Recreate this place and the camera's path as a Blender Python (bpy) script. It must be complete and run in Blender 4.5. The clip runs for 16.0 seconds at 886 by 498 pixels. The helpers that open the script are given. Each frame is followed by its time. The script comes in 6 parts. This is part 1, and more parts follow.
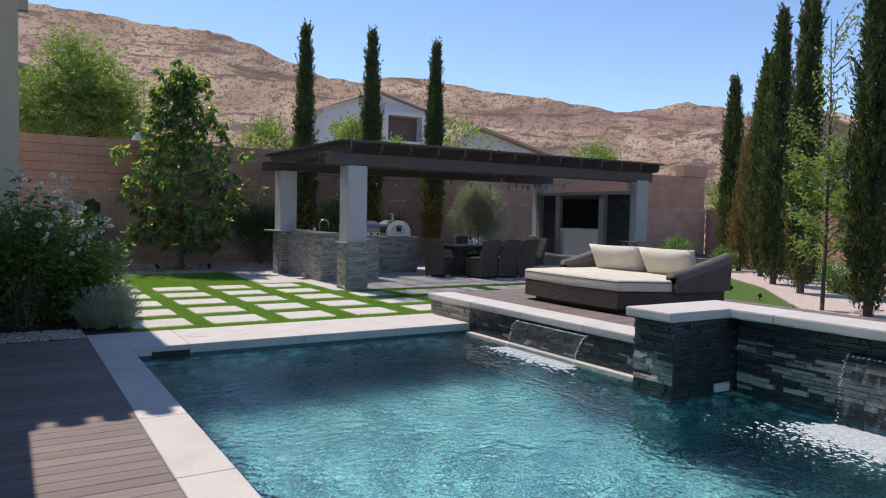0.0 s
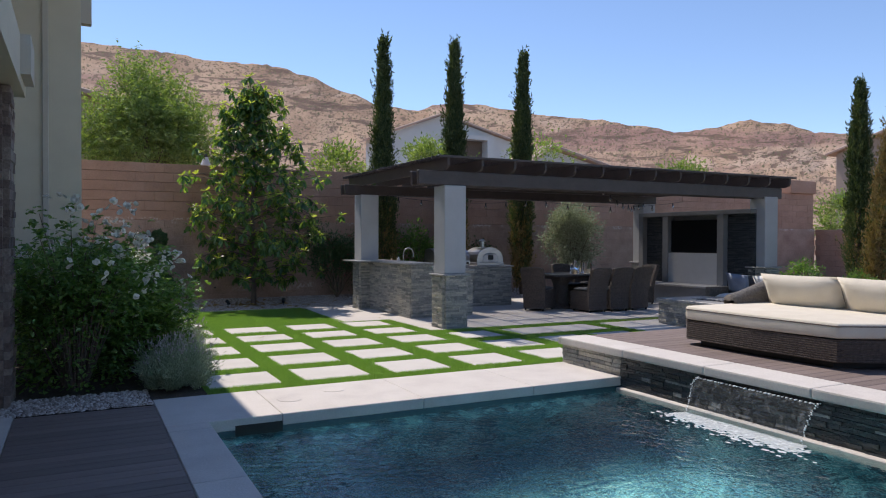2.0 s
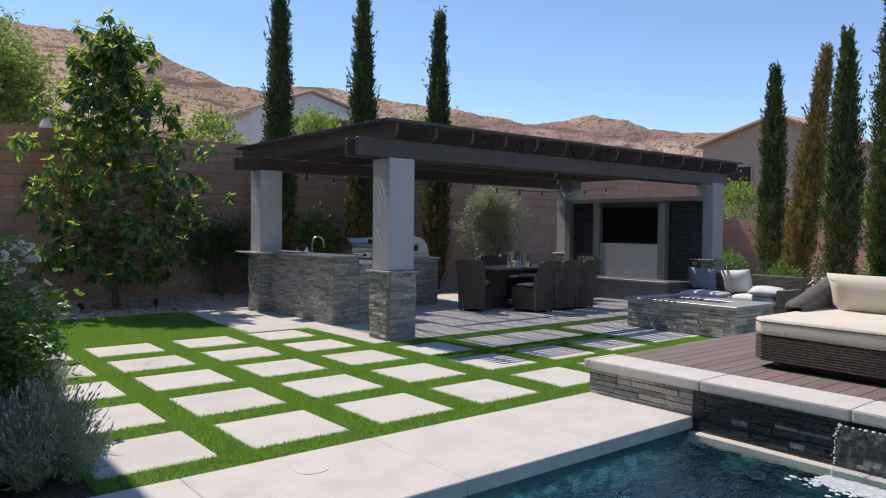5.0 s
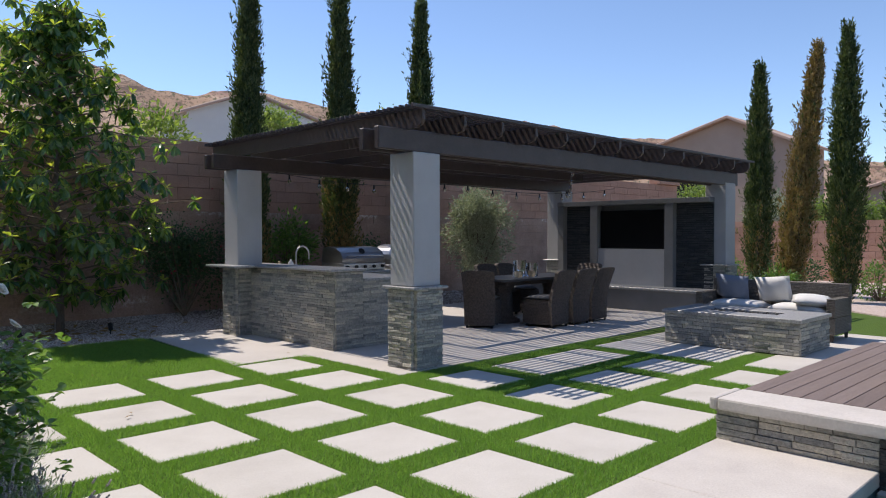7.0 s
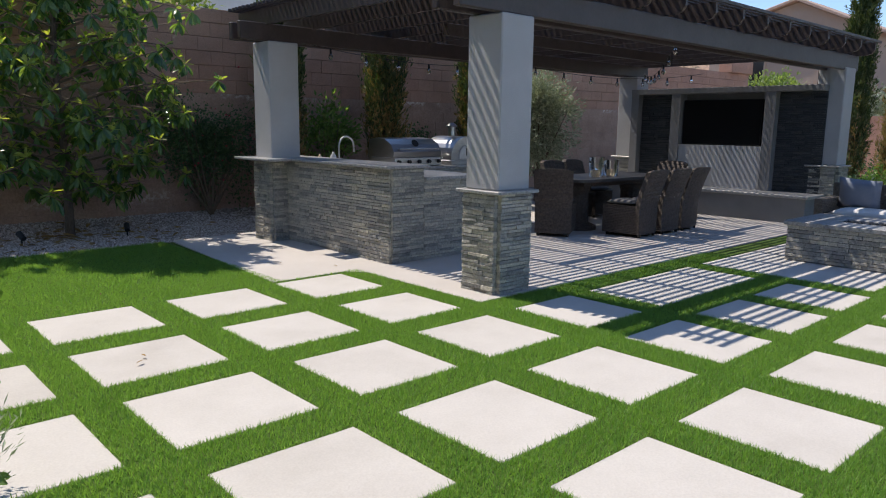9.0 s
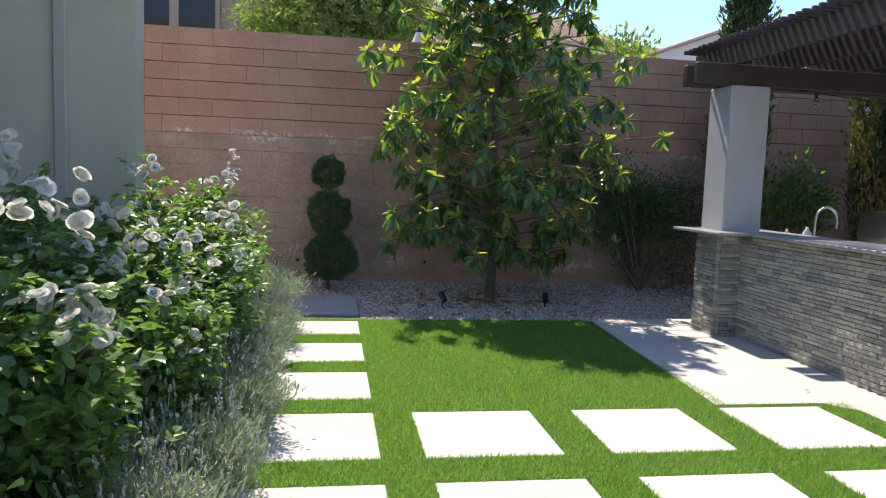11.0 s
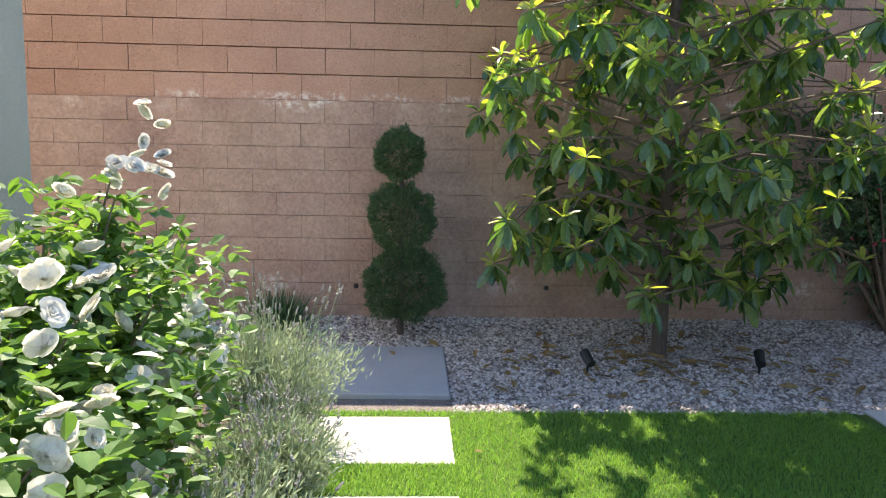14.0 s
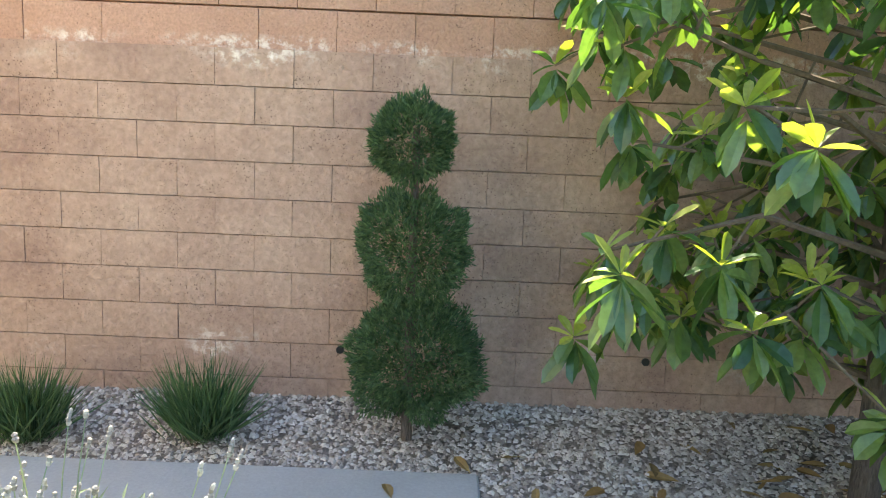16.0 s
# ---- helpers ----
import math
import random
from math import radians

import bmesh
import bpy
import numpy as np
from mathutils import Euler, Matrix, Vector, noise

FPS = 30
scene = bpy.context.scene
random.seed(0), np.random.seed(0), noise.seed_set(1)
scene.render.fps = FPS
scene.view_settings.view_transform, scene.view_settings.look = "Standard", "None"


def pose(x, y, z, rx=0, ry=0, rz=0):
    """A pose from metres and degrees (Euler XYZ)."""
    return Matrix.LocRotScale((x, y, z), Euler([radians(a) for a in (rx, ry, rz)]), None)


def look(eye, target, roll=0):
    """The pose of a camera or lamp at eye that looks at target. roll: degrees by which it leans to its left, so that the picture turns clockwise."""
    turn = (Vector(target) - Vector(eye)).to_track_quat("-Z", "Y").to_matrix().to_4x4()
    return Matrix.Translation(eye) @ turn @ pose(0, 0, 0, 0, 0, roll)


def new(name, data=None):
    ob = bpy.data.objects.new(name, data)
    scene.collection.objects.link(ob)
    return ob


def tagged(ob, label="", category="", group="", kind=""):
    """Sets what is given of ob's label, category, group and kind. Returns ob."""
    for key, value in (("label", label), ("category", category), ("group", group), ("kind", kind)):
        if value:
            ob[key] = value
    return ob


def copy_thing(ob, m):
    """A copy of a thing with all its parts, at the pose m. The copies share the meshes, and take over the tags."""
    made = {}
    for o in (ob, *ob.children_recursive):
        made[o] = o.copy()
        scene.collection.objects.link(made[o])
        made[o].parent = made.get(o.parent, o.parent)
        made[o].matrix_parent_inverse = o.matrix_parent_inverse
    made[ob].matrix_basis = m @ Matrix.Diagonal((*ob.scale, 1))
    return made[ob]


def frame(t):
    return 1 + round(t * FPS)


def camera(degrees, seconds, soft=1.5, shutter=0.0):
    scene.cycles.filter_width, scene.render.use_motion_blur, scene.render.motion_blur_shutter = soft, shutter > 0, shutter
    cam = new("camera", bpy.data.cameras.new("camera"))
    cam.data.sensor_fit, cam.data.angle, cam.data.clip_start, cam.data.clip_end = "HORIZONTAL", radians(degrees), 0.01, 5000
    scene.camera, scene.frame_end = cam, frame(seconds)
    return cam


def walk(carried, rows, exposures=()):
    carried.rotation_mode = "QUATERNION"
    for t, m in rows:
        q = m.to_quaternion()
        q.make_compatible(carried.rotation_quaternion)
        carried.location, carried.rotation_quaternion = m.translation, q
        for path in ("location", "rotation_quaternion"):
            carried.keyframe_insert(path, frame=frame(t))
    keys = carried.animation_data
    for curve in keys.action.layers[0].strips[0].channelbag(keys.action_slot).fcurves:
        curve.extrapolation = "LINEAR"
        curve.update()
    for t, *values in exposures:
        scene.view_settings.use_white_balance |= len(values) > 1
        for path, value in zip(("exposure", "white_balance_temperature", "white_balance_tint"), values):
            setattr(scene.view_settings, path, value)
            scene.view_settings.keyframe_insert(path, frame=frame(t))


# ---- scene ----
cam = camera(63.7, 16.0, soft=1.1)
METRES, EYE, TILT, LEAN, TURN = 16.1, 1.5, 0.0, 0.0, -31.6
ROWS = [
    (0.0, 0.0, 0.0, 0.0, 0.06, -2.77, -1.15),
    (0.5, -0.0134, 0.031, -0.0006, 3.42, -3.12, -1.06),
    (1.0, -0.0285, 0.0614, -0.001, 6.03, -3.2, -0.91),
    (1.5, -0.0425, 0.0902, -0.0008, 5.15, -2.41, -1.09),
    (2.0, -0.0595, 0.118, 0.0003, 4.45, -0.77, -0.16),
    (2.5, -0.0771, 0.1434, 0.0006, 3.66, 0.23, 0.75),
    (3.0, -0.0924, 0.1703, 0.0006, 2.6, 0.35, 0.1),
    (3.5, -0.1075, 0.1941, 0.001, -1.56, -0.29, 1.55),
    (4.0, -0.1196, 0.2217, 0.0006, -4.42, -1.03, 1.11),
    (6.5, -0.1916, 0.3535, 0.0002, -10.54, -2.05, -0.94),
    (7.0, -0.2044, 0.3797, 0.0008, -12.81, -1.24, 0.09),
    (7.5, -0.2123, 0.408, 0.0011, -17.17, -1.22, 1.17),
    (8.0, -0.2172, 0.4353, 0.0018, -19.47, -2.08, -0.26),
    (8.5, -0.2219, 0.4611, 0.0009, -18.87, -5.3, -1.47),
    (9.0, -0.2166, 0.4891, -0.0013, -10.72, -9.84, -0.73),
    (9.5, -0.2141, 0.514, -0.003, -1.35, -9.33, -2.12),
    (10.0, -0.2148, 0.5401, -0.0031, 10.13, -7.39, -3.63),
    (12.5, -0.2803, 0.6785, -0.0042, 28.31, -4.67, -0.62),
    (13.0, -0.298, 0.7076, -0.0028, 28.81, -4.9, -1.51),
    (13.5, -0.3162, 0.736, -0.0019, 27.73, -6.35, -1.38),
    (14.0, -0.3344, 0.7674, -0.002, 29.34, -7.27, -1.07),
    (14.5, -0.3555, 0.7989, -0.0018, 29.86, -7.15, -0.53),
    (15.0, -0.373, 0.8318, -0.0031, 28.05, -6.33, -0.55),
    (15.5, -0.3905, 0.8631, -0.004, 29.13, -7.45, -1.37),
    (16.0, -0.4087, 0.8928, -0.0041, 31.83, -7.67, -2.32),
]
EXPO = [(0.0, 0.28, 6800, 15), (8.0, 0.36, 6850, 14), (10.0, 0.65, 6900, 12), (12.5, 1.5, 7000, 15), (14.0, 1.78, 7300, 13), (14.5, 1.9, 7400, 11), (15.0, 2.17, 7600, 9), (16.0, 2.5, 7900, 5)]
walk(cam, [(t, pose(0, 0, EYE, TILT, LEAN, TURN) @ pose(METRES * x, METRES * y, METRES * z, 90 + pitch, roll, yaw)) for t, x, y, z, yaw, pitch, roll in ROWS], EXPO)

# ---- light: clear desert sky and one high sun beyond the garden wall ----
SUN_TO = Vector((-0.33, 1.76, 2.81)).normalized()
world = bpy.data.worlds.new("sky")
scene.world = world
world.use_nodes = True
wn = world.node_tree
sky = wn.nodes.new("ShaderNodeTexSky")
sky.sky_type = "NISHITA"
sky.sun_disc = False
sky.sun_elevation = math.asin(SUN_TO.z)
sky.sun_rotation = math.atan2(SUN_TO.x, SUN_TO.y)
sky.altitude = 1800
sky.air_density = 1.0
sky.dust_density = 0.0
sky.ozone_density = 4.5
wn.nodes["Background"].inputs["Strength"].default_value = 0.15
wn.links.new(sky.outputs[0], wn.nodes["Background"].inputs["Color"])
sun_data = bpy.data.lights.new("sun", "SUN")
sun_data.energy = 3.5
sun_data.angle = radians(0.5)
sun_data.color = (1.0, 0.95, 0.87)
sun = new("sun", sun_data)
sun.matrix_world = look(SUN_TO * 60, (0, 0, 0))


# ---- materials ----
def ramp_mat(name, colors, scale=6.0, rough=0.8, metal=0.0, bump=0.0, bump_scale=60.0, island=0.0, objrand=0.0,
             stretch=(1, 1, 1), detail=6.0, fine=0.12, spec=0.4, trans=0.0, coat=0.0, bump_dist=0.02, subsurf=0.0):
    """Colours mixed by a broad noise, broken up by a fine one; optional change from piece to piece."""
    m = bpy.data.materials.new(name)
    m.use_nodes = True
    n, l = m.node_tree.nodes, m.node_tree.links
    b = n["Principled BSDF"]
    mp = n.new("ShaderNodeMapping")
    mp.inputs["Scale"].default_value = stretch
    geo = n.new("ShaderNodeNewGeometry")
    l.new(geo.outputs["Position"], mp.inputs["Vector"])
    big = n.new("ShaderNodeTexNoise")
    big.inputs["Scale"].default_value = scale
    big.inputs["Detail"].default_value = detail
    big.inputs["Roughness"].default_value = 0.6
    l.new(mp.outputs[0], big.inputs["Vector"])
    r = n.new("ShaderNodeValToRGB")
    els = r.color_ramp.elements
    while len(els) < len(colors):
        els.new(0.5)
    for i, c in enumerate(colors):
        els[i].position = 0.28 + 0.44 * i / max(1, len(colors) - 1)
        els[i].color = (*c, 1)
    fac = big.outputs[0]
    if island or objrand:
        src = geo.outputs["Random Per Island"]
        amount = island
        if objrand:
            src = n.new("ShaderNodeObjectInfo").outputs["Random"]
            amount = objrand
        mx = n.new("ShaderNodeMix")
        mx.data_type = "FLOAT"
        mx.inputs[0].default_value = amount
        l.new(fac, mx.inputs[2])
        wide = n.new("ShaderNodeMapRange")
        wide.inputs["To Min"].default_value = 0.2
        wide.inputs["To Max"].default_value = 0.8
        l.new(src, wide.inputs["Value"])
        l.new(wide.outputs[0], mx.inputs[3])
        fac = mx.outputs[0]
    l.new(fac, r.inputs[0])
    small = n.new("ShaderNodeTexNoise")
    small.inputs["Scale"].default_value = bump_scale
    small.inputs["Detail"].default_value = 4
    l.new(mp.outputs[0], small.inputs["Vector"])
    hsv = n.new("ShaderNodeHueSaturation")
    mr = n.new("ShaderNodeMapRange")
    mr.inputs["From Min"].default_value = 0.3
    mr.inputs["From Max"].default_value = 0.7
    mr.inputs["To Min"].default_value = 1 - fine
    mr.inputs["To Max"].default_value = 1 + fine
    l.new(small.outputs[0], mr.inputs["Value"])
    l.new(mr.outputs[0], hsv.inputs["Value"])
    l.new(r.outputs[0], hsv.inputs["Color"])
    l.new(hsv.outputs[0], b.inputs["Base Color"])
    b.inputs["Roughness"].default_value = rough
    b.inputs["Metallic"].default_value = metal
    b.inputs["Specular IOR Level"].default_value = spec
    b.inputs["Transmission Weight"].default_value = trans
    b.inputs["Coat Weight"].default_value = coat
    if bump:
        bp = n.new("ShaderNodeBump")
        bp.inputs["Strength"].default_value = bump
        bp.inputs["Distance"].default_value = bump_dist
        l.new(small.outputs[0], bp.inputs["Height"])
        l.new(bp.outputs[0], b.inputs["Normal"])
    return m


def leaf_mat(name, colors, rough=0.45, spec=0.5, through_light=0.35, glow=(1.5, 1.6, 0.5)):
    """Leaf with light passing through the blade."""
    m = ramp_mat(name, colors, scale=1.6, rough=rough, island=0.65, fine=0.15, bump_scale=40, spec=spec)
    n, l = m.node_tree.nodes, m.node_tree.links
    b, out = n["Principled BSDF"], n["Material Output"]
    tr = n.new("ShaderNodeBsdfTranslucent")
    mul = n.new("ShaderNodeMix")
    mul.data_type = "RGBA"
    mul.blend_type = "MULTIPLY"
    mul.inputs[0].default_value = 1.0
    mul.inputs[7].default_value = (*glow, 1)
    l.new(b.inputs["Base Color"].links[0].from_socket, mul.inputs[6])
    l.new(mul.outputs[2], tr.inputs["Color"])
    mix = n.new("ShaderNodeMixShader")
    mix.inputs[0].default_value = through_light
    l.new(b.outputs[0], mix.inputs[1])
    l.new(tr.outputs[0], mix.inputs[2])
    l.new(mix.outputs[0], out.inputs["Surface"])
    return m


CONCRETE = ramp_mat("concrete_pale", [(0.49, 0.46, 0.42), (0.56, 0.53, 0.49), (0.61, 0.58, 0.54)], scale=2.0, rough=0.85, bump=0.15, bump_scale=90, fine=0.05, objrand=0.25)
SLAB = ramp_mat("concrete_slab", [(0.50, 0.465, 0.43), (0.59, 0.55, 0.51)], scale=1.2, rough=0.85, bump=0.12, bump_scale=70, fine=0.06)
GREYSLAB = ramp_mat("concrete_walkway", [(0.36, 0.36, 0.36), (0.43, 0.43, 0.43)], scale=1.5, rough=0.85, bump=0.12, bump_scale=70, fine=0.06)
COPING = ramp_mat("coping_stone", [(0.50, 0.46, 0.43), (0.58, 0.54, 0.50), (0.63, 0.59, 0.55)], scale=3.0, rough=0.75, bump=0.2, bump_scale=60, fine=0.06, objrand=0.3)
TURF = ramp_mat("turf_backing", [(0.06, 0.115, 0.013), (0.085, 0.155, 0.018)], scale=5.0, rough=0.9, bump=0.8, bump_scale=260, fine=0.35, bump_dist=0.01)
BLADE = leaf_mat("turf_blade", [(0.145, 0.295, 0.06), (0.185, 0.35, 0.075), (0.235, 0.395, 0.095)], rough=0.6, through_light=0.45, glow=(1.7, 1.65, 1.0))
DECK = ramp_mat("deck_board", [(0.155, 0.118, 0.105), (0.205, 0.158, 0.142), (0.245, 0.19, 0.17)], scale=3.0, rough=0.65, bump=0.25, bump_scale=40, stretch=(0.4, 6, 6), objrand=0.45, fine=0.12)
LEDGER = ramp_mat("ledger_stone", [(0.20, 0.20, 0.19), (0.33, 0.325, 0.30), (0.43, 0.41, 0.36), (0.55, 0.51, 0.42)], scale=14.0, rough=0.75, bump=0.7, bump_scale=45, objrand=0.62, fine=0.22)
LEDGER_J = ramp_mat("ledger_stone_far", [(0.20, 0.20, 0.19), (0.33, 0.325, 0.30), (0.43, 0.41, 0.36), (0.55, 0.51, 0.42)], scale=14.0, rough=0.75, bump=0.7, bump_scale=45, island=0.62, fine=0.22)
LEDGER_D = ramp_mat("ledger_stone_dark", [(0.030, 0.034, 0.040), (0.05, 0.055, 0.06), (0.085, 0.09, 0.092)], scale=14.0, rough=0.55, bump=0.7, bump_scale=45, island=0.6, fine=0.22)
LEDGER_W = ramp_mat("ledger_stone_wet", [(0.018, 0.026, 0.030), (0.035, 0.045, 0.05), (0.075, 0.085, 0.085)], scale=14.0, rough=0.28, bump=0.7, bump_scale=45, objrand=0.6, fine=0.2, spec=0.6)
CORE = ramp_mat("mortar_core", [(0.10, 0.10, 0.095), (0.14, 0.14, 0.13)], scale=8, rough=0.9)
CORE_D = ramp_mat("wet_mortar_core", [(0.03, 0.034, 0.036), (0.05, 0.054, 0.055)], scale=8, rough=0.7)
STUCCO_G = ramp_mat("stucco_grey", [(0.45, 0.45, 0.455), (0.51, 0.51, 0.515)], scale=2.5, rough=0.9, bump=0.35, bump_scale=120, fine=0.05)
STUCCO_D = ramp_mat("stucco_dark_grey", [(0.20, 0.20, 0.205), (0.25, 0.25, 0.255)], scale=2.5, rough=0.9, bump=0.35, bump_scale=120, fine=0.06)
STUCCO_H = ramp_mat("house_stucco", [(0.55, 0.50, 0.385), (0.62, 0.565, 0.44)], scale=1.5, rough=0.9, bump=0.35, bump_scale=110, fine=0.05)
STUCCO_T = ramp_mat("trim_stucco", [(0.46, 0.43, 0.36), (0.52, 0.48, 0.41)], scale=1.5, rough=0.9, bump=0.3, bump_scale=110, fine=0.05)
HOUSESTONE = ramp_mat("house_stone", [(0.12, 0.085, 0.07), (0.20, 0.15, 0.125), (0.28, 0.23, 0.19)], scale=9, rough=0.85, bump=0.7, bump_scale=40, objrand=0.65, fine=0.2)
BLOCK = ramp_mat("wall_block", [(0.38, 0.22, 0.16), (0.46, 0.275, 0.20), (0.53, 0.33, 0.25)], scale=1.3, rough=0.92, bump=0.55, bump_scale=75, objrand=0.2, fine=0.14)
BLOCK_J = ramp_mat("wall_block_far", [(0.38, 0.22, 0.16), (0.46, 0.275, 0.20), (0.53, 0.33, 0.25)], scale=1.3, rough=0.92, bump=0.55, bump_scale=75, island=0.2, fine=0.14)
BLOCK_L = ramp_mat("retaining_block", [(0.30, 0.19, 0.155), (0.42, 0.285, 0.225), (0.50, 0.36, 0.285)], scale=1.6, rough=0.92, bump=0.6, bump_scale=38, objrand=0.10, fine=0.14)
BLOCK_LJ = ramp_mat("retaining_block_far", [(0.30, 0.19, 0.155), (0.42, 0.285, 0.225), (0.50, 0.36, 0.285)], scale=1.6, rough=0.92, bump=0.6, bump_scale=38, island=0.10, fine=0.14)
JOINT = ramp_mat("wall_joint", [(0.34, 0.205, 0.155), (0.42, 0.26, 0.195)], scale=3, rough=0.95)
JOINT_L = ramp_mat("retaining_joint", [(0.44, 0.32, 0.26), (0.54, 0.41, 0.34)], scale=3, rough=0.95)


def weather(m, pits=1.0, lime=()):
    """Small dark pores in cast blockwork and pale lime bloom in bands at the given heights."""
    n, l = m.node_tree.nodes, m.node_tree.links
    b = n["Principled BSDF"]
    geo = n.new("ShaderNodeNewGeometry")

    def tex(scale, detail=2.0, rough=0.6):
        t = n.new("ShaderNodeTexNoise")
        t.inputs["Scale"].default_value = scale
        t.inputs["Detail"].default_value = detail
        t.inputs["Roughness"].default_value = rough
        l.new(geo.outputs["Position"], t.inputs["Vector"])
        return t.outputs[0]

    def cut(src, lo, hi, top=1.0):
        c = n.new("ShaderNodeMapRange")
        c.inputs["From Min"].default_value = lo
        c.inputs["From Max"].default_value = hi
        c.inputs["To Max"].default_value = top
        l.new(src, c.inputs["Value"])
        return c.outputs[0]

    def times(a, c):
        k = n.new("ShaderNodeMath")
        k.operation = "MULTIPLY"
        l.new(a, k.inputs[0])
        l.new(c, k.inputs[1])
        return k.outputs[0]

    def lay(fac, color):
        mix = n.new("ShaderNodeMix")
        mix.data_type = "RGBA"
        mix.inputs[7].default_value = (*color, 1)
        l.new(fac, mix.inputs[0])
        l.new(b.inputs["Base Color"].links[0].from_socket, mix.inputs[6])
        l.new(mix.outputs[2], b.inputs["Base Color"])
    lay(times(cut(tex(95, 1.0), 0.64, 0.70, 0.75 * pits), cut(tex(6, 2.0), 0.40, 0.60)), (0.09, 0.055, 0.04))
    lay(cut(tex(22, 6.0, 0.7), 0.56, 0.70, 0.30), (0.62, 0.47, 0.38))
    xyz = n.new("ShaderNodeSeparateXYZ")
    l.new(geo.outputs["Position"], xyz.inputs[0])
    for z, half, where, amount in lime:
        off = n.new("ShaderNodeMath")
        off.operation = "SUBTRACT"
        off.inputs[1].default_value = z
        l.new(xyz.outputs["Z"], off.inputs[0])
        ab = n.new("ShaderNodeMath")
        ab.operation = "ABSOLUTE"
        l.new(off.outputs[0], ab.inputs[0])
        band = cut(ab.outputs[0], half, half * 0.25)
        lay(times(times(band, cut(tex(16, 7.0, 0.72), 0.47, 0.60, amount)), cut(tex(1.7, 2.0), where, where + 0.12)), (0.82, 0.76, 0.70))


weather(BLOCK, 1.0, [(1.96, 0.05, 0.46, 0.8)])
weather(BLOCK_J, 1.0)
weather(BLOCK_L, 1.0, [(1.895, 0.08, 0.52, 0.9), (0.36, 0.13, 0.50, 0.65)])
weather(BLOCK_LJ, 0.6, [(1.895, 0.08, 0.52, 0.9)])
PERG = ramp_mat("pergola_paint", [(0.050, 0.036, 0.033), (0.076, 0.056, 0.051)], scale=5, rough=0.45, spec=0.55, fine=0.1, bump=0.1, bump_scale=30)
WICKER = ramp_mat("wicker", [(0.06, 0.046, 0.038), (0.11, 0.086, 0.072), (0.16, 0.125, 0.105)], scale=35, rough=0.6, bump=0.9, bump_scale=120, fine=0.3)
NAVYGREY = ramp_mat("grey_seat_pad", [(0.10, 0.10, 0.105), (0.15, 0.15, 0.155)], scale=6, rough=0.95, bump=0.2, bump_scale=180, fine=0.08)
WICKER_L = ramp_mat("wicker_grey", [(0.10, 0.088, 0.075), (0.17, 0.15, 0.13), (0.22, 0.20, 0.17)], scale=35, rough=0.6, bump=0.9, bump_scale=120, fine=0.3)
CUSHION = ramp_mat("cream_cushion", [(0.62, 0.565, 0.47), (0.69, 0.635, 0.53)], scale=5, rough=0.95, bump=0.2, bump_scale=180, fine=0.04)
WHITECUSH = ramp_mat("white_cushion", [(0.66, 0.65, 0.63), (0.72, 0.71, 0.69)], scale=5, rough=0.95, bump=0.2, bump_scale=180, fine=0.04)
NAVY = ramp_mat("navy_cushion", [(0.22, 0.25, 0.31), (0.28, 0.31, 0.38)], scale=5, rough=0.95, bump=0.2, bump_scale=180, fine=0.06)
STEEL = ramp_mat("steel", [(0.42, 0.42, 0.43), (0.52, 0.52, 0.53)], scale=4, rough=0.28, metal=1.0, stretch=(1, 1, 8), fine=0.05)
BLACK = ramp_mat("black_metal", [(0.012, 0.012, 0.013), (0.022, 0.022, 0.022)], scale=8, rough=0.45, fine=0.1)
SCREEN = ramp_mat("screen", [(0.003, 0.003, 0.004), (0.005, 0.005, 0.006)], scale=2, rough=0.5, fine=0.02, spec=0.2)
TABLETOP = ramp_mat("table_top", [(0.055, 0.052, 0.05), (0.085, 0.08, 0.078)], scale=6, rough=0.45, fine=0.15)
GRANITE = ramp_mat("granite", [(0.20, 0.20, 0.20), (0.34, 0.34, 0.34), (0.46, 0.46, 0.45)], scale=40, rough=0.35, fine=0.25, bump_scale=200)
PEBBLE = ramp_mat("gravel", [(0.25, 0.205, 0.18), (0.45, 0.395, 0.36), (0.66, 0.61, 0.57)], scale=6, rough=0.9, island=0.8, fine=0.12)
PINKBED = ramp_mat("pink_gravel", [(0.36, 0.28, 0.25), (0.54, 0.44, 0.40), (0.66, 0.57, 0.53)], scale=30, rough=0.95, bump=0.8, bump_scale=40, fine=0.25)
GRAVELBED = ramp_mat("gravel_bed_soil", [(0.15, 0.125, 0.11), (0.24, 0.20, 0.18)], scale=25, rough=0.95, bump=0.8, bump_scale=60, fine=0.3)
SOIL = ramp_mat("soil", [(0.055, 0.042, 0.032), (0.10, 0.078, 0.06)], scale=10, rough=0.95, bump=0.8, bump_scale=50, fine=0.3)
DESERT = ramp_mat("desert_ground", [(0.26, 0.19, 0.145), (0.34, 0.25, 0.19)], scale=0.3, rough=0.95, fine=0.2, bump_scale=3)
BARK = ramp_mat("bark", [(0.10, 0.075, 0.06), (0.17, 0.135, 0.11)], scale=12, rough=0.95, bump=0.8, bump_scale=50, stretch=(3, 3, 0.6), fine=0.25)
TWIG = ramp_mat("twig", [(0.12, 0.09, 0.065), (0.2, 0.15, 0.11)], scale=12, rough=0.9, fine=0.2)
L_CYP = leaf_mat("cypress_leaf", [(0.035, 0.062, 0.026), (0.075, 0.11, 0.042), (0.15, 0.175, 0.07)], rough=0.7, through_light=0.24)
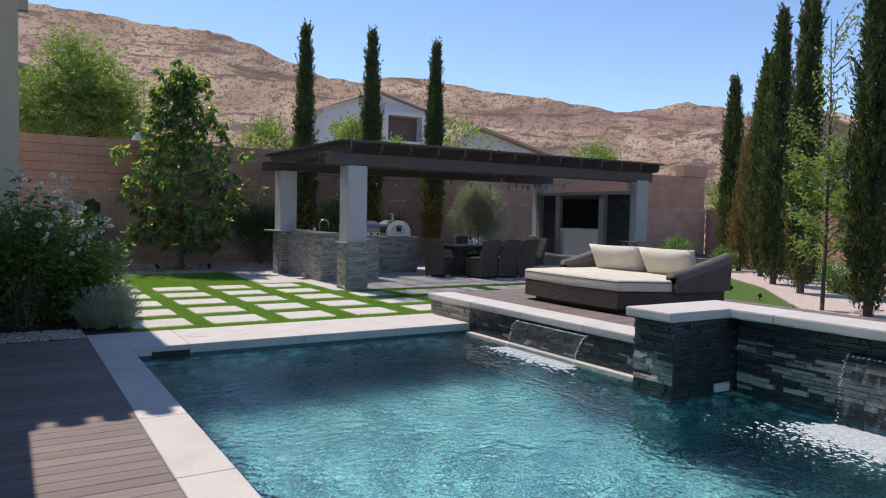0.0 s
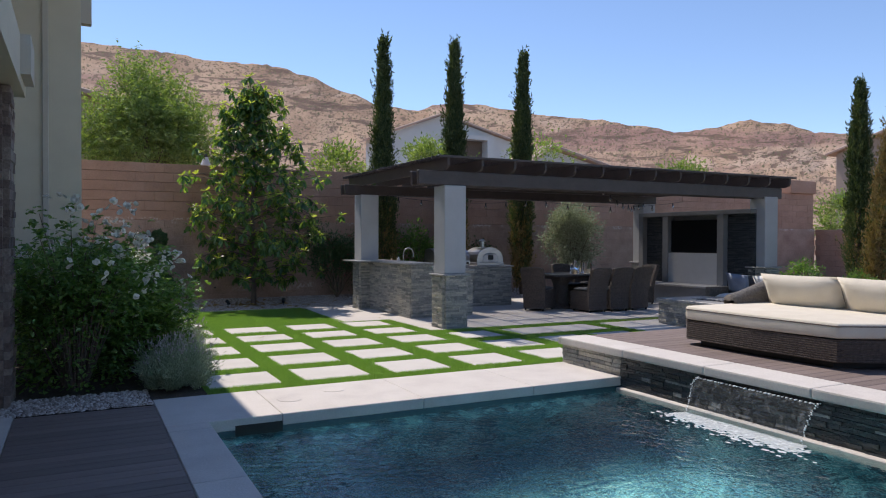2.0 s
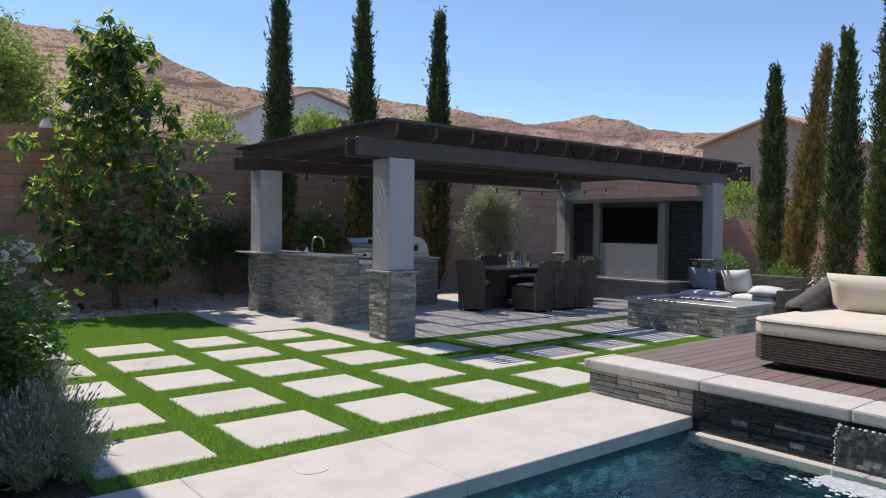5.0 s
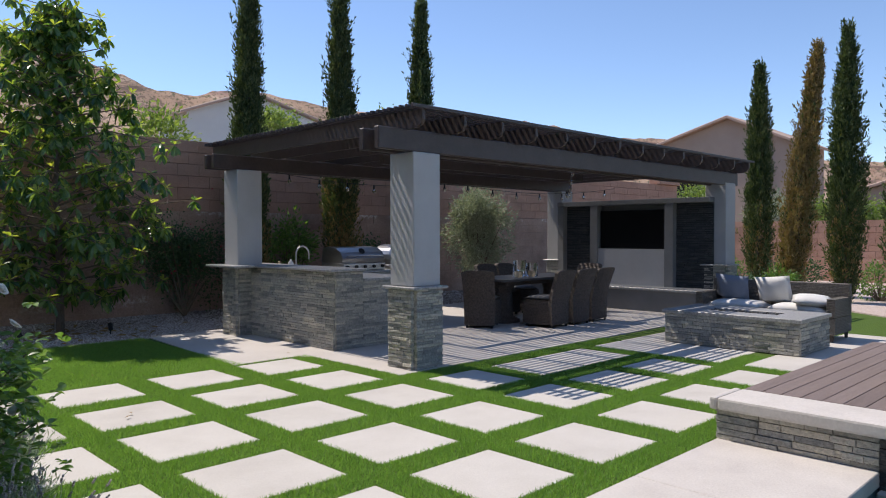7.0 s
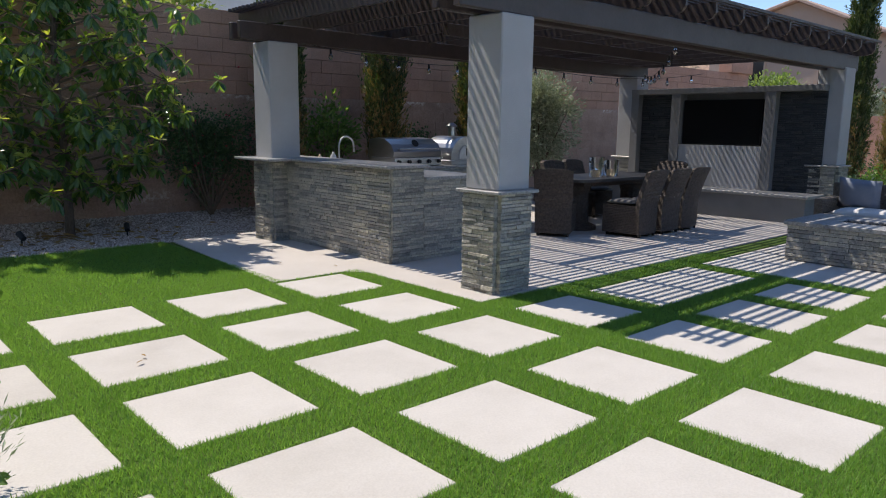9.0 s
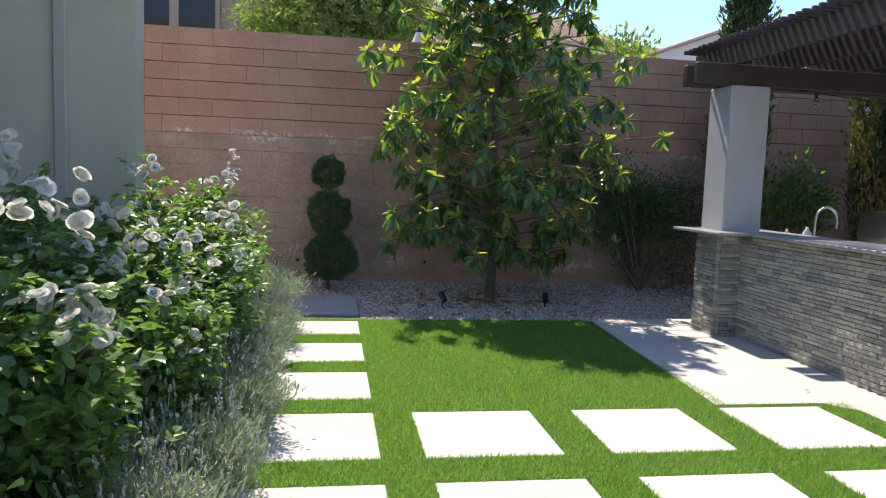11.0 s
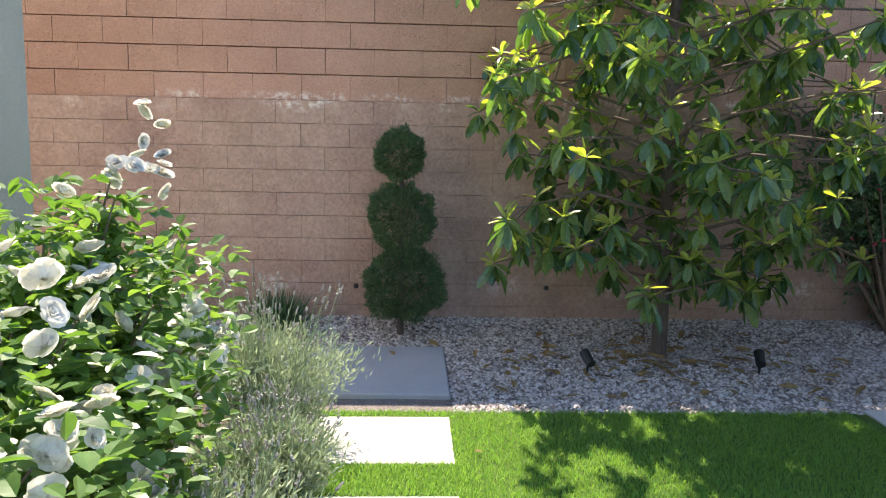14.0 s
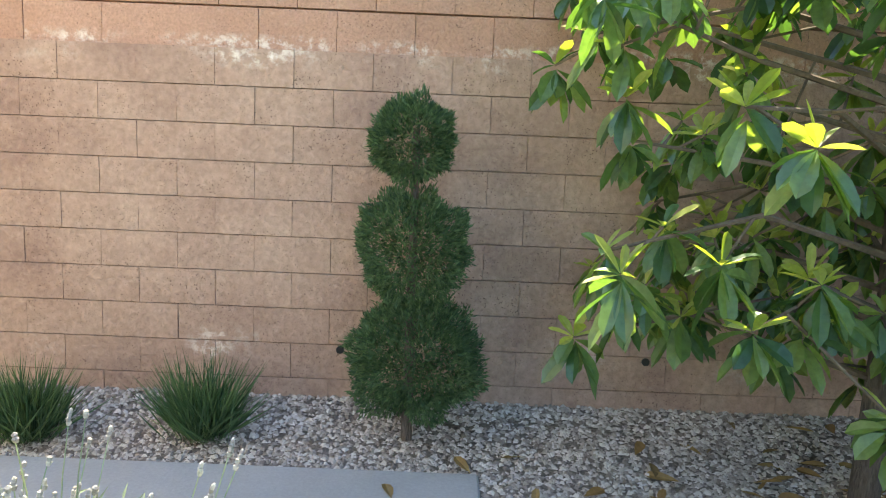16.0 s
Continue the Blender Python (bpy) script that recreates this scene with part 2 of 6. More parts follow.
L_CYPB = leaf_mat("cypress_dry_leaf", [(0.20, 0.13, 0.06), (0.32, 0.22, 0.10), (0.26, 0.21, 0.085)], rough=0.8, through_light=0.2)
L_MAG = leaf_mat("magnolia_leaf", [(0.035, 0.092, 0.046), (0.092, 0.178, 0.072), (0.21, 0.30, 0.11)], rough=0.25, spec=0.8, through_light=0.42, glow=(2.1, 2.1, 0.6))
L_MAGY = leaf_mat("magnolia_new_leaf", [(0.24, 0.32, 0.07), (0.37, 0.43, 0.11), (0.50, 0.51, 0.19)], rough=0.35, through_light=0.5)
L_ROSE = leaf_mat("rose_leaf", [(0.075, 0.16, 0.05), (0.13, 0.235, 0.075), (0.22, 0.33, 0.11)], rough=0.38, through_light=0.42)
L_PALE = leaf_mat("olive_leaf", [(0.22, 0.26, 0.18), (0.34, 0.38, 0.28), (0.50, 0.53, 0.42)], rough=0.5, through_light=0.28, glow=(1.2, 1.25, 0.8))
L_MESQ = leaf_mat("mesquite_leaf", [(0.12, 0.185, 0.07), (0.21, 0.29, 0.11), (0.33, 0.40, 0.17)], rough=0.6, through_light=0.42)
L_TOPI = leaf_mat("topiary_leaf", [(0.032, 0.08, 0.038), (0.065, 0.13, 0.058), (0.125, 0.205, 0.09)], rough=0.6, through_light=0.2)
L_LAV = leaf_mat("lavender_leaf", [(0.25, 0.31, 0.19), (0.37, 0.44, 0.28), (0.50, 0.56, 0.39)], rough=0.8, through_light=0.3, glow=(1.0, 1.05, 0.9))
L_LAVF = leaf_mat("lavender_spike", [(0.34, 0.30, 0.29), (0.50, 0.46, 0.42), (0.66, 0.62, 0.56)], rough=0.9, through_light=0.2, glow=(1.0, 1.0, 0.9))
PETAL = leaf_mat("rose_petal", [(0.80, 0.77, 0.68), (0.86, 0.84, 0.79), (0.89, 0.88, 0.85)], rough=0.7, through_light=0.4, glow=(1.0, 0.98, 0.90))
DRY = leaf_mat("dry_leaf", [(0.20, 0.13, 0.06), (0.32, 0.21, 0.09), (0.26, 0.15, 0.06)], rough=0.8, through_light=0.2)
TILE = ramp_mat("clay_tile", [(0.38, 0.26, 0.20), (0.50, 0.37, 0.30), (0.58, 0.46, 0.39)], scale=5, rough=0.85, island=0.6, fine=0.12)
HOUSE_A = ramp_mat("neighbour_stucco_grey", [(0.55, 0.57, 0.57), (0.62, 0.64, 0.63)], scale=0.7, rough=0.9, fine=0.04)
HOUSE_B = ramp_mat("neighbour_stucco_tan", [(0.38, 0.30, 0.24), (0.43, 0.345, 0.28)], scale=0.7, rough=0.9, fine=0.04)
DARKGLASS = ramp_mat("window_glass", [(0.015, 0.017, 0.02), (0.03, 0.032, 0.036)], scale=0.7, rough=0.08, fine=0.02)
POOLTILE = ramp_mat("pool_tile", [(0.04, 0.09, 0.11), (0.06, 0.13, 0.15)], scale=8, rough=0.3, fine=0.15)
# teal pebble; its strong light and dark mottling paints caustics into the colour
POOLFLOOR_CAUSTIC = ramp_mat("pool_pebble_caustics", [(0.002, 0.030, 0.050), (0.018, 0.155, 0.205), (0.30, 0.64, 0.65)], scale=7, rough=0.7, fine=0.5, bump_scale=26, detail=2.5)
for el, at_ in zip(POOLFLOOR_CAUSTIC.node_tree.nodes["Color Ramp"].color_ramp.elements, (0.36, 0.50, 0.66)):
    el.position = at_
WHITE = ramp_mat("white_paint", [(0.70, 0.69, 0.67), (0.76, 0.75, 0.73)], scale=3, rough=0.6, fine=0.03)
FOAM = ramp_mat("water_foam", [(0.62, 0.68, 0.70), (0.80, 0.83, 0.84)], scale=14, rough=0.6, fine=0.15, bump=0.6, bump_scale=40)
FRUIT = ramp_mat("bougainvillea_bract", [(0.40, 0.03, 0.05), (0.5, 0.05, 0.08)], scale=8, rough=0.7)
AMBER = ramp_mat("candle_wax", [(0.55, 0.42, 0.28), (0.65, 0.52, 0.36)], scale=8, rough=0.6)


def hill_mat():
    """Bare hill: pale and rusty patches, broken dark ledges, scattered scrub, in the hill's own surface map."""
    m = bpy.data.materials.new("desert_hill")
    m.use_nodes = True
    n, l = m.node_tree.nodes, m.node_tree.links
    b = n["Principled BSDF"]
    b.inputs["Roughness"].default_value = 0.95
    b.inputs["Specular IOR Level"].default_value = 0.2
    uv = n.new("ShaderNodeUVMap")
    uv.uv_map = "slope"

    def tex(scale, stretch, detail=6, rough=0.65, warp=0.4):
        mp = n.new("ShaderNodeMapping")
        mp.inputs["Scale"].default_value = stretch
        l.new(uv.outputs[0], mp.inputs["Vector"])
        t = n.new("ShaderNodeTexNoise")
        t.inputs["Scale"].default_value = scale
        t.inputs["Detail"].default_value = detail
        t.inputs["Roughness"].default_value = rough
        t.inputs["Distortion"].default_value = warp
        l.new(mp.outputs[0], t.inputs["Vector"])
        return t.outputs[0]

    def over(base, fac, lo, hi, color):
        cut = n.new("ShaderNodeMapRange")
        cut.inputs["From Min"].default_value = lo
        cut.inputs["From Max"].default_value = hi
        l.new(fac, cut.inputs["Value"])
        mix = n.new("ShaderNodeMix")
        mix.data_type = "RGBA"
        mix.inputs[7].default_value = (*color, 1)
        l.new(cut.outputs[0], mix.inputs[0])
        l.new(base, mix.inputs[6])
        return mix.outputs[2]
    r = n.new("ShaderNodeValToRGB")
    els = r.color_ramp.elements
    els.new(0.5)
    for i, (p, c) in enumerate(((0.30, (0.24, 0.145, 0.098)), (0.5, (0.365, 0.245, 0.165)), (0.68, (0.46, 0.325, 0.225)))):
        els[i].position = p
        els[i].color = (*c, 1)
    l.new(tex(0.05, (0.7, 1.3, 1), 8), r.inputs[0])
    base = over(r.outputs[0], tex(0.06, (0.5, 1.5, 1), 7), 0.52, 0.64, (0.47, 0.345, 0.26))
    base = over(base, tex(0.035, (0.22, 2.6, 1), 5, 0.6, 0.5), 0.54, 0.62, (0.27, 0.16, 0.13))
    base = over(base, tex(0.14, (0.30, 1.9, 1), 7, 0.7, 0.8), 0.535, 0.58, (0.13, 0.08, 0.06))
    rock = tex(0.5, (0.7, 1.3, 1), 5)
    base = over(base, rock, 0.535, 0.60, (0.16, 0.105, 0.075))
    base = over(base, tex(1.1, (1, 1.2, 1), 3), 0.555, 0.61, (0.11, 0.10, 0.05))
    l.new(base, b.inputs["Base Color"])
    bp = n.new("ShaderNodeBump")
    bp.inputs["Strength"].default_value = 0.9
    bp.inputs["Distance"].default_value = 1.2
    l.new(rock, bp.inputs["Height"])
    l.new(bp.outputs[0], b.inputs["Normal"])
    return m


HILL = hill_mat()


def water_mat():
    m = bpy.data.materials.new("pool_water")
    m.use_nodes = True
    n, l = m.node_tree.nodes, m.node_tree.links
    b = n["Principled BSDF"]
    b.inputs["Base Color"].default_value = (0.72, 0.95, 0.97, 1)
    b.inputs["Roughness"].default_value = 0.0
    b.inputs["IOR"].default_value = 1.33
    b.inputs["Transmission Weight"].default_value = 1.0
    geo = n.new("ShaderNodeNewGeometry")
    big = n.new("ShaderNodeTexNoise")
    big.inputs["Scale"].default_value = 5.0
    big.inputs["Detail"].default_value = 2.5
    big.inputs["Distortion"].default_value = 0.6
    l.new(geo.outputs["Position"], big.inputs["Vector"])
    sm = n.new("ShaderNodeTexNoise")
    sm.inputs["Scale"].default_value = 15
    sm.inputs["Detail"].default_value = 2
    l.new(geo.outputs["Position"], sm.inputs["Vector"])
    add = n.new("ShaderNodeMath")
    add.operation = "MULTIPLY_ADD"
    add.inputs[1].default_value = 0.9
    l.new(sm.outputs[0], add.inputs[0])
    l.new(big.outputs[0], add.inputs[2])
    bp = n.new("ShaderNodeBump")
    bp.inputs["Strength"].default_value = 1.0
    bp.inputs["Distance"].default_value = 0.016
    l.new(add.outputs[0], bp.inputs["Height"])
    l.new(bp.outputs[0], b.inputs["Normal"])
    return m


WATER = water_mat()


def clear_mat(name, tint=(1, 1, 1), rough=0.0, bumped=0.0):
    m = bpy.data.materials.new(name)
    m.use_nodes = True
    b = m.node_tree.nodes["Principled BSDF"]
    b.inputs["Base Color"].default_value = (*tint, 1)
    b.inputs["Roughness"].default_value = rough
    b.inputs["Transmission Weight"].default_value = 1.0
    b.inputs["IOR"].default_value = 1.33
    if bumped:
        n, l = m.node_tree.nodes, m.node_tree.links
        geo = n.new("ShaderNodeNewGeometry")
        mp = n.new("ShaderNodeMapping")
        mp.inputs["Scale"].default_value = (30, 30, 3)
        l.new(geo.outputs["Position"], mp.inputs["Vector"])
        t = n.new("ShaderNodeTexNoise")
        t.inputs["Scale"].default_value = 1.0
        l.new(mp.outputs[0], t.inputs["Vector"])
        bp = n.new("ShaderNodeBump")
        bp.inputs["Strength"].default_value = bumped
        bp.inputs["Distance"].default_value = 0.03
        l.new(t.outputs[0], bp.inputs["Height"])
        l.new(bp.outputs[0], b.inputs["Normal"])
    return m


def thin_water(name, tint, white=0.0):
    """Thin clear film: light goes straight through, with a glossy skin."""
    m = bpy.data.materials.new(name)
    m.use_nodes = True
    n, l = m.node_tree.nodes, m.node_tree.links
    tr = n.new("ShaderNodeBsdfTransparent")
    tr.inputs["Color"].default_value = (*tint, 1)
    b = n["Principled BSDF"]
    b.inputs["Base Color"].default_value = (0.75, 0.80, 0.82, 1)
    b.inputs["Roughness"].default_value = 0.06
    geo = n.new("ShaderNodeNewGeometry")
    mp = n.new("ShaderNodeMapping")
    mp.inputs["Scale"].default_value = (26, 26, 2.5)
    l.new(geo.outputs["Position"], mp.inputs["Vector"])
    t = n.new("ShaderNodeTexNoise")
    t.inputs["Scale"].default_value = 1.0
    t.inputs["Detail"].default_value = 3
    l.new(mp.outputs[0], t.inputs["Vector"])
    cut = n.new("ShaderNodeMapRange")
    cut.inputs["From Min"].default_value = 0.50
    cut.inputs["From Max"].default_value = 0.75
    cut.inputs["To Min"].default_value = 0.025 + white
    cut.inputs["To Max"].default_value = 0.15 + white * 1.6
    l.new(t.outputs[0], cut.inputs["Value"])
    mix = n.new("ShaderNodeMixShader")
    l.new(cut.outputs[0], mix.inputs[0])
    l.new(tr.outputs[0], mix.inputs[1])
    l.new(b.outputs[0], mix.inputs[2])
    l.new(mix.outputs[0], n["Material Output"].inputs["Surface"])
    return m


SHEET = thin_water("falling_water", (0.86, 0.90, 0.92))
FROTH = thin_water("water_froth", (0.92, 0.95, 0.96), 0.55)
GLASS = clear_mat("clear_glass", (0.95, 0.96, 0.95))
BULB = clear_mat("bulb_glass", (1.0, 0.98, 0.94))


# ---- mesh helpers ----
R = random.Random(7)


def link(name, bm, mat, parent=None, label="", smooth=False):
    me = bpy.data.meshes.new(name)
    bm.to_mesh(me)
    bm.free()
    if smooth:
        for p in me.polygons:
            p.use_smooth = True
    me.materials.append(mat)
    ob = new(name, me)
    if parent is not None:
        ob.parent = parent
    if label:
        ob["label"] = label
    return ob


def part(name, bm, mat, parent, label="", smooth=False):
    return link(name, bm, mat, parent, label, smooth)


def thing(name, at, label, category, group="", rz=0.0):
    ob = new(name)
    ob.matrix_basis = pose(*at, 0, 0, rz)
    ob.empty_display_size = 0.2
    return tagged(ob, label, category, group)


def box(bm, x0, x1, y0, y1, z0, z1, bevel=0.0, segments=1):
    res = bmesh.ops.create_cube(bm, size=1.0, matrix=Matrix.LocRotScale(((x0 + x1) / 2, (y0 + y1) / 2, (z0 + z1) / 2), None, (x1 - x0, y1 - y0, z1 - z0)))
    if bevel:
        edges = list({e for v in res["verts"] for e in v.link_edges})
        bmesh.ops.bevel(bm, geom=edges, offset=bevel, segments=segments, affect="EDGES", profile=0.6)
    return bm


def boxed(*dims, bevel=0.0, segments=1):
    return box(bmesh.new(), *dims, bevel=bevel, segments=segments)


def tube(bm, a, b, r0, r1, sides=6):
    a, b = Vector(a), Vector(b)
    d = b - a
    if d.length < 1e-5:
        return bm
    q = d.to_track_quat("Z", "Y").to_matrix().to_4x4()
    bmesh.ops.create_cone(bm, cap_ends=True, segments=sides, radius1=r0, radius2=r1, depth=d.length, matrix=Matrix.Translation((a + b) / 2) @ q)
    return bm


def lathe(bm, profile, sides=24, at=(0, 0, 0)):
    rings = []
    for r, z in profile:
        rings.append([bm.verts.new((at[0] + r * math.cos(2 * math.pi * i / sides), at[1] + r * math.sin(2 * math.pi * i / sides), at[2] + z)) for i in range(sides)])
    for a, b in zip(rings, rings[1:]):
        for i in range(sides):
            bm.faces.new((a[i], a[(i + 1) % sides], b[(i + 1) % sides], b[i]))
    bm.faces.new(rings[0][::-1])
    bm.faces.new(rings[-1])
    return bm


def prism(bm, outline, z0, z1):
    """An upright slab over a plan outline (counter-clockwise)."""
    lo = [bm.verts.new((x, y, z0)) for x, y in outline]
    hi = [bm.verts.new((x, y, z1)) for x, y in outline]
    bm.faces.new(lo[::-1])
    bm.faces.new(hi)
    k = len(outline)
    for i in range(k):
        bm.faces.new((lo[i], lo[(i + 1) % k], hi[(i + 1) % k], hi[i]))
    return bm


def cushion(bm, sx, sy, sz, m=None, puff=0.25, n=7):
    """A stuffed cushion: rounded-square plan, swollen middle, thin piped rim."""
    m = m or Matrix()
    grid = {}
    for side in (1, -1):
        for i in range(n):
            for j in range(n):
                u, v = 2 * i / (n - 1) - 1, 2 * j / (n - 1) - 1
                edge = max(abs(u), abs(v))
                if edge > 0.999 and side == -1:
                    grid[(side, i, j)] = grid[(1, i, j)]
                    continue
                h = (1 - puff) * (1 - edge ** 6) ** 0.5 + puff * (1 - u * u) * (1 - v * v)
                pinch = 1 - 0.045 * (1 - abs(u) ** 2) * abs(v) ** 4 - 0.045 * (1 - abs(v) ** 2) * abs(u) ** 4
                grid[(side, i, j)] = bm.verts.new(m @ Vector((u * sx / 2 * pinch, v * sy / 2 * pinch, side * h * sz / 2)))
    for side in (1, -1):
        for i in range(n - 1):
            for j in range(n - 1):
                q = [grid[(side, i, j)], grid[(side, i + 1, j)], grid[(side, i + 1, j + 1)], grid[(side, i, j + 1)]]
                bm.faces.new(q if side == 1 else q[::-1])
    return bm


def raw(name, verts, faces, mat, parent=None, label=""):
    me = bpy.data.meshes.new(name)
    me.from_pydata(verts, [], faces)
    me.materials.append(mat)
    ob = new(name, me)
    if parent is not None:
        ob.parent = parent
    if label:
        ob["label"] = label
    return ob


# ---- shared meshes of single pieces ----
def rough_unit(name, mat, seed, chamfer=0.06, wobble=0.08):
    """A unit stone, face towards -y, with a broken front."""
    rr = random.Random(seed)
    bm = bmesh.new()
    cx = chamfer * 0.35
    back = [bm.verts.new(v) for v in ((-0.5, 0.5, -0.5), (0.5, 0.5, -0.5), (0.5, 0.5, 0.5), (-0.5, 0.5, 0.5))]
    mid = [bm.verts.new((x, -0.30 + rr.uniform(-wobble, wobble), z)) for x, z in ((-0.5, -0.5), (0.5, -0.5), (0.5, 0.5), (-0.5, 0.5))]
    fr = [bm.verts.new((x * (1 - cx), -0.5 + rr.uniform(-wobble, wobble), z * (1 - 2.2 * chamfer))) for x, z in ((-0.5, -0.5), (0.5, -0.5), (0.5, 0.5), (-0.5, 0.5))]
    bm.faces.new(fr)
    for i in range(4):
        j = (i + 1) % 4
        bm.faces.new((mid[i], mid[j], fr[j], fr[i]))
        bm.faces.new((back[i], back[j], mid[j], mid[i]))
    bm.faces.new(back[::-1])
    bmesh.ops.recalc_face_normals(bm, faces=bm.faces)
    me = bpy.data.meshes.new(name)
    bm.to_mesh(me)
    bm.free()
    me.materials.append(mat)
    return me


def veneer(parent, a, b, z0, z1, meshes, name="stone", lo=0.026, hi=0.044, lmin=0.08, lmax=0.32, depth=0.05, seed=1, joined=None, alt=None):
    """Courses of thin stone along the wall line a-b in plan; the face looks to the right of a->b. As parts, or joined when joined is a material."""
    rr = random.Random(seed)
    ax, ay = a
    L = math.hypot(b[0] - ax, b[1] - ay)
    ux, uy = (b[0] - ax) / L, (b[1] - ay) / L
    nx, ny = uy, -ux
    ang = math.atan2(uy, ux)
    verts, faces = [], []
    z = z0
    while z < z1 - 0.006:
        h = min(rr.uniform(lo, hi), z1 - z)
        s = 0.0
        while s < L - 0.005:
            w = min(rr.uniform(lmin, lmax), L - s)
            if L - s - w < 0.05:
                w = L - s
            d = depth * rr.uniform(0.80, 1.15)
            c = s + w / 2
            px, py = ax + ux * c + nx * d / 2, ay + uy * c + ny * d / 2
            m = Matrix.LocRotScale((px, py, z + h / 2), Euler((rr.uniform(-0.03, 0.03), 0, ang + rr.uniform(-0.006, 0.006))), (w - 0.002, d, h - 0.0015))
            if joined is None:
                ob = bpy.data.objects.new(name, rr.choice(alt[0] if alt and rr.random() < alt[1](c, z) else meshes))
                scene.collection.objects.link(ob)
                ob.parent = parent
                ob.matrix_basis = m
            else:
                me = rr.choice(meshes)
                k = len(verts)
                verts.extend([m @ v.co for v in me.vertices])
                faces.extend([[k + i for i in p.vertices] for p in me.polygons])
            s += w
        z += h
    if joined is not None:
        tagged(raw(name + "work", [tuple(v) for v in verts], faces, joined, parent), kind="stuff")


STONES = [rough_unit("stone", LEDGER, i) for i in range(8)]
STONES_W = [rough_unit("stone", LEDGER_W, 20 + i, 0.03, 0.1) for i in range(6)]
STONES_H = [rough_unit("stone", HOUSESTONE, 40 + i, 0.05, 0.1) for i in range(6)]
BLOCKS = [rough_unit("block", BLOCK, 60 + i, 0.012, 0.02) for i in range(4)]
BLOCKS_L = [rough_unit("block", BLOCK_L, 70 + i, 0.006, 0.02) for i in range(4)]

# ---- plan ----
POOL_X0, POOL_X1, POOL_Y1, POOL_Y0 = 1.12, 5.50, 8.22, -5.0
WATER_Z = -0.13
WALL_Y, WALL_STEP, WALL_TOP, WALL_X1 = 19.43, 1.925, 3.22, 24.6
DECK_Z = 0.31


# ---- ground to the horizon, with a hole for the garden ----
def ground():
    bm = bmesh.new()
    xs = [-2000, -12, 26, 2000]
    ys = [-2000, -12, 21, 2000]
    v = {(i, j): bm.verts.new((x, y, -0.06)) for i, x in enumerate(xs) for j, y in enumerate(ys)}
    for i in range(3):
        for j in range(3):
            if (i, j) != (1, 1):
                bm.faces.new((v[i, j], v[i + 1, j], v[i + 1, j + 1], v[i, j + 1]))
    tagged(link("ground", bm, DESERT), "pale brown desert ground round the garden", "ground", kind="structure")


ground()


# ---- hills ----
def smooth_curve(knots, x):
    if x <= knots[0][0]:
        return knots[0][1]
    for (a, p), (b, q) in zip(knots, knots[1:]):
        if x <= b:
            s = (x - a) / (b - a)
            return p + (q - p) * s * s * (3 - 2 * s)
    return knots[-1][1]


RIDGE = [(-40, 15.0), (0, 13.9), (5, 13.7), (9, 13.4), (14, 13.25), (16, 12.8), (19.5, 11.6), (22.5, 10.6), (24.8, 10.35), (27, 10.85), (29.5, 10.8), (32, 10.35), (36, 9.75), (39, 9.4), (42, 8.85), (45.5, 8.25), (47.5, 8.45), (50, 8.85), (52.2, 8.5), (55, 7.7), (58, 7.4), (75, 5.0), (110, 3.5)]


def hills():
    nu, nv = 420, 100
    verts, faces = [], []
    for i in range(nu + 1):
        az = -50 + 160 * i / nu
        ridge = smooth_curve(RIDGE, az)
        for j in range(nv + 1):
            s = j / nv
            r = 85 + 315 * s
            rise = ridge * (0.30 + 0.70 * s ** 0.8) if s > 0 else 0
            rise *= min(1, s * 7)
            p = Vector((r * math.sin(radians(az)), r * math.cos(radians(az)), 0))
            f = noise.fractal(p * 0.012, 0.9, 2.1, 6) * (1.0 - 0.5 * s)
            gully = noise.noise(Vector((az * 0.20, s * 2.2, 3))) * 0.9 + noise.noise(Vector((az * 0.7, s * 5, 8))) * 0.35 + noise.noise(Vector((az * 2.6, s * 16, 1))) * 0.13
            bench = 0.09 * noise.noise(Vector((az * 0.5, s * 26, 7))) + 0.07 * noise.noise(Vector((az * 3.5, s * 40, 4)))
            el = rise + (0.35 * f + gully * 0.55 * (1 - s ** 3) + bench) * min(1, s * 5)
            jag = 0.10 * noise.noise(Vector((az * 1.7, 5, 2))) + 0.06 * noise.noise(Vector((az * 6, 9, 2)))
            verts.append((p.x, p.y, r * math.tan(radians(max(0, el + jag * s))) + 0.5 - 1.0 * (s == 0)))
    for i in range(nu):
        for j in range(nv):
            k = i * (nv + 1) + j
            faces.append((k, k + 1, k + nv + 2, k + nv + 1))
    k0 = len(verts)
    for i in range(nu + 1):
        x, y, z = verts[i * (nv + 1) + nv]
        verts.append((x * 1.3, y * 1.3, -1))
    for i in range(nu):
        k = i * (nv + 1) + nv
        faces.append((k, k0 + i, k0 + i + 1, k + nv + 1))
    ob = raw("backdrop_hills", verts, faces, HILL)
    slope = ob.data.uv_layers.new(name="slope")
    for lp in ob.data.loops:
        x, y, z = verts[lp.vertex_index]
        far_ = math.hypot(x, y)
        slope.data[lp.index].uv = (250 * math.atan2(x, y), 250 * z / far_)
    for p in ob.data.polygons:
        p.use_smooth = True
    tagged(ob, "bare reddish brown desert hills with rock ledges and scrub", "hill", kind="structure")


hills()


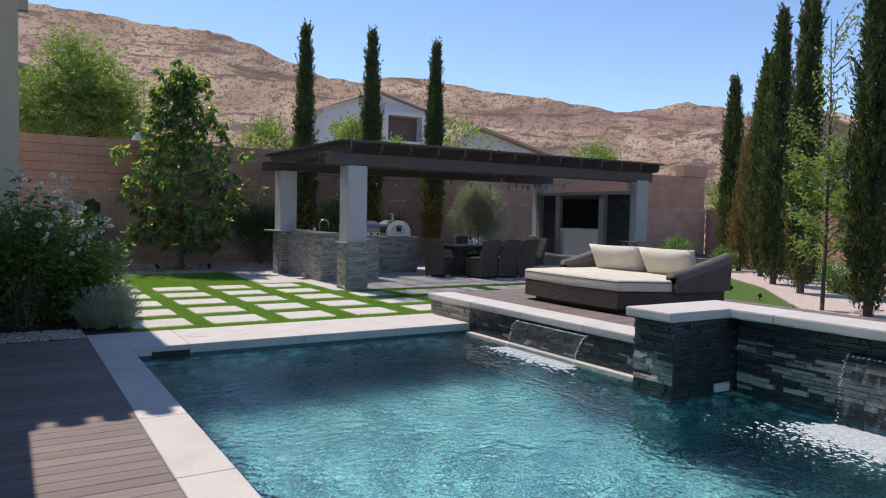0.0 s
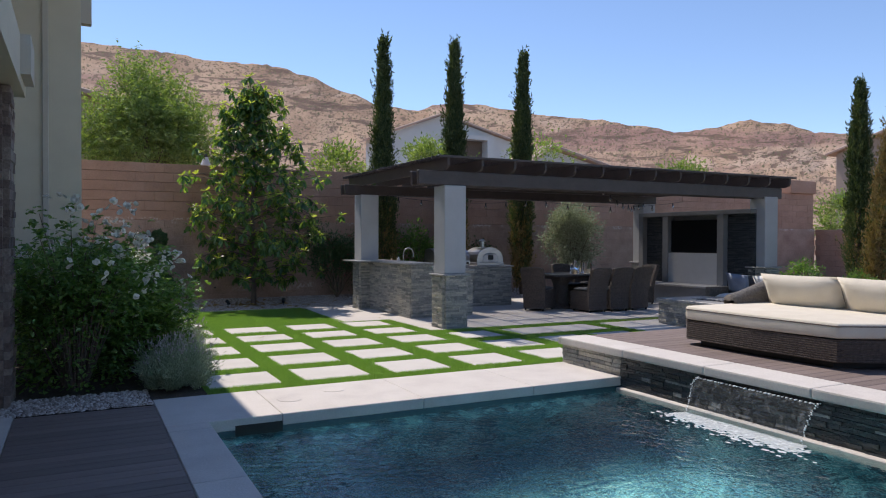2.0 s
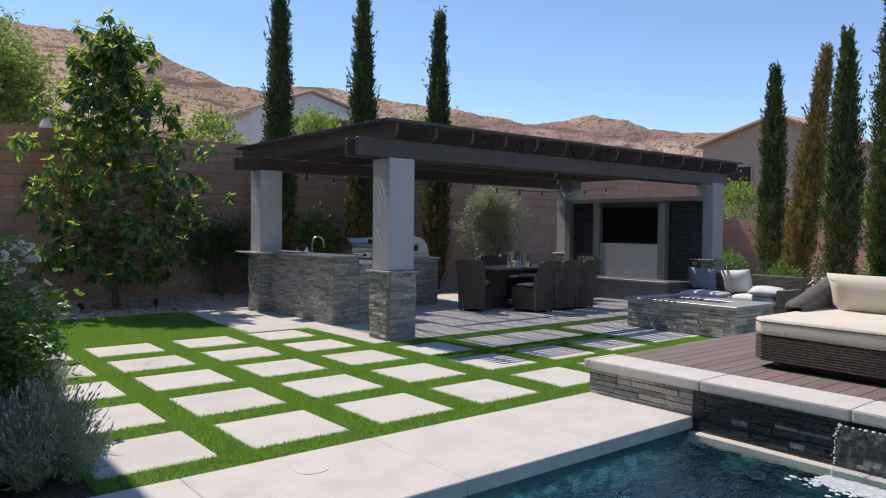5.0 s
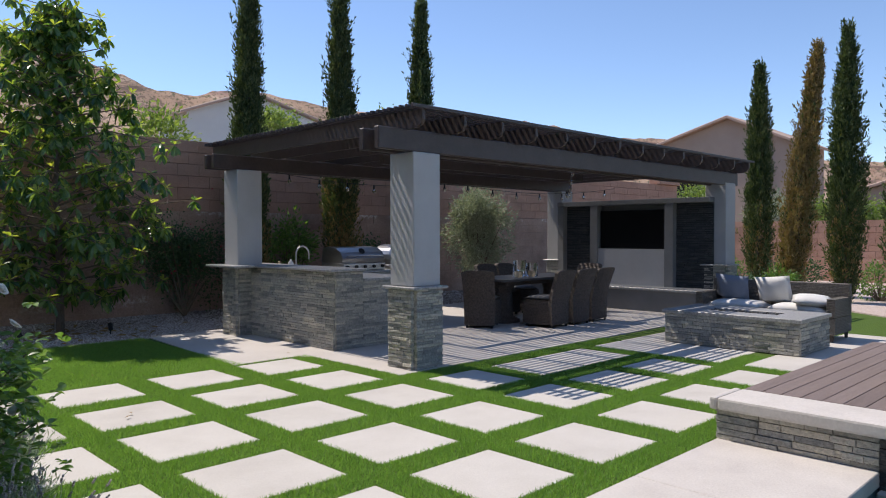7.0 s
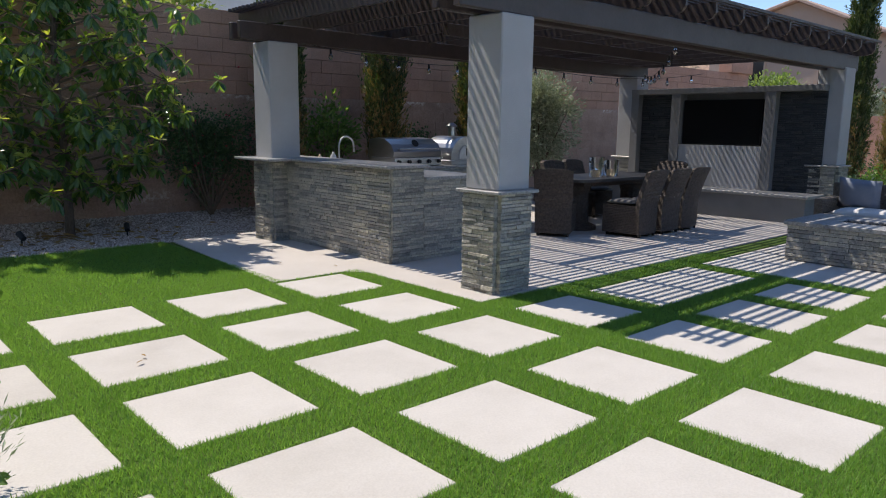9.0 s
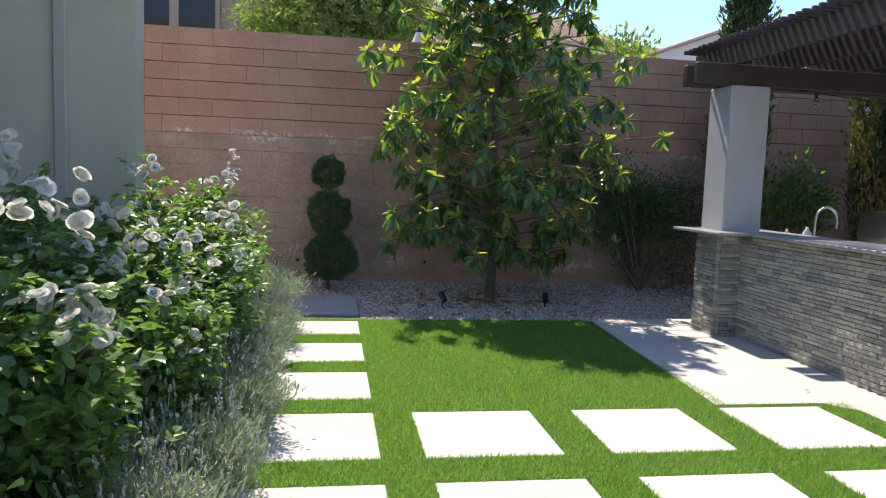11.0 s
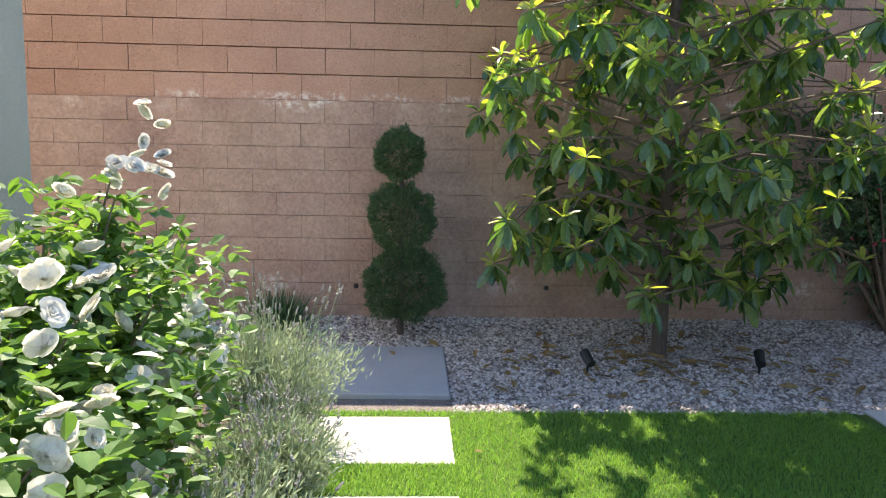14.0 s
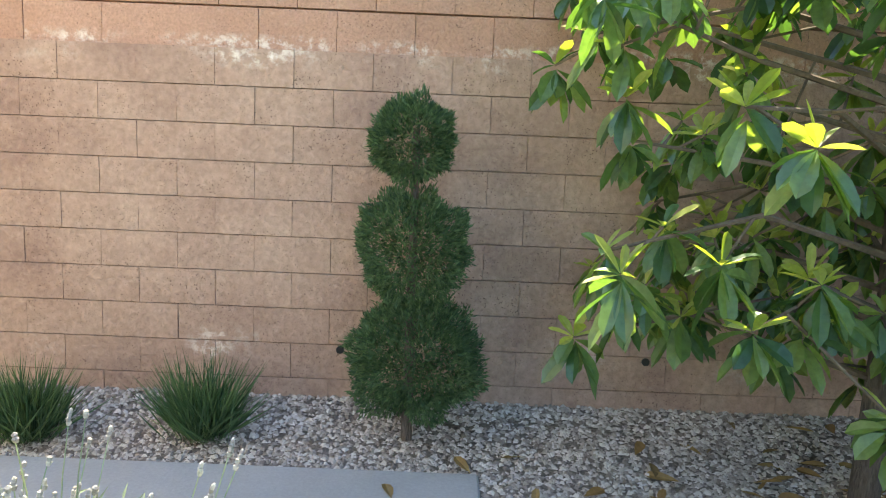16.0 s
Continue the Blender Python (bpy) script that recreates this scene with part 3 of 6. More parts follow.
# ---- pool ----
def pool():
    bm = bmesh.new()
    x0, x1, y0, y1, zb = POOL_X0, 6.0, POOL_Y0, POOL_Y1, -1.75
    v = [bm.verts.new(p) for p in ((x0, y0, 0), (x1, y0, 0), (x1, y1, 0), (x0, y1, 0), (x0, y0, zb), (x1, y0, zb), (x1, y1, zb), (x0, y1, zb))]
    bm.faces.new(v[4:8])
    for i in range(4):
        j = (i + 1) % 4
        bm.faces.new((v[j], v[i], v[i + 4], v[j + 4]))
    ob = tagged(link("pool_basin", bm, POOLFLOOR_CAUSTIC), "teal pebble swimming pool basin with caustic light painted into the finish", "pool", kind="structure")
    bm = bmesh.new()
    box(bm, x0, x0 + 0.012, y0, y1, -0.24, -0.04)
    box(bm, x0 + 0.012, POOL_X1, y1 - 0.012, y1, -0.24, -0.04)
    part("waterline_tile", bm, POOLTILE, ob, "dark blue-green waterline tiles")
    part("skimmer_mouth", boxed(1.35, 1.75, y1 - 0.022, y1 - 0.0125, -0.20, -0.06), BLACK, ob, "dark skimmer opening")
    bm = bmesh.new()
    w = [bm.verts.new(p) for p in ((x0 + 0.013, y0, WATER_Z), (x1 - 0.01, y0, WATER_Z), (x1 - 0.01, y1 - 0.013, WATER_Z), (x0 + 0.013, y1 - 0.013, WATER_Z))]
    bm.faces.new(w)
    wo = tagged(link("pool_water", bm, WATER), "clear rippled turquoise pool water", "water", kind="structure")
    wo.visible_shadow = False


pool()


def coping():
    ob = tagged(new("pool_coping"), "pale smooth stone coping round the pool", "coping", kind="structure")
    y = -5.0
    while y < 8.1:
        y2 = min(y + 1.3, 8.20)
        part("slab", boxed(0.80, POOL_X0 + 0.02, y, y2 - 0.003, -0.10, 0.0, bevel=0.006), COPING, ob)
        y = y2
    for a, b in ((0.80, 1.75), (1.75, 3.1), (3.1, 4.35), (4.35, 5.52)):
        part("slab", boxed(a, b - 0.003, POOL_Y1 - 0.02, 9.26, -0.10, 0.0, bevel=0.006), COPING, ob)
    for cx, cy in ((1.95, 8.72), (2.45, 8.95)):
        bm = bmesh.new()
        lathe(bm, [(0.115, 0.0), (0.115, 0.003), (0.10, 0.004)], 28, (cx, cy, 0))
        part("lid", bm, COPING, ob, "round skimmer lid flush in the coping")


coping()

# ---- turf, slabs and beds ----
tagged(link("lawn", boxed(1.15, 26.0, 9.26, 17.38, -0.12, -0.012), TURF), "bright green artificial turf", "turf", kind="structure")
tagged(link("lawn_east", boxed(9.32, 26.0, 2.0, 9.26, -0.12, -0.012), TURF), "bright green artificial turf beside the raised deck", "turf", kind="structure")
base = link("garden_base", boxed(-12.0, 0.80, -12.0, 17.38, -0.3, -0.125), SOIL)
tagged(base, "bare soil under the planting beds", "soil", kind="structure")
tagged(link("garden_base_south", boxed(6.3, 26.0, -12.0, 2.0, -0.3, -0.02), GRAVELBED), "pale gravel beyond the pool wall", "gravel", kind="structure")
tagged(link("garden_base_far", boxed(0.8, 26.0, -12.0, -5.0, -0.3, -0.02), SLAB), "pale concrete paving at the end of the pool", "paving", kind="structure")
tagged(link("garden_base_north", boxed(-12, 26.0, 17.38, 21.0, -0.3, -0.03), SOIL), "soil at the foot of the garden wall", "soil", kind="structure")


SLABS = []


def stepping_slabs():
    ob = tagged(new("paving"), "pale square concrete stepping slabs set in turf", "paving", kind="structure")

    def slab(x0, x1, y0, y1, z=-0.008, mat=CONCRETE):
        SLABS.append((x0, x1, y0, y1))
        part("slab", boxed(x0, x1, y0, y1, -0.10, z, bevel=0.008), mat, ob)
    rows = [(9.53, 10.28), (10.55, 11.31), (11.61, 12.37), (12.65, 13.38), (13.68, 14.43)]
    for x0, x1, keep in ((1.35, 2.105, rows), (2.335, 3.105, rows), (3.37, 4.125, rows), (4.40, 5.15, rows)):
        for y0, y1 in keep:
            slab(x0, x1, y0, y1)
    for y0, y1 in ((14.70, 15.37), (15.67, 16.32), (16.65, 17.29)):
        slab(1.35, 2.11, y0, y1)
    for x0, x1 in ((5.46, 6.21), (6.49, 7.25), (7.52, 8.28)):
        slab(x0, x1, 9.53, 10.28)
        slab(x0, x1, 10.55, 11.31)
    slab(5.46, 6.21, 11.61, 12.37)
    slab(6.49, 8.28, 11.61, 12.37)
    slab(8.55, 11.2, 10.62, 12.37)
    slab(8.55, 12.3, 9.45, 10.36)


stepping_slabs()
tagged(link("pergola_floor", prism(bmesh.new(), [(5.38, 12.68), (14.6, 12.68), (14.6, 18.0), (4.62, 17.40), (4.42, 14.47), (5.22, 14.47), (5.38, 14.3)], -0.10, -0.001), SLAB), "smooth pale concrete floor under the pergola", "floor", kind="structure")
tagged(link("walkway", boxed(-5.0, 2.13, 17.60, 18.72, -0.12, 0.02, bevel=0.01), GREYSLAB), "grey concrete walkway slab beside the wall", "walkway", kind="structure")


def gravel_bed():
    """Bed that rises gently to the wall."""
    nx, ny = 60, 12
    verts, faces = [], []
    for i in range(nx + 1):
        for j in range(ny + 1):
            x, y = -6 + 31 * i / nx, 17.38 + (19.5 - 17.38) * j / ny
            z = -0.02 + 0.11 * smooth_curve([(0, 0.05), (0.62, 0.16), (1, 1)], j / ny) + 0.012 * noise.noise(Vector((x * 1.5, y * 1.5, 0)))
            if x < 2.7 and y < 18.9:
                z = min(z, 0.004)
            verts.append((x, y, z))
    for i in range(nx):
        for j in range(ny):
            k = i * (ny + 1) + j
            faces.append((k, k + ny + 1, k + ny + 2, k + 1))
    ob = raw("gravel_bed", verts, faces, GRAVELBED)
    tagged(ob, "bed of crushed pale pink-grey gravel along the wall", "gravel", kind="structure")


gravel_bed()


# ---- garden wall of blocks ----
def garden_wall():
    ob = tagged(new("wall_north"), "tall reddish brown concrete block garden wall on a thicker retaining base", "wall", kind="structure")
    part("joint", boxed(-8, WALL_X1, WALL_Y + 0.04, WALL_Y + 0.34, -0.1, WALL_STEP - 0.012), JOINT_L, ob)
    part("joint", boxed(-8, WALL_X1, WALL_Y + 0.105, WALL_Y + 0.32, WALL_STEP - 0.012, WALL_TOP - 0.02), JOINT, ob)
    near, far = [], []
    rr = random.Random(5)
    for low in (True, False):
        z0, z1 = (0.0, WALL_STEP) if low else (WALL_STEP, WALL_TOP)
        n = 10 if low else 6
        h = (z1 - z0) / n
        for row in range(n):
            x = -8 + (0.2 if row % 2 else 0.0)
            while x < WALL_X1 - 0.1:
                w = min(0.406, WALL_X1 - x)
                y = (WALL_Y if low else WALL_Y + 0.065) + rr.uniform(0, 0.006)
                m = Matrix.LocRotScale((x + w / 2, y + 0.05, z0 + h * (row + 0.5)), None, (w - (0.002 if low else rr.uniform(0.001, 0.004)), 0.10, h - (0.002 if low else rr.uniform(0.003, 0.0065))))
                if -0.6 < x < 5.7:
                    o = bpy.data.objects.new("block", rr.choice(BLOCKS_L if low else BLOCKS))
                    scene.collection.objects.link(o)
                    o.parent, o.matrix_basis = ob, m
                else:
                    far.append((low, m, rr.randrange(4)))
                x += 0.406
    for low in (True, False):
        verts, faces = [], []
        for lo_, m, k in far:
            if lo_ == low:
                me = (BLOCKS_L if low else BLOCKS)[k]
                n0 = len(verts)
                verts.extend([tuple(m @ v.co) for v in me.vertices])
                faces.extend([[n0 + i for i in p.vertices] for p in me.polygons])
        tagged(raw("blockwork", verts, faces, BLOCK_LJ if low else BLOCK_J, ob), kind="stuff")
    for x in (1.40, 3.05, 4.75):
        bm = tube(bmesh.new(), (x, WALL_Y - 0.006, 0.36), (x, WALL_Y + 0.05, 0.36), 0.022, 0.022, 10)
        part("weep_hole", bm, BLACK, ob, "dark weep hole")


garden_wall()


def side_wall():
    ob = tagged(new("wall_east"), "lower reddish block wall behind the row of cypresses", "wall", kind="structure")
    part("joint", boxed(24.64, 24.85, -8, 19.4, -0.1, 1.9), JOINT, ob)
    verts, faces = [], []
    rr = random.Random(6)
    for row in range(10):
        y = -8 + (0.2 if row % 2 else 0)
        while y < 19.2:
            m = Matrix.LocRotScale((24.63, y + 0.2, 0.19 * (row + 0.5)), Euler((0, 0, -math.pi / 2)), (0.398, 0.1, 0.182))
            me = rr.choice(BLOCKS)
            k = len(verts)
            verts.extend([tuple(m @ v.co) for v in me.vertices])
            faces.extend([[k + i for i in p.vertices] for p in me.polygons])
            y += 0.406
    tagged(raw("blockwork", verts, faces, BLOCK_J, ob), kind="stuff")
    part("pier", boxed(23.2, 24.62, WALL_Y - 0.05, WALL_Y + 0.4, WALL_TOP, 3.7, bevel=0.02), BLOCK_J, ob)
    for a, b, n in ((-12, -11.8, "wall_south"), ):
        tagged(link(n, boxed(-12, 26, a, b, -0.1, 1.9), BLOCK_J), "plain reddish block wall", "wall", kind="structure")


side_wall()


# ---- house side: loggia pillars, stucco wall and roofs ----
def house():
    wall = tagged(new("wall_house"), "sage grey stucco house wall with a raised pale trim", "wall", kind="structure")
    part("wall_body", boxed(-6.0, 0.25, 16.2, 16.48, -0.1, 7.0), STUCCO_H, wall)
    part("trim", boxed(-0.35, -0.25, 16.15, 16.20, 0.0, 7.0, bevel=0.012), STUCCO_T, wall)
    part("eave_end", prism(bmesh.new(), [(0.252, 16.25), (0.42, 16.25), (0.42, 16.45), (0.252, 16.45)], 5.3, 6.35), STUCCO_T, wall)
    part("downspout", boxed(0.252, 0.36, 16.3, 16.4, 6.36, 7.0, bevel=0.01), BARK, wall)
    tagged(link("wall_west", boxed(-6.2, -6.0, -12, 17.0, -0.1, 7.0), STUCCO_H), "plain stucco house wall", "wall", kind="structure")
    for k, (y0, y1) in enumerate(((6.75, 7.35), (9.42, 10.0))):
        p = thing("stone_pillar", (-0.64, (y0 + y1) / 2, 0), "square pillar faced with brown stacked stone", "pillar", "loggia pillars")
        w, d = 0.29, (y1 - y0) / 2
        part("core", boxed(-w + 0.04, w - 0.04, -d + 0.04, d - 0.04, -0.12, 2.85), CORE, p)
        for a, b in (((w - 0.05, -d + 0.02), (w - 0.05, d - 0.02)), ((-w + 0.05, -d + 0.05), (w - 0.05, -d + 0.05))):
            veneer(p, a, b, -0.1, 2.85, STONES_H, lo=0.05, hi=0.11, lmin=0.12, lmax=0.35, depth=0.055, seed=30 + k)
    beam = tagged(link("loggia_beam", boxed(-1.0, -0.26, -12, 10.1, 2.86, 3.3), STUCCO_H), "stucco beam over the loggia pillars", "beam", kind="structure")
    corb = bmesh.new()
    prism(corb, [(-0.26, 9.4), (-0.18, 9.4), (-0.18, 10.0), (-0.26, 10.0)], 2.95, 3.3)
    part("corbel", corb, STUCCO_T, beam)
    tagged(link("ceiling_loggia", boxed(-6.0, -0.98, -12, 8.6, 3.3, 3.5), STUCCO_T), "plain loggia ceiling", "ceiling", kind="structure")
    roof = tagged(new("roof_house"), "clay tile house roof over the loggia wing", "roof", kind="structure")
    part("deck", boxed(-6.0, 0.74, 9.75, 15.6, 6.46, 6.6), STUCCO_T, roof)
    bm = bmesh.new()
    x = -5.9
    while x < 0.77:
        tube(bm, (x, 9.62, 6.6), (x, 15.6, 6.9), 0.10, 0.10, 8)
        x += 0.29
    part("roof_tiling", bm, TILE, roof)


house()


# ---- decks ----
def decks():
    low = tagged(new("deck_house"), "brown composite board deck along the pool", "deck", kind="structure")
    y = -6.0
    while y < 9.0:
        part("board", boxed(-0.30, 0.797, y, min(y + 0.135, 9.04), -0.05, -0.004, bevel=0.003), DECK, low)
        y += 0.14
    tagged(link("deck_border", boxed(-0.62, -0.305, -6, 9.2, -0.10, -0.002, bevel=0.004), COPING), "pale stone border of the deck", "border", kind="structure")
    hi = tagged(new("deck_raised"), "raised brown composite board deck above the pool", "deck", kind="structure")
    part("deck_core", boxed(5.60, 9.25, 4.722, 9.20, -2.5, DECK_Z - 0.045), CORE, hi)
    part("deck_core", boxed(6.21, 9.25, 4.0, 4.72, -0.2, DECK_Z - 0.045), CORE, hi)
    y = 4.05
    while y < 9.22:
        part("board", boxed(5.91, 9.30, y, min(y + 0.135, 9.27), DECK_Z - 0.04, DECK_Z, bevel=0.003), DECK, hi)
        y += 0.14
    part("fascia", boxed(5.95, 9.29, 9.205, 9.25, -0.05, DECK_Z - 0.045), DECK, hi)


decks()


def dry_patch(lo, hi, amount, seed):
    """Share of dry pale stone between two heights, in patches along the wall."""
    def share(c, z):
        band = 1.0 if lo < z < hi else 0.05
        return band * amount * (0.5 + 1.2 * noise.noise(Vector((c * 1.3, z * 4, seed))))
    return share


def deck_wall():
    ob = tagged(new("wall_pool_feature"), "low pool wall of wet dark stacked stone with a pale stone cap", "wall", kind="structure")
    y = 4.76
    while y < 9.25:
        y2 = min(y + 1.12, 9.30)
        part("cap", boxed(5.46, 5.905, y, y2 - 0.002, DECK_Z - 0.09, DECK_Z, bevel=0.018, segments=2), COPING, ob)
        y = y2
    part("core", boxed(5.53, 5.6, 4.6, 9.22, -2.5, DECK_Z - 0.09), CORE_D, ob)
    veneer(ob, (5.55, 9.26), (5.55, 8.2), 0.0, DECK_Z - 0.09, STONES, seed=3, lo=0.03, hi=0.055)
    veneer(ob, (5.55, 8.2), (5.55, 4.7), -0.12, DECK_Z - 0.09, STONES_W, seed=4, lo=0.022, hi=0.05, lmin=0.07, lmax=0.26, alt=(STONES, dry_patch(-0.1, 0.07, 0.5, 1)))
    part("pool_lining", boxed(5.505, 5.53, 4.72, 8.21, -2.5, -0.31), POOLFLOOR_CAUSTIC, ob, "teal pebble finish below the water with caustic light painted in")
    veneer(ob, (6.0, 9.22), (5.52, 9.22), 0.0, DECK_Z - 0.09, STONES, seed=5, lo=0.03, hi=0.055)
    part("ledge", boxed(5.43, 5.53, 4.75, 8.2, -0.3, -0.112, bevel=0.01), COPING, ob, "pale stone ledge at the waterline")
    south = tagged(new("wall_pool_south"), "taller pool wall of wet dark stacked stone with a pale cap", "wall", kind="structure")
    part("core", boxed(5.98, 6.2, -5, 4.318, -2.5, 0.58), CORE_D, south)
    part("pool_lining", boxed(5.955, 5.98, -5, 4.298, -2.5, -0.16), POOLFLOOR_CAUSTIC, south, "teal pebble finish below the water with caustic light painted in")
    y = -5.0
    while y < 4.2:
        y2 = min(y + 1.1, 4.27)
        part("cap", boxed(5.78, 6.26, y, y2 - 0.002, 0.585, 0.675, bevel=0.018, segments=2), COPING, south)
        y = y2
    veneer(south, (6.0, 4.25), (6.0, 0.5), -0.14, 0.58, STONES_W, seed=7, lo=0.022, hi=0.05, lmin=0.07, lmax=0.26, depth=0.09, alt=(STONES, dry_patch(-0.05, 0.30, 0.85, 2)))
    pier = tagged(new("wall_pool_pier"), "square stone pier with a pale cap between the pool walls", "pier", kind="structure")
    part("core", boxed(5.10, 5.98, 4.32, 4.70, -2.5, 0.58), CORE_D, pier)
    part("cap", boxed(4.97, 6.26, 4.24, 4.78, 0.585, 0.675, bevel=0.018, segments=2), COPING, pier)
    veneer(pier, (5.10, 4.74), (5.10, 4.28), -0.14, 0.58, STONES_W, seed=8, lo=0.022, hi=0.05, lmin=0.07, lmax=0.24, alt=(STONES, dry_patch(-0.02, 0.28, 0.8, 3)))
    veneer(pier, (5.06, 4.32), (5.95, 4.32), -0.14, 0.58, STONES_W, seed=9, lo=0.022, hi=0.05, lmin=0.07, lmax=0.24)
    part("pool_lining", boxed(5.08, 5.954, 4.30, 4.719, -2.5, -0.16), POOLFLOOR_CAUSTIC, pier, "teal pebble finish below the water with caustic light painted in")
    part("light_lens", boxed(5.60, 5.80, 4.225, 4.27, -0.10, -0.02, bevel=0.012), WHITE, pier, "white light fitting in the stone")


deck_wall()


# ---- pergola ----
def pergola():
    p = thing("pergola", (5.0, 12.5, 0), "dark brown slatted timber pergola on grey stucco columns with stone bases", "pergola")
    ox, oy = 5.0, 12.5

    def b(name, x0, x1, y0, y1, z0, z1, mat=PERG, bevel=0.006, parent=p, label=""):
        return part(name, boxed(x0 - ox, x1 - ox, y0 - oy, y1 - oy, z0, z1, bevel=bevel), mat, parent, label)
    for k, (x, y, zb, zt) in enumerate(((5.88, 12.98, 0.92, 2.42), (5.83, 16.82, 1.03, 2.47), (13.76, 12.98, 0.92, 2.46), (13.76, 16.74, 0.92, 2.46))):
        b("column", x - 0.205, x + 0.205, y - 0.205, y + 0.205, zb, zt, STUCCO_G, 0.012, label="smooth grey stucco column")
        base_ = b("column_base", x - 0.20, x + 0.20, y - 0.20, y + 0.20, 0, zb - 0.03, CORE, 0, label="column base of grey stacked stone")
        b("column_cap", x - 0.27, x + 0.27, y - 0.27, y + 0.27, zb - 0.03, zb, GRANITE, 0.006)
        cx, cy, e = x - ox, y - oy, 0.20
        faces = [((cx - e, cy + e), (cx - e, cy - e)), ((cx - e, cy - e), (cx + e, cy - e)), ((cx + e, cy - e), (cx + e, cy + e))]
        for i, (a, c) in enumerate(faces if k < 2 else faces[:2]):
            veneer(base_, a, c, 0.0, zb - 0.03, STONES, seed=100 + 7 * k + i, lmin=0.08, lmax=0.26, depth=0.045, joined=None if k == 0 or (k == 1 and i < 2) else LEDGER_J)
    for y in (12.84, 13.10):
        b("beam", 5.20, 14.12, y - 0.04, y + 0.04, 2.42, 2.66, bevel=0.01)
    for y in (16.70, 16.92):
        b("beam", 5.28, 14.12, y - 0.04, y + 0.04, 2.47, 2.68, bevel=0.01)
    # rafters with rounded noses
    x = 5.64
    while x < 14.15:
        bm = bmesh.new()
        y0, y1, z0, z1 = 12.57 - oy, 17.36 - oy, 2.662, 2.855
        prof = [(y0 + 0.12, z0), (y0 + 0.04, z0 + 0.025), (y0, z0 + 0.08), (y0, z1), (y1, z1), (y1, z0 + 0.08), (y1 - 0.04, z0 + 0.025), (y1 - 0.12, z0)]
        lo_ = [bm.verts.new((x - 0.022 - ox, yy, zz)) for yy, zz in prof]
        hi_ = [bm.verts.new((x + 0.022 - ox, yy, zz)) for yy, zz in prof]
        bm.faces.new(lo_)
        bm.faces.new(hi_[::-1])
        for i in range(8):
            j = (i + 1) % 8
            bm.faces.new((lo_[i], hi_[i], hi_[j], lo_[j]))
        bmesh.ops.recalc_face_normals(bm, faces=bm.faces)
        part("rafter", bm, PERG, p)
        x += 0.65
    first = None
    y = 12.55
    while y < 17.4:
        if first is None:
            first = b("slat", 5.45, 14.25, y - 0.017, y + 0.017, 2.855, 2.893, bevel=0.003)
            mesh = first.data
        else:
            o = bpy.data.objects.new("slat", mesh)
            scene.collection.objects.link(o)
            o.parent = p
            o.matrix_basis = pose(R.uniform(-0.012, 0.012), y - 12.55, 0)
        y += 0.097
    b("cross_brace", 7.0, 12.0, 14.9, 14.98, 2.52, 2.66)


pergola()


def string_lights(a, b, n, sag):
    t = thing("string_lights", (0, 0, 0), "black cable of clear glass festoon bulbs hung under the pergola", "string lights", "festoon lights")
    a, b = Vector(a), Vector(b)
    pts = []
    for i in range(n * 2 + 1):
        s = i / (n * 2)
        pts.append(a.lerp(b, s) - Vector((0, 0, sag * 4 * s * (1 - s))))
    t.matrix_basis = Matrix.Translation(a)
    bm = bmesh.new()
    across = Vector((0, 0, 1)).cross(b - a).normalized()
    rings = [[bm.verts.new(q - a + (across * math.cos(w) + Vector((0, 0, math.sin(w)))) * 0.005) for w in (2 * math.pi * i / 5 for i in range(5))] for q in pts]
    for r0, r1 in zip(rings, rings[1:]):
        for i in range(5):
            bm.faces.new((r0[i], r0[(i + 1) % 5], r1[(i + 1) % 5], r1[i]))
    bm.faces.new(rings[0][::-1])
    bm.faces.new(rings[-1])
    part("cable", bm, BLACK, t)
    for q in pts[1::2]:
        q = q - a
        bm = bmesh.new()
        tube(bm, q - Vector((0, 0, 0.055)), q, 0.016, 0.014, 8)
        s = part("socket", bm, BLACK, t)
        bm = bmesh.new()
        lathe(bm, [(0.012, -0.055), (0.028, -0.085), (0.030, -0.105), (0.018, -0.13), (0.003, -0.137)], 10, q)
        part("bulb", bm, BULB, s, smooth=True)


string_lights((6.2, 16.55, 2.46), (10.0, 16.4, 2.46), 7, 0.12)
string_lights((10.0, 16.4, 2.46), (13.6, 15.2, 2.46), 7, 0.15)
string_lights((9.4, 13.3, 2.60), (13.4, 16.3, 2.50), 8, 0.22)


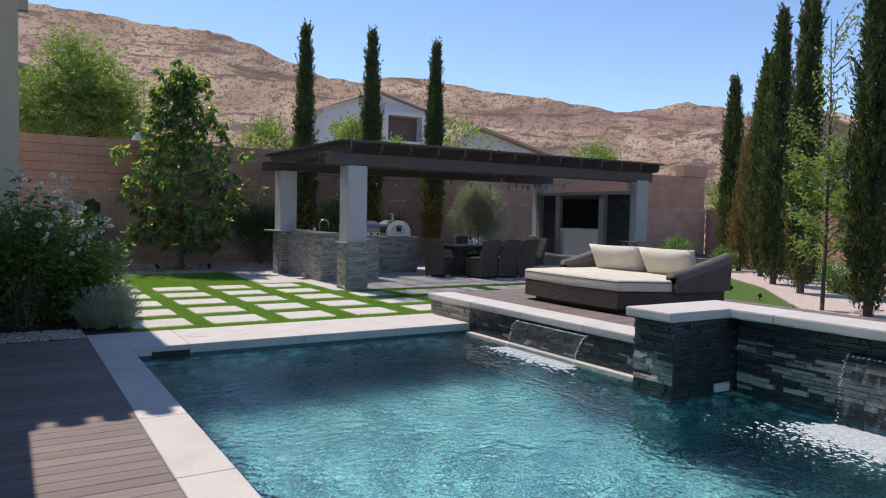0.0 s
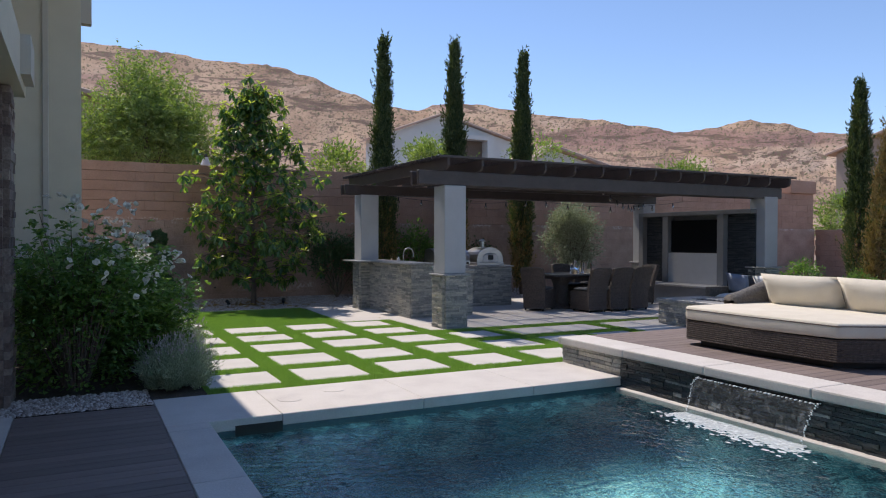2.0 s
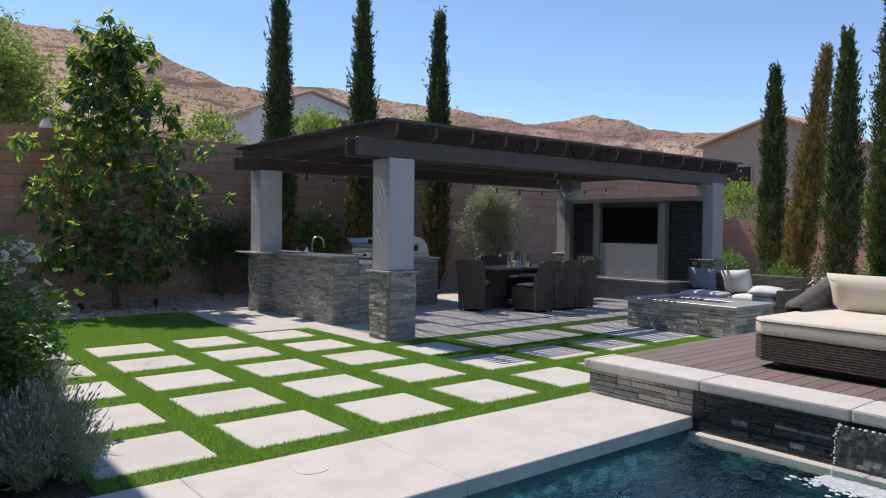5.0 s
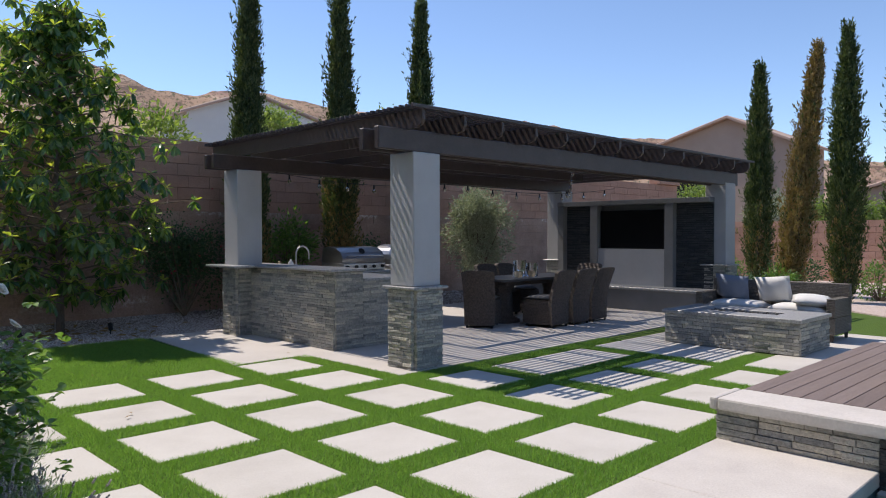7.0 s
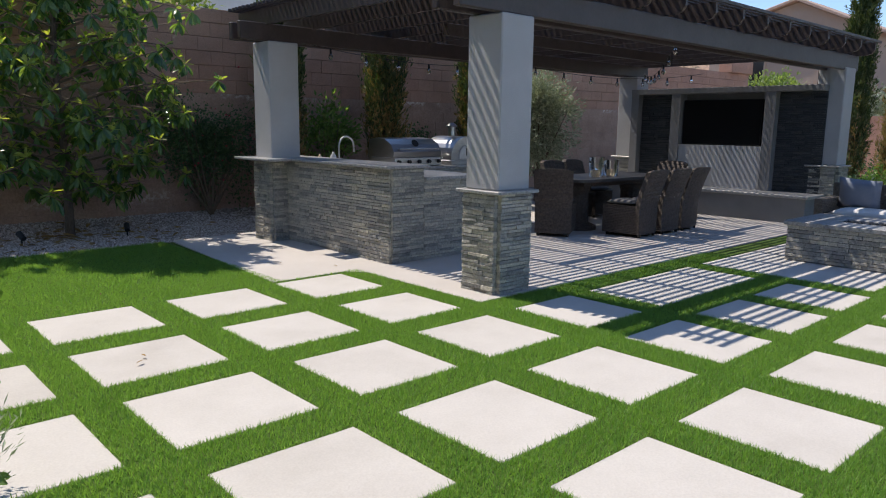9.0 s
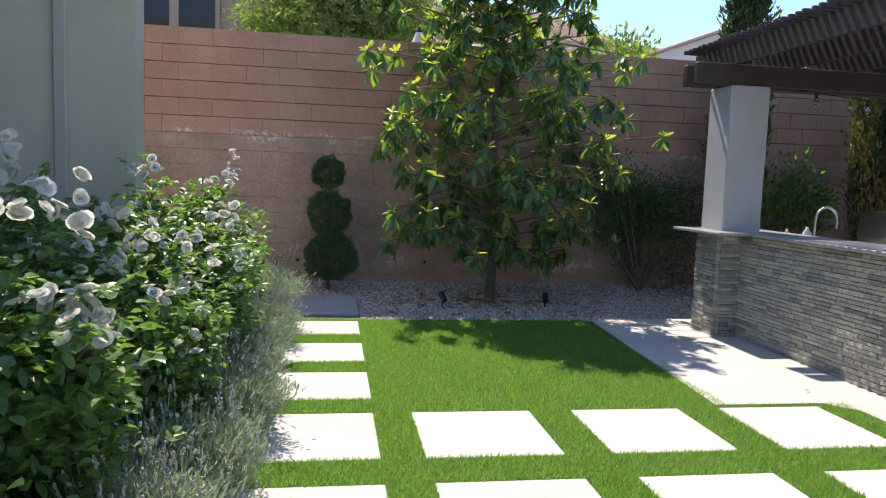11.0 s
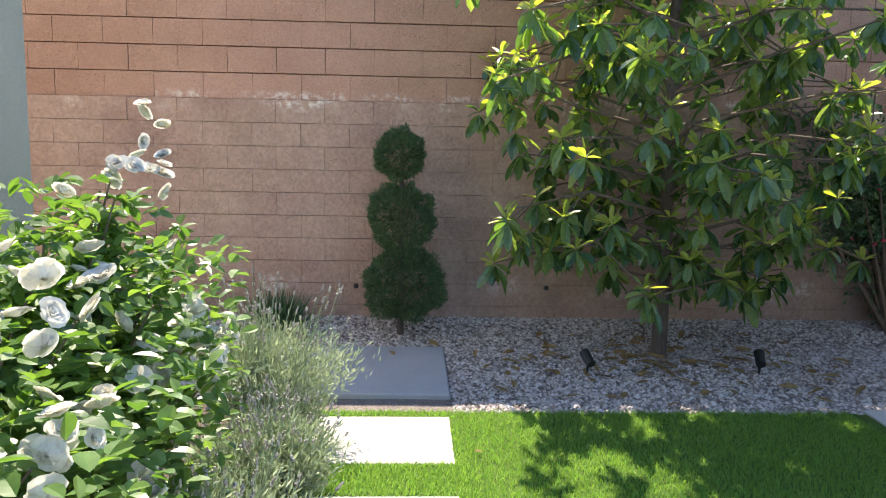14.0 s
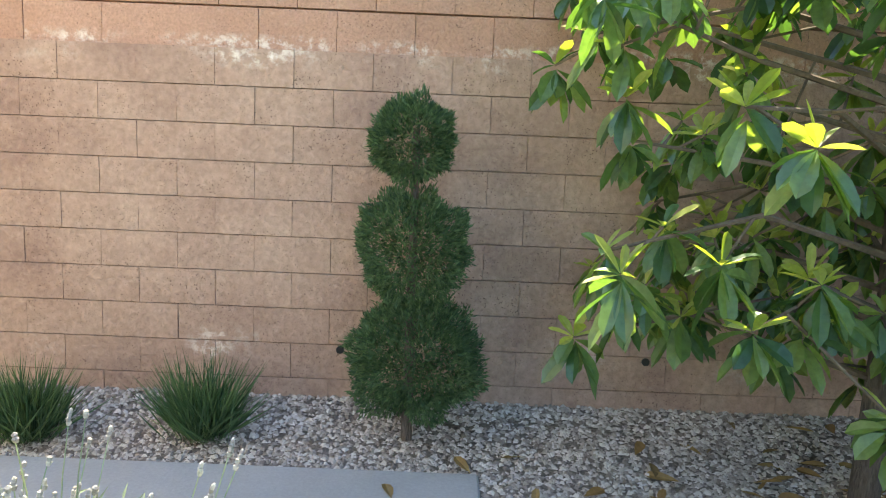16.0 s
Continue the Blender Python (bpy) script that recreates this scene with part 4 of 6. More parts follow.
# ---- outdoor kitchen ----
def kitchen():
    bar = thing("kitchen_bar", (5.84, 14.48, 0), "raised bar faced with grey stacked stone under a thin granite top", "bar counter")
    part("core", boxed(0.02, 0.42, 0.02, 2.35, 0, 1.02), CORE, bar)
    veneer(bar, (0.02, 2.12), (0.02, 0.0), 0.0, 1.02, STONES, seed=51, depth=0.045)
    veneer(bar, (0.0, 0.02), (0.44, 0.02), 0.0, 1.02, STONES, seed=52, depth=0.045)
    part("bar_top", boxed(-0.10, 0.50, -0.06, 1.85, 1.02, 1.05, bevel=0.006), GRANITE, bar, "thin grey granite bar top")
    part("bar_top", boxed(-0.42, 0.50, 1.855, 2.75, 1.02, 1.05, bevel=0.006), GRANITE, bar, "thin grey granite bar top")
    c = thing("kitchen_counter", (6.30, 14.48, 0), "lower stone-faced kitchen counter with granite top", "counter")
    part("body", boxed(0.0, 0.86, 0.03, 2.5, 0, 0.88), CORE, c)
    veneer(c, (-0.01, 0.03), (0.88, 0.03), 0.0, 0.88, STONES, seed=53, depth=0.045)
    part("countertop", boxed(0.0, 0.92, -0.04, 2.5, 0.88, 0.915, bevel=0.006), GRANITE, c)
    n = thing("kitchen_counter", (7.20, 16.03, 0), "stone-faced back counter carrying the grill and the oven", "counter")
    part("body", boxed(-0.02, 1.85, 0.03, 0.78, 0, 0.88), CORE, n)
    veneer(n, (0.0, 0.03), (1.88, 0.03), 0.0, 0.88, STONES, seed=54, joined=LEDGER_J, depth=0.045)
    veneer(n, (1.85, 0.0), (1.85, 0.78), 0.0, 0.88, STONES, seed=55, joined=LEDGER_J, depth=0.045)
    part("countertop", boxed(0.025, 1.93, -0.04, 0.80, 0.881, 0.915, bevel=0.006), GRANITE, n)
    part("cabinet_door", boxed(0.15, 0.75, -0.035, -0.018, 0.15, 0.75, bevel=0.004), STEEL, n, "steel access door")


kitchen()


def grill():
    g = thing("barbecue_grill", (7.62, 16.44, 0.915), "stainless steel built-in gas grill with a closed domed lid", "grill")
    part("firebox", boxed(-0.43, 0.43, -0.28, 0.28, 0, 0.13, bevel=0.01), STEEL, g)
    bm = bmesh.new()
    prof = [(-0.29, 0.13), (-0.30, 0.20), (-0.24, 0.30), (-0.10, 0.37), (0.10, 0.385), (0.24, 0.36), (0.29, 0.13)]
    a = [bm.verts.new((-0.43, y, z)) for y, z in prof]
    b = [bm.verts.new((0.43, y, z)) for y, z in prof]
    bm.faces.new(a)
    bm.faces.new(b[::-1])
    for i in range(len(prof)):
        j = (i + 1) % len(prof)
        bm.faces.new((a[i], b[i], b[j], a[j]))
    bmesh.ops.recalc_face_normals(bm, faces=bm.faces)
    lid = part("lid", bm, STEEL, g)
    bm = tube(bmesh.new(), (-0.36, -0.345, 0.24), (0.36, -0.345, 0.24), 0.014, 0.014, 10)
    tube(bm, (-0.33, -0.345, 0.24), (-0.33, -0.28, 0.24), 0.01, 0.01, 8)
    tube(bm, (0.33, -0.345, 0.24), (0.33, -0.28, 0.24), 0.01, 0.01, 8)
    part("handle", bm, STEEL, lid)
    part("control_panel", boxed(-0.43, 0.43, -0.32, -0.285, 0.01, 0.12, bevel=0.005), STEEL, g)
    for i in range(5):
        x = -0.36 + 0.18 * i
        part("knob", tube(bmesh.new(), (x, -0.355, 0.065), (x, -0.32, 0.065), 0.024, 0.028, 12), BLACK, g)
    bm = lathe(bmesh.new(), [(0.055, 0), (0.055, 0.006), (0.05, 0.01)], 20)
    bm.transform(Matrix.Translation((0, -0.232, 0.315)) @ Euler((radians(52), 0, 0)).to_matrix().to_4x4())
    part("thermometer", bm, BLACK, lid)


grill()


def oven():
    o = thing("pizza_oven", (8.56, 16.42, 0.915), "small stainless steel domed outdoor pizza oven with a flue", "oven")
    part("base", boxed(-0.36, 0.36, -0.34, 0.32, 0, 0.07, bevel=0.008), STEEL, o)
    bm = bmesh.new()
    n = 14
    rings = []
    for y in (-0.32, 0.30):
        rings.append([bm.verts.new((-0.35 * math.cos(math.pi * i / n), y, 0.07 + 0.34 * math.sin(math.pi * i / n) ** 0.8)) for i in range(n + 1)])
    for i in range(n):
        bm.faces.new((rings[0][i], rings[0][i + 1], rings[1][i + 1], rings[1][i]))
    bm.faces.new(rings[0][::-1])
    bm.faces.new(rings[1])
    bmesh.ops.recalc_face_normals(bm, faces=bm.faces)
    part("dome", bm, STEEL, o)
    bm = bmesh.new()
    pts = [(-0.19, 0.09), (0.19, 0.09)] + [(0.19 * math.cos(math.pi * i / 10), 0.16 + 0.13 * math.sin(math.pi * i / 10)) for i in range(11)]
    f = [bm.verts.new((x, -0.338, z)) for x, z in pts]
    k = [bm.verts.new((x, -0.322, z)) for x, z in pts]
    bm.faces.new(f)
    bm.faces.new(k[::-1])
    for i in range(len(pts)):
        j = (i + 1) % len(pts)
        bm.faces.new((f[i], k[i], k[j], f[j]))
    bmesh.ops.recalc_face_normals(bm, faces=bm.faces)
    door = part("door", bm, WHITE, o, "pale arched oven door")
    part("door_window", boxed(-0.07, 0.07, -0.345, -0.3385, 0.13, 0.24, bevel=0.003), BLACK, door)
    part("door_handle", tube(bmesh.new(), (-0.10, -0.37, 0.27), (0.10, -0.37, 0.27), 0.01, 0.01, 8), STEEL, door)
    part("flue", tube(bmesh.new(), (0.0, 0.05, 0.38), (0.0, 0.05, 0.54), 0.055, 0.055, 16), STEEL, o)
    part("flue_cap", lathe(bmesh.new(), [(0.08, 0.54), (0.085, 0.56), (0.03, 0.60)], 16, (0, 0.05, 0)), STEEL, o)


oven()


def faucet():
    f = thing("faucet", (6.62, 16.60, 0.915), "curved stainless steel gooseneck kitchen faucet on the counter", "faucet")
    part("foot", lathe(bmesh.new(), [(0.028, 0), (0.028, 0.03), (0.018, 0.04)], 14), STEEL, f)
    bm = bmesh.new()
    pts = [Vector((0, 0, 0.03)), Vector((0, 0, 0.27))]
    for i in range(11):
        a = math.pi * i / 10
        pts.append(Vector((0.12 - 0.12 * math.cos(a), 0, 0.27 + 0.13 * math.sin(a))))
    pts.append(Vector((0.24, 0, 0.19)))
    for u, v in zip(pts, pts[1:]):
        tube(bm, u, v, 0.013, 0.013, 10)
    part("spout", bm, STEEL, f)
    part("lever", tube(bmesh.new(), (0.0, -0.02, 0.06), (0.0, -0.10, 0.10), 0.008, 0.006, 8), STEEL, f)


faucet()


def bottle(at, h, r, mat, label):
    b = thing("soap_bottle", at, label, "bottle", "bottles by the sink")
    part("body", lathe(bmesh.new(), [(r * 0.9, 0), (r, 0.01), (r, h * 0.62), (r * 0.4, h * 0.75), (r * 0.35, h * 0.85)], 14), mat, b, smooth=True)
    part("pump", tube(bmesh.new(), (0, 0, h * 0.85), (0, 0, h), 0.008, 0.008, 8), BLACK, b)


bottle((6.45, 16.48, 0.915), 0.24, 0.04, WHITE, "white plastic soap bottle with a black pump")
bottle((6.36, 16.66, 0.915), 0.20, 0.035, AMBER, "amber glass soap bottle on the counter")


# ---- media wall ----
def media_wall():
    w = tagged(new("wall_media"), "grey stucco outdoor media wall with dark stacked stone panels", "wall", kind="structure")
    part("wall_body", boxed(13.58, 13.95, 13.20, 16.52, 0, 2.10), STUCCO_D, w)
    part("cap", boxed(13.36, 13.97, 13.0, 16.52, 2.10, 2.20, bevel=0.008), STUCCO_D, w)
    part("media_panel", boxed(13.40, 13.579, 13.93, 15.48, 0.42, 1.19), STUCCO_G, w)
    part("pilaster", boxed(13.37, 13.579, 15.48, 15.66, 0.42, 2.10), STUCCO_D, w)
    part("pilaster", boxed(13.37, 13.579, 13.75, 13.93, 0.42, 2.10), STUCCO_D, w)
    part("pilaster", boxed(13.37, 13.579, 16.36, 16.515, 0.42, 2.10), STUCCO_D, w)
    veneer(w, (13.56, 16.36), (13.56, 15.66), 0.44, 2.10, STONES, seed=61, joined=LEDGER_D, depth=0.05)
    veneer(w, (13.56, 13.75), (13.56, 13.0), 0.44, 2.10, STONES, seed=62, joined=LEDGER_D, depth=0.05)
    part("hearth", boxed(12.90, 13.58, 12.95, 16.9, 0, 0.40), STUCCO_D, w)
    part("hearth_cap", boxed(12.85, 13.58, 12.90, 16.95, 0.40, 0.45, bevel=0.008), GRANITE, w)
    tv = thing("television", (13.50, 14.73, 1.20), "large black flat screen television fixed to the wall, switched off", "television")
    part("housing", boxed(-0.03, 0.06, -0.73, 0.73, 0.0, 0.79, bevel=0.008), BLACK, tv)
    part("screen", boxed(-0.036, -0.031, -0.715, 0.715, 0.018, 0.775), SCREEN, tv)
    part("bracket", boxed(0.06, 0.085, -0.2, 0.2, 0.3, 0.6), BLACK, tv)


media_wall()


# ---- seating and tables ----
def ribbed(bm, outline, z0, z1, step=0.022, out=0.007, lean=0.0):
    """Woven skirt: one skin round a plan outline, pushed out at every other strand."""
    rings, z, k = [], z0, 0
    cx, cy = sum(p[0] for p in outline) / len(outline), sum(p[1] for p in outline) / len(outline)
    while z <= z1 + 1e-6:
        g = out if k % 2 else 0.0
        ring = []
        for x, y in outline:
            dx, dy = x - cx, y - cy
            ring.append(bm.verts.new((x + math.copysign(g, dx) + lean * (z - z0), y + math.copysign(g, dy), z)))
        rings.append(ring)
        z += step / 2
        k += 1
    n = len(outline)
    for a, b in zip(rings, rings[1:]):
        for i in range(n):
            bm.faces.new((a[i], a[(i + 1) % n], b[(i + 1) % n], b[i]))
    bm.faces.new(rings[0][::-1])
    bm.faces.new(rings[-1])
    return bm


def weave(bm, x0, x1, y0, y1, z0, z1):
    return ribbed(bm, [(x0, y0), (x1, y0), (x1, y1), (x0, y1)], z0, z1)


def dining_chair():
    c = thing("dining_chair", (0, 0, 0), "dark brown woven wicker armless dining chair with a high raked back", "chair", "chairs round the table")
    skirt = bmesh.new()
    ribbed(skirt, [(-0.235, -0.20), (0.235, -0.20), (0.255, 0.31), (-0.255, 0.31)], 0.045, 0.43)
    part("seat", skirt, WICKER, c, "woven seat box that hangs to the floor")
    bm = cushion(bmesh.new(), 0.49, 0.48, 0.075, Matrix.Translation((0, 0.075, 0.465)))
    part("seat_cushion", bm, NAVYGREY, c, "thin dark grey seat cushion", smooth=True)
    # back: a woven shell from the floor to the top rail, hollowed across and raked
    bm = bmesh.new()
    nx, nz = 8, 30
    outer, inner = [], []
    for i in range(nx + 1):
        u = 2 * i / nx - 1
        o_, i_ = [], []
        top = 0.93 - 0.035 * u ** 4
        for k in range(nz + 1):
            s = k / nz
            z = 0.045 + (top - 0.045) * s
            rake = 0.15 * max(0.0, (z - 0.40) / 0.5) ** 1.3
            wide = 0.245 + 0.022 * s
            bow = 0.045 * u * u
            rib = 0.005 * (k % 2)
            o_.append(bm.verts.new((u * wide, -0.285 - rake + bow - rib, z)))
            i_.append(bm.verts.new((u * (wide - 0.012), -0.215 - rake + bow + rib, z)))
        outer.append(o_)
        inner.append(i_)
    for i in range(nx):
        for k in range(nz):
            bm.faces.new((outer[i][k], outer[i + 1][k], outer[i + 1][k + 1], outer[i][k + 1]))
            bm.faces.new((inner[i][k], inner[i][k + 1], inner[i + 1][k + 1], inner[i + 1][k]))
        bm.faces.new((outer[i][nz], outer[i + 1][nz], inner[i + 1][nz], inner[i][nz]))
        bm.faces.new((outer[i][0], inner[i][0], inner[i + 1][0], outer[i + 1][0]))
    for i in (0, nx):
        for k in range(nz):
            bm.faces.new((outer[i][k], outer[i][k + 1], inner[i][k + 1], inner[i][k]))
    bmesh.ops.recalc_face_normals(bm, faces=bm.faces)
    part("backrest", bm, WICKER, c)
    for x in (-0.20, 0.20):
        for y in (-0.23, 0.26):
            part("leg", tube(bmesh.new(), (x, y, 0), (x, y, 0.05), 0.020, 0.024, 8), BLACK, c)
    return c


TX0, TX1, TY0, TY1 = 9.22, 11.55, 14.48, 15.42


def dining():
    t = thing("dining_table", ((TX0 + TX1) / 2, (TY0 + TY1) / 2, 0), "long dark outdoor dining table on two sturdy pedestals", "table")
    L, W = (TX1 - TX0) / 2, (TY1 - TY0) / 2
    bm = bmesh.new()
    out = [(L * math.copysign(abs(math.cos(a)) ** 0.28, math.cos(a)), W * math.copysign(abs(math.sin(a)) ** 0.28, math.sin(a))) for a in (2 * math.pi * i / 48 for i in range(48))]
    prism(bm, out, 0.715, 0.755)
    part("tabletop", bm, TABLETOP, t)
    part("apron", boxed(-L + 0.2, L - 0.2, -W + 0.15, W - 0.15, 0.64, 0.715), WICKER, t)
    for x in (-0.7, 0.7):
        part("pedestal", lathe(bmesh.new(), [(0.30, 0), (0.30, 0.05), (0.18, 0.10), (0.16, 0.5), (0.22, 0.64)], 16, (x, 0, 0)), WICKER, t)
    c = dining_chair()
    c.matrix_basis = pose(9.78, 14.06, 0, 0, 0, 4)
    for x, y, a in ((10.36, 14.05, 2), (10.93, 14.07, 3), (10.55, 15.80, 178), (11.15, 15.82, 183), (8.98, 14.78, -58), (11.95, 14.95, 88)):
        copy_thing(c, pose(x, y, 0, 0, 0, a))
    for x, y, h, r in ((10.18, 14.98, 0.28, 0.115), (10.32, 14.82, 0.24, 0.105), (10.0, 14.86, 0.20, 0.10)):
        v = thing("hurricane_vase", (x, y, 0.756), "clear glass hurricane vase with a pale candle on the table", "vase", "vases on the table")
        bm = bmesh.new()
        lathe(bm, [(r * 0.8, 0), (r, 0.01), (r, h)], 20)
        bmesh.ops.delete(bm, geom=[f for f in bm.faces if len(f.verts) > 4 and f.calc_center_median().z > h * 0.5], context="FACES")
        part("glass", bm, GLASS, v, smooth=True)
        part("candle", lathe(bmesh.new(), [(r * 0.45, 0.012), (r * 0.45, h * 0.45), (r * 0.1, h * 0.46)], 14), AMBER, v)


dining()


def fire_table():
    f = thing("fire_pit", (9.62, 10.10, 0), "rectangular fire pit of grey stacked stone with a slab top", "fire pit")
    part("core", boxed(0.03, 1.0, 0.03, 1.75, 0, 0.40), CORE, f)
    veneer(f, (0.03, 1.78), (0.03, 0.0), 0.0, 0.40, STONES, seed=71, lo=0.03, hi=0.06, depth=0.05)
    veneer(f, (0.0, 0.03), (1.03, 0.03), 0.0, 0.40, STONES, seed=72, lo=0.03, hi=0.06, depth=0.05)
    bm = bmesh.new()
    for d in ((-0.04, 1.06, -0.04, 0.40), (-0.04, 1.06, 1.38, 1.82), (-0.04, 0.34, 0.40, 1.38), (0.68, 1.06, 0.40, 1.38)):
        box(bm, *d, 0.40, 0.45, bevel=0.006)
    part("top_slab", bm, GRANITE, f)
    part("burner_tray", boxed(0.34, 0.68, 0.40, 1.38, 0.38, 0.415), BLACK, f)
    rr = random.Random(3)
    bm = bmesh.new()
    for _ in range(90):
        bmesh.ops.create_icosphere(bm, subdivisions=1, radius=rr.uniform(0.012, 0.024), matrix=Matrix.Translation((rr.uniform(0.37, 0.65), rr.uniform(0.43, 1.35), 0.425)))
    tagged(part("lava_rock", bm, BLACK, f), kind="stuff")


fire_table()


def sofa():
    s = thing("outdoor_sofa", (11.45, 11.15, 0), "grey woven wicker outdoor sofa with loose cushions", "sofa")
    part("base", weave(bmesh.new(), -0.36, 0.36, -1.0, 1.0, 0.10, 0.34), WICKER_L, s)
    part("backrest", weave(bmesh.new(), 0.26, 0.36, -1.0, 1.0, 0.34, 0.78), WICKER_L, s)
    for y in (-1.0, 0.90):
        part("armrest", weave(bmesh.new(), -0.36, 0.30, y, y + 0.10, 0.34, 0.60), WICKER_L, s)
    for x in (-0.31, 0.31):
        for y in (-0.95, 0.95):
            part("leg", tube(bmesh.new(), (x, y, 0), (x, y, 0.11), 0.02, 0.032, 8), WICKER, s)
    for y in (-0.45, 0.45):
        part("seat_cushion", cushion(bmesh.new(), 0.62, 0.86, 0.16, Matrix.Translation((-0.06, y, 0.41))), WHITECUSH, s, "off-white seat cushion", smooth=True)
    rest = Euler((0, radians(72), 0)).to_matrix().to_4x4()

    def pillow(y, mat, label, tilt=0.0, w=0.52, x=0.10, z=0.655):
        q = thing("throw_pillow", (11.45 + x, 11.15 + y, z), label, "pillow", "pillows on the sofa")
        part("cover", cushion(bmesh.new(), 0.43, w, 0.16, rest @ Euler((0, 0, radians(tilt))).to_matrix().to_4x4(), puff=0.6), mat, q, smooth=True)
        return q
    pillow(0.62, NAVY, "muted grey-blue square pillow on the sofa", 4)
    pillow(-0.02, WHITECUSH, "plain white square pillow on the sofa", -5)
    q = thing("throw_pillow", (11.35, 10.52, 0.55), "off-white pillow lying flat on the sofa", "pillow", "pillows on the sofa")
    part("cover", cushion(bmesh.new(), 0.55, 0.55, 0.16, Euler((0.06, -0.1, 0.3)).to_matrix().to_4x4(), puff=0.6), WHITECUSH, q, smooth=True)


sofa()


def daybed():
    """Deep cut-corner lounger that faces the pool."""
    d = thing("daybed", (6.37, 5.95, DECK_Z), "large brown wicker outdoor daybed with cream cushions", "daybed")
    W, D = 2.25, 1.62

    def plan(g=0.0, deep=D):
        return [(0.55 + g, g), (deep - g, g), (deep - g, W - g), (0.10 + g, W - g), (g, W - 0.10 - g), (g - 0.03, W * 0.55), (g, 0.32 + g)]
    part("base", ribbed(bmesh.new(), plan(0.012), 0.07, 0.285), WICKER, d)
    part("plinth", prism(bmesh.new(), plan(0.12), 0.0, 0.07), BLACK, d)
    bm = bmesh.new()
    prism(bm, plan(0.0, D - 0.2), 0.288, 0.435)
    bmesh.ops.bevel(bm, geom=list(bm.edges), offset=0.04, segments=3, affect="EDGES", profile=0.6)
    m = part("mattress", bm, CUSHION, d, "thick cream mattress with dark piping", smooth=True)
    bm = bmesh.new()
    pl = plan(0.002, D - 0.2)
    for u, v in zip(pl, pl[1:] + pl[:1]):
        tube(bm, (*u, 0.405), (*v, 0.405), 0.006, 0.006, 6)
    part("piping", bm, WICKER, m)
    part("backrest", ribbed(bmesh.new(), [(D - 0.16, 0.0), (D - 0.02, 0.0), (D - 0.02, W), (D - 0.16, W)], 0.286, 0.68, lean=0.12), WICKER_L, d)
    for y0, x_start in ((-0.06, 0.60), (W - 0.09, 0.80)):
        bm = bmesh.new()
        n = 12
        prof = [(x_start + (D + 0.02 - x_start) * i / n, 0.47 + 0.22 * (i / n) ** 1.2) for i in range(n + 1)]
        rows_ = [[bm.verts.new((x, yy, zz)) for x, zz in prof] for yy in (y0, y0 + 0.15)]
        lows = [[bm.verts.new((x, yy, 0.28)) for x, zz in prof] for yy in (y0, y0 + 0.15)]
        for k in range(n):
            bm.faces.new((rows_[0][k], rows_[0][k + 1], rows_[1][k + 1], rows_[1][k]))
            bm.faces.new((lows[0][k], lows[0][k + 1], rows_[0][k + 1], rows_[0][k]))
            bm.faces.new((lows[1][k], rows_[1][k], rows_[1][k + 1], lows[1][k + 1]))
            bm.faces.new((lows[0][k], lows[1][k], lows[1][k + 1], lows[0][k + 1]))
        for k in (0, n):
            bm.faces.new((lows[0][k], rows_[0][k], rows_[1][k], lows[1][k]))
        bmesh.ops.recalc_face_normals(bm, faces=bm.faces)
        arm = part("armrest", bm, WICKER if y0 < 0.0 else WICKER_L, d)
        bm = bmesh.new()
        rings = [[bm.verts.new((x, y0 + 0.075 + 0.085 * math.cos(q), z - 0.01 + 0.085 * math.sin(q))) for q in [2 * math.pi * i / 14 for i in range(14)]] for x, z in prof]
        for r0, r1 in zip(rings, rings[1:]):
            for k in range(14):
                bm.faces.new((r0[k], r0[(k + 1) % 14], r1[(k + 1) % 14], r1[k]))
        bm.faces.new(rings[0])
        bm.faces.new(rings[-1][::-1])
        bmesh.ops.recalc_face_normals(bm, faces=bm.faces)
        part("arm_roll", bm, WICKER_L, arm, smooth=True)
    for y in (0.66, 1.62):
        q = Matrix.Translation((D - 0.32, y, 0.585)) @ Euler((0, radians(66), radians(R.uniform(-3, 3)))).to_matrix().to_4x4()
        part("back_cushion", cushion(bmesh.new(), 0.46, 0.98, 0.25, q, puff=0.5, n=9), CUSHION, d, "plump cream back cushion", smooth=True)


daybed()


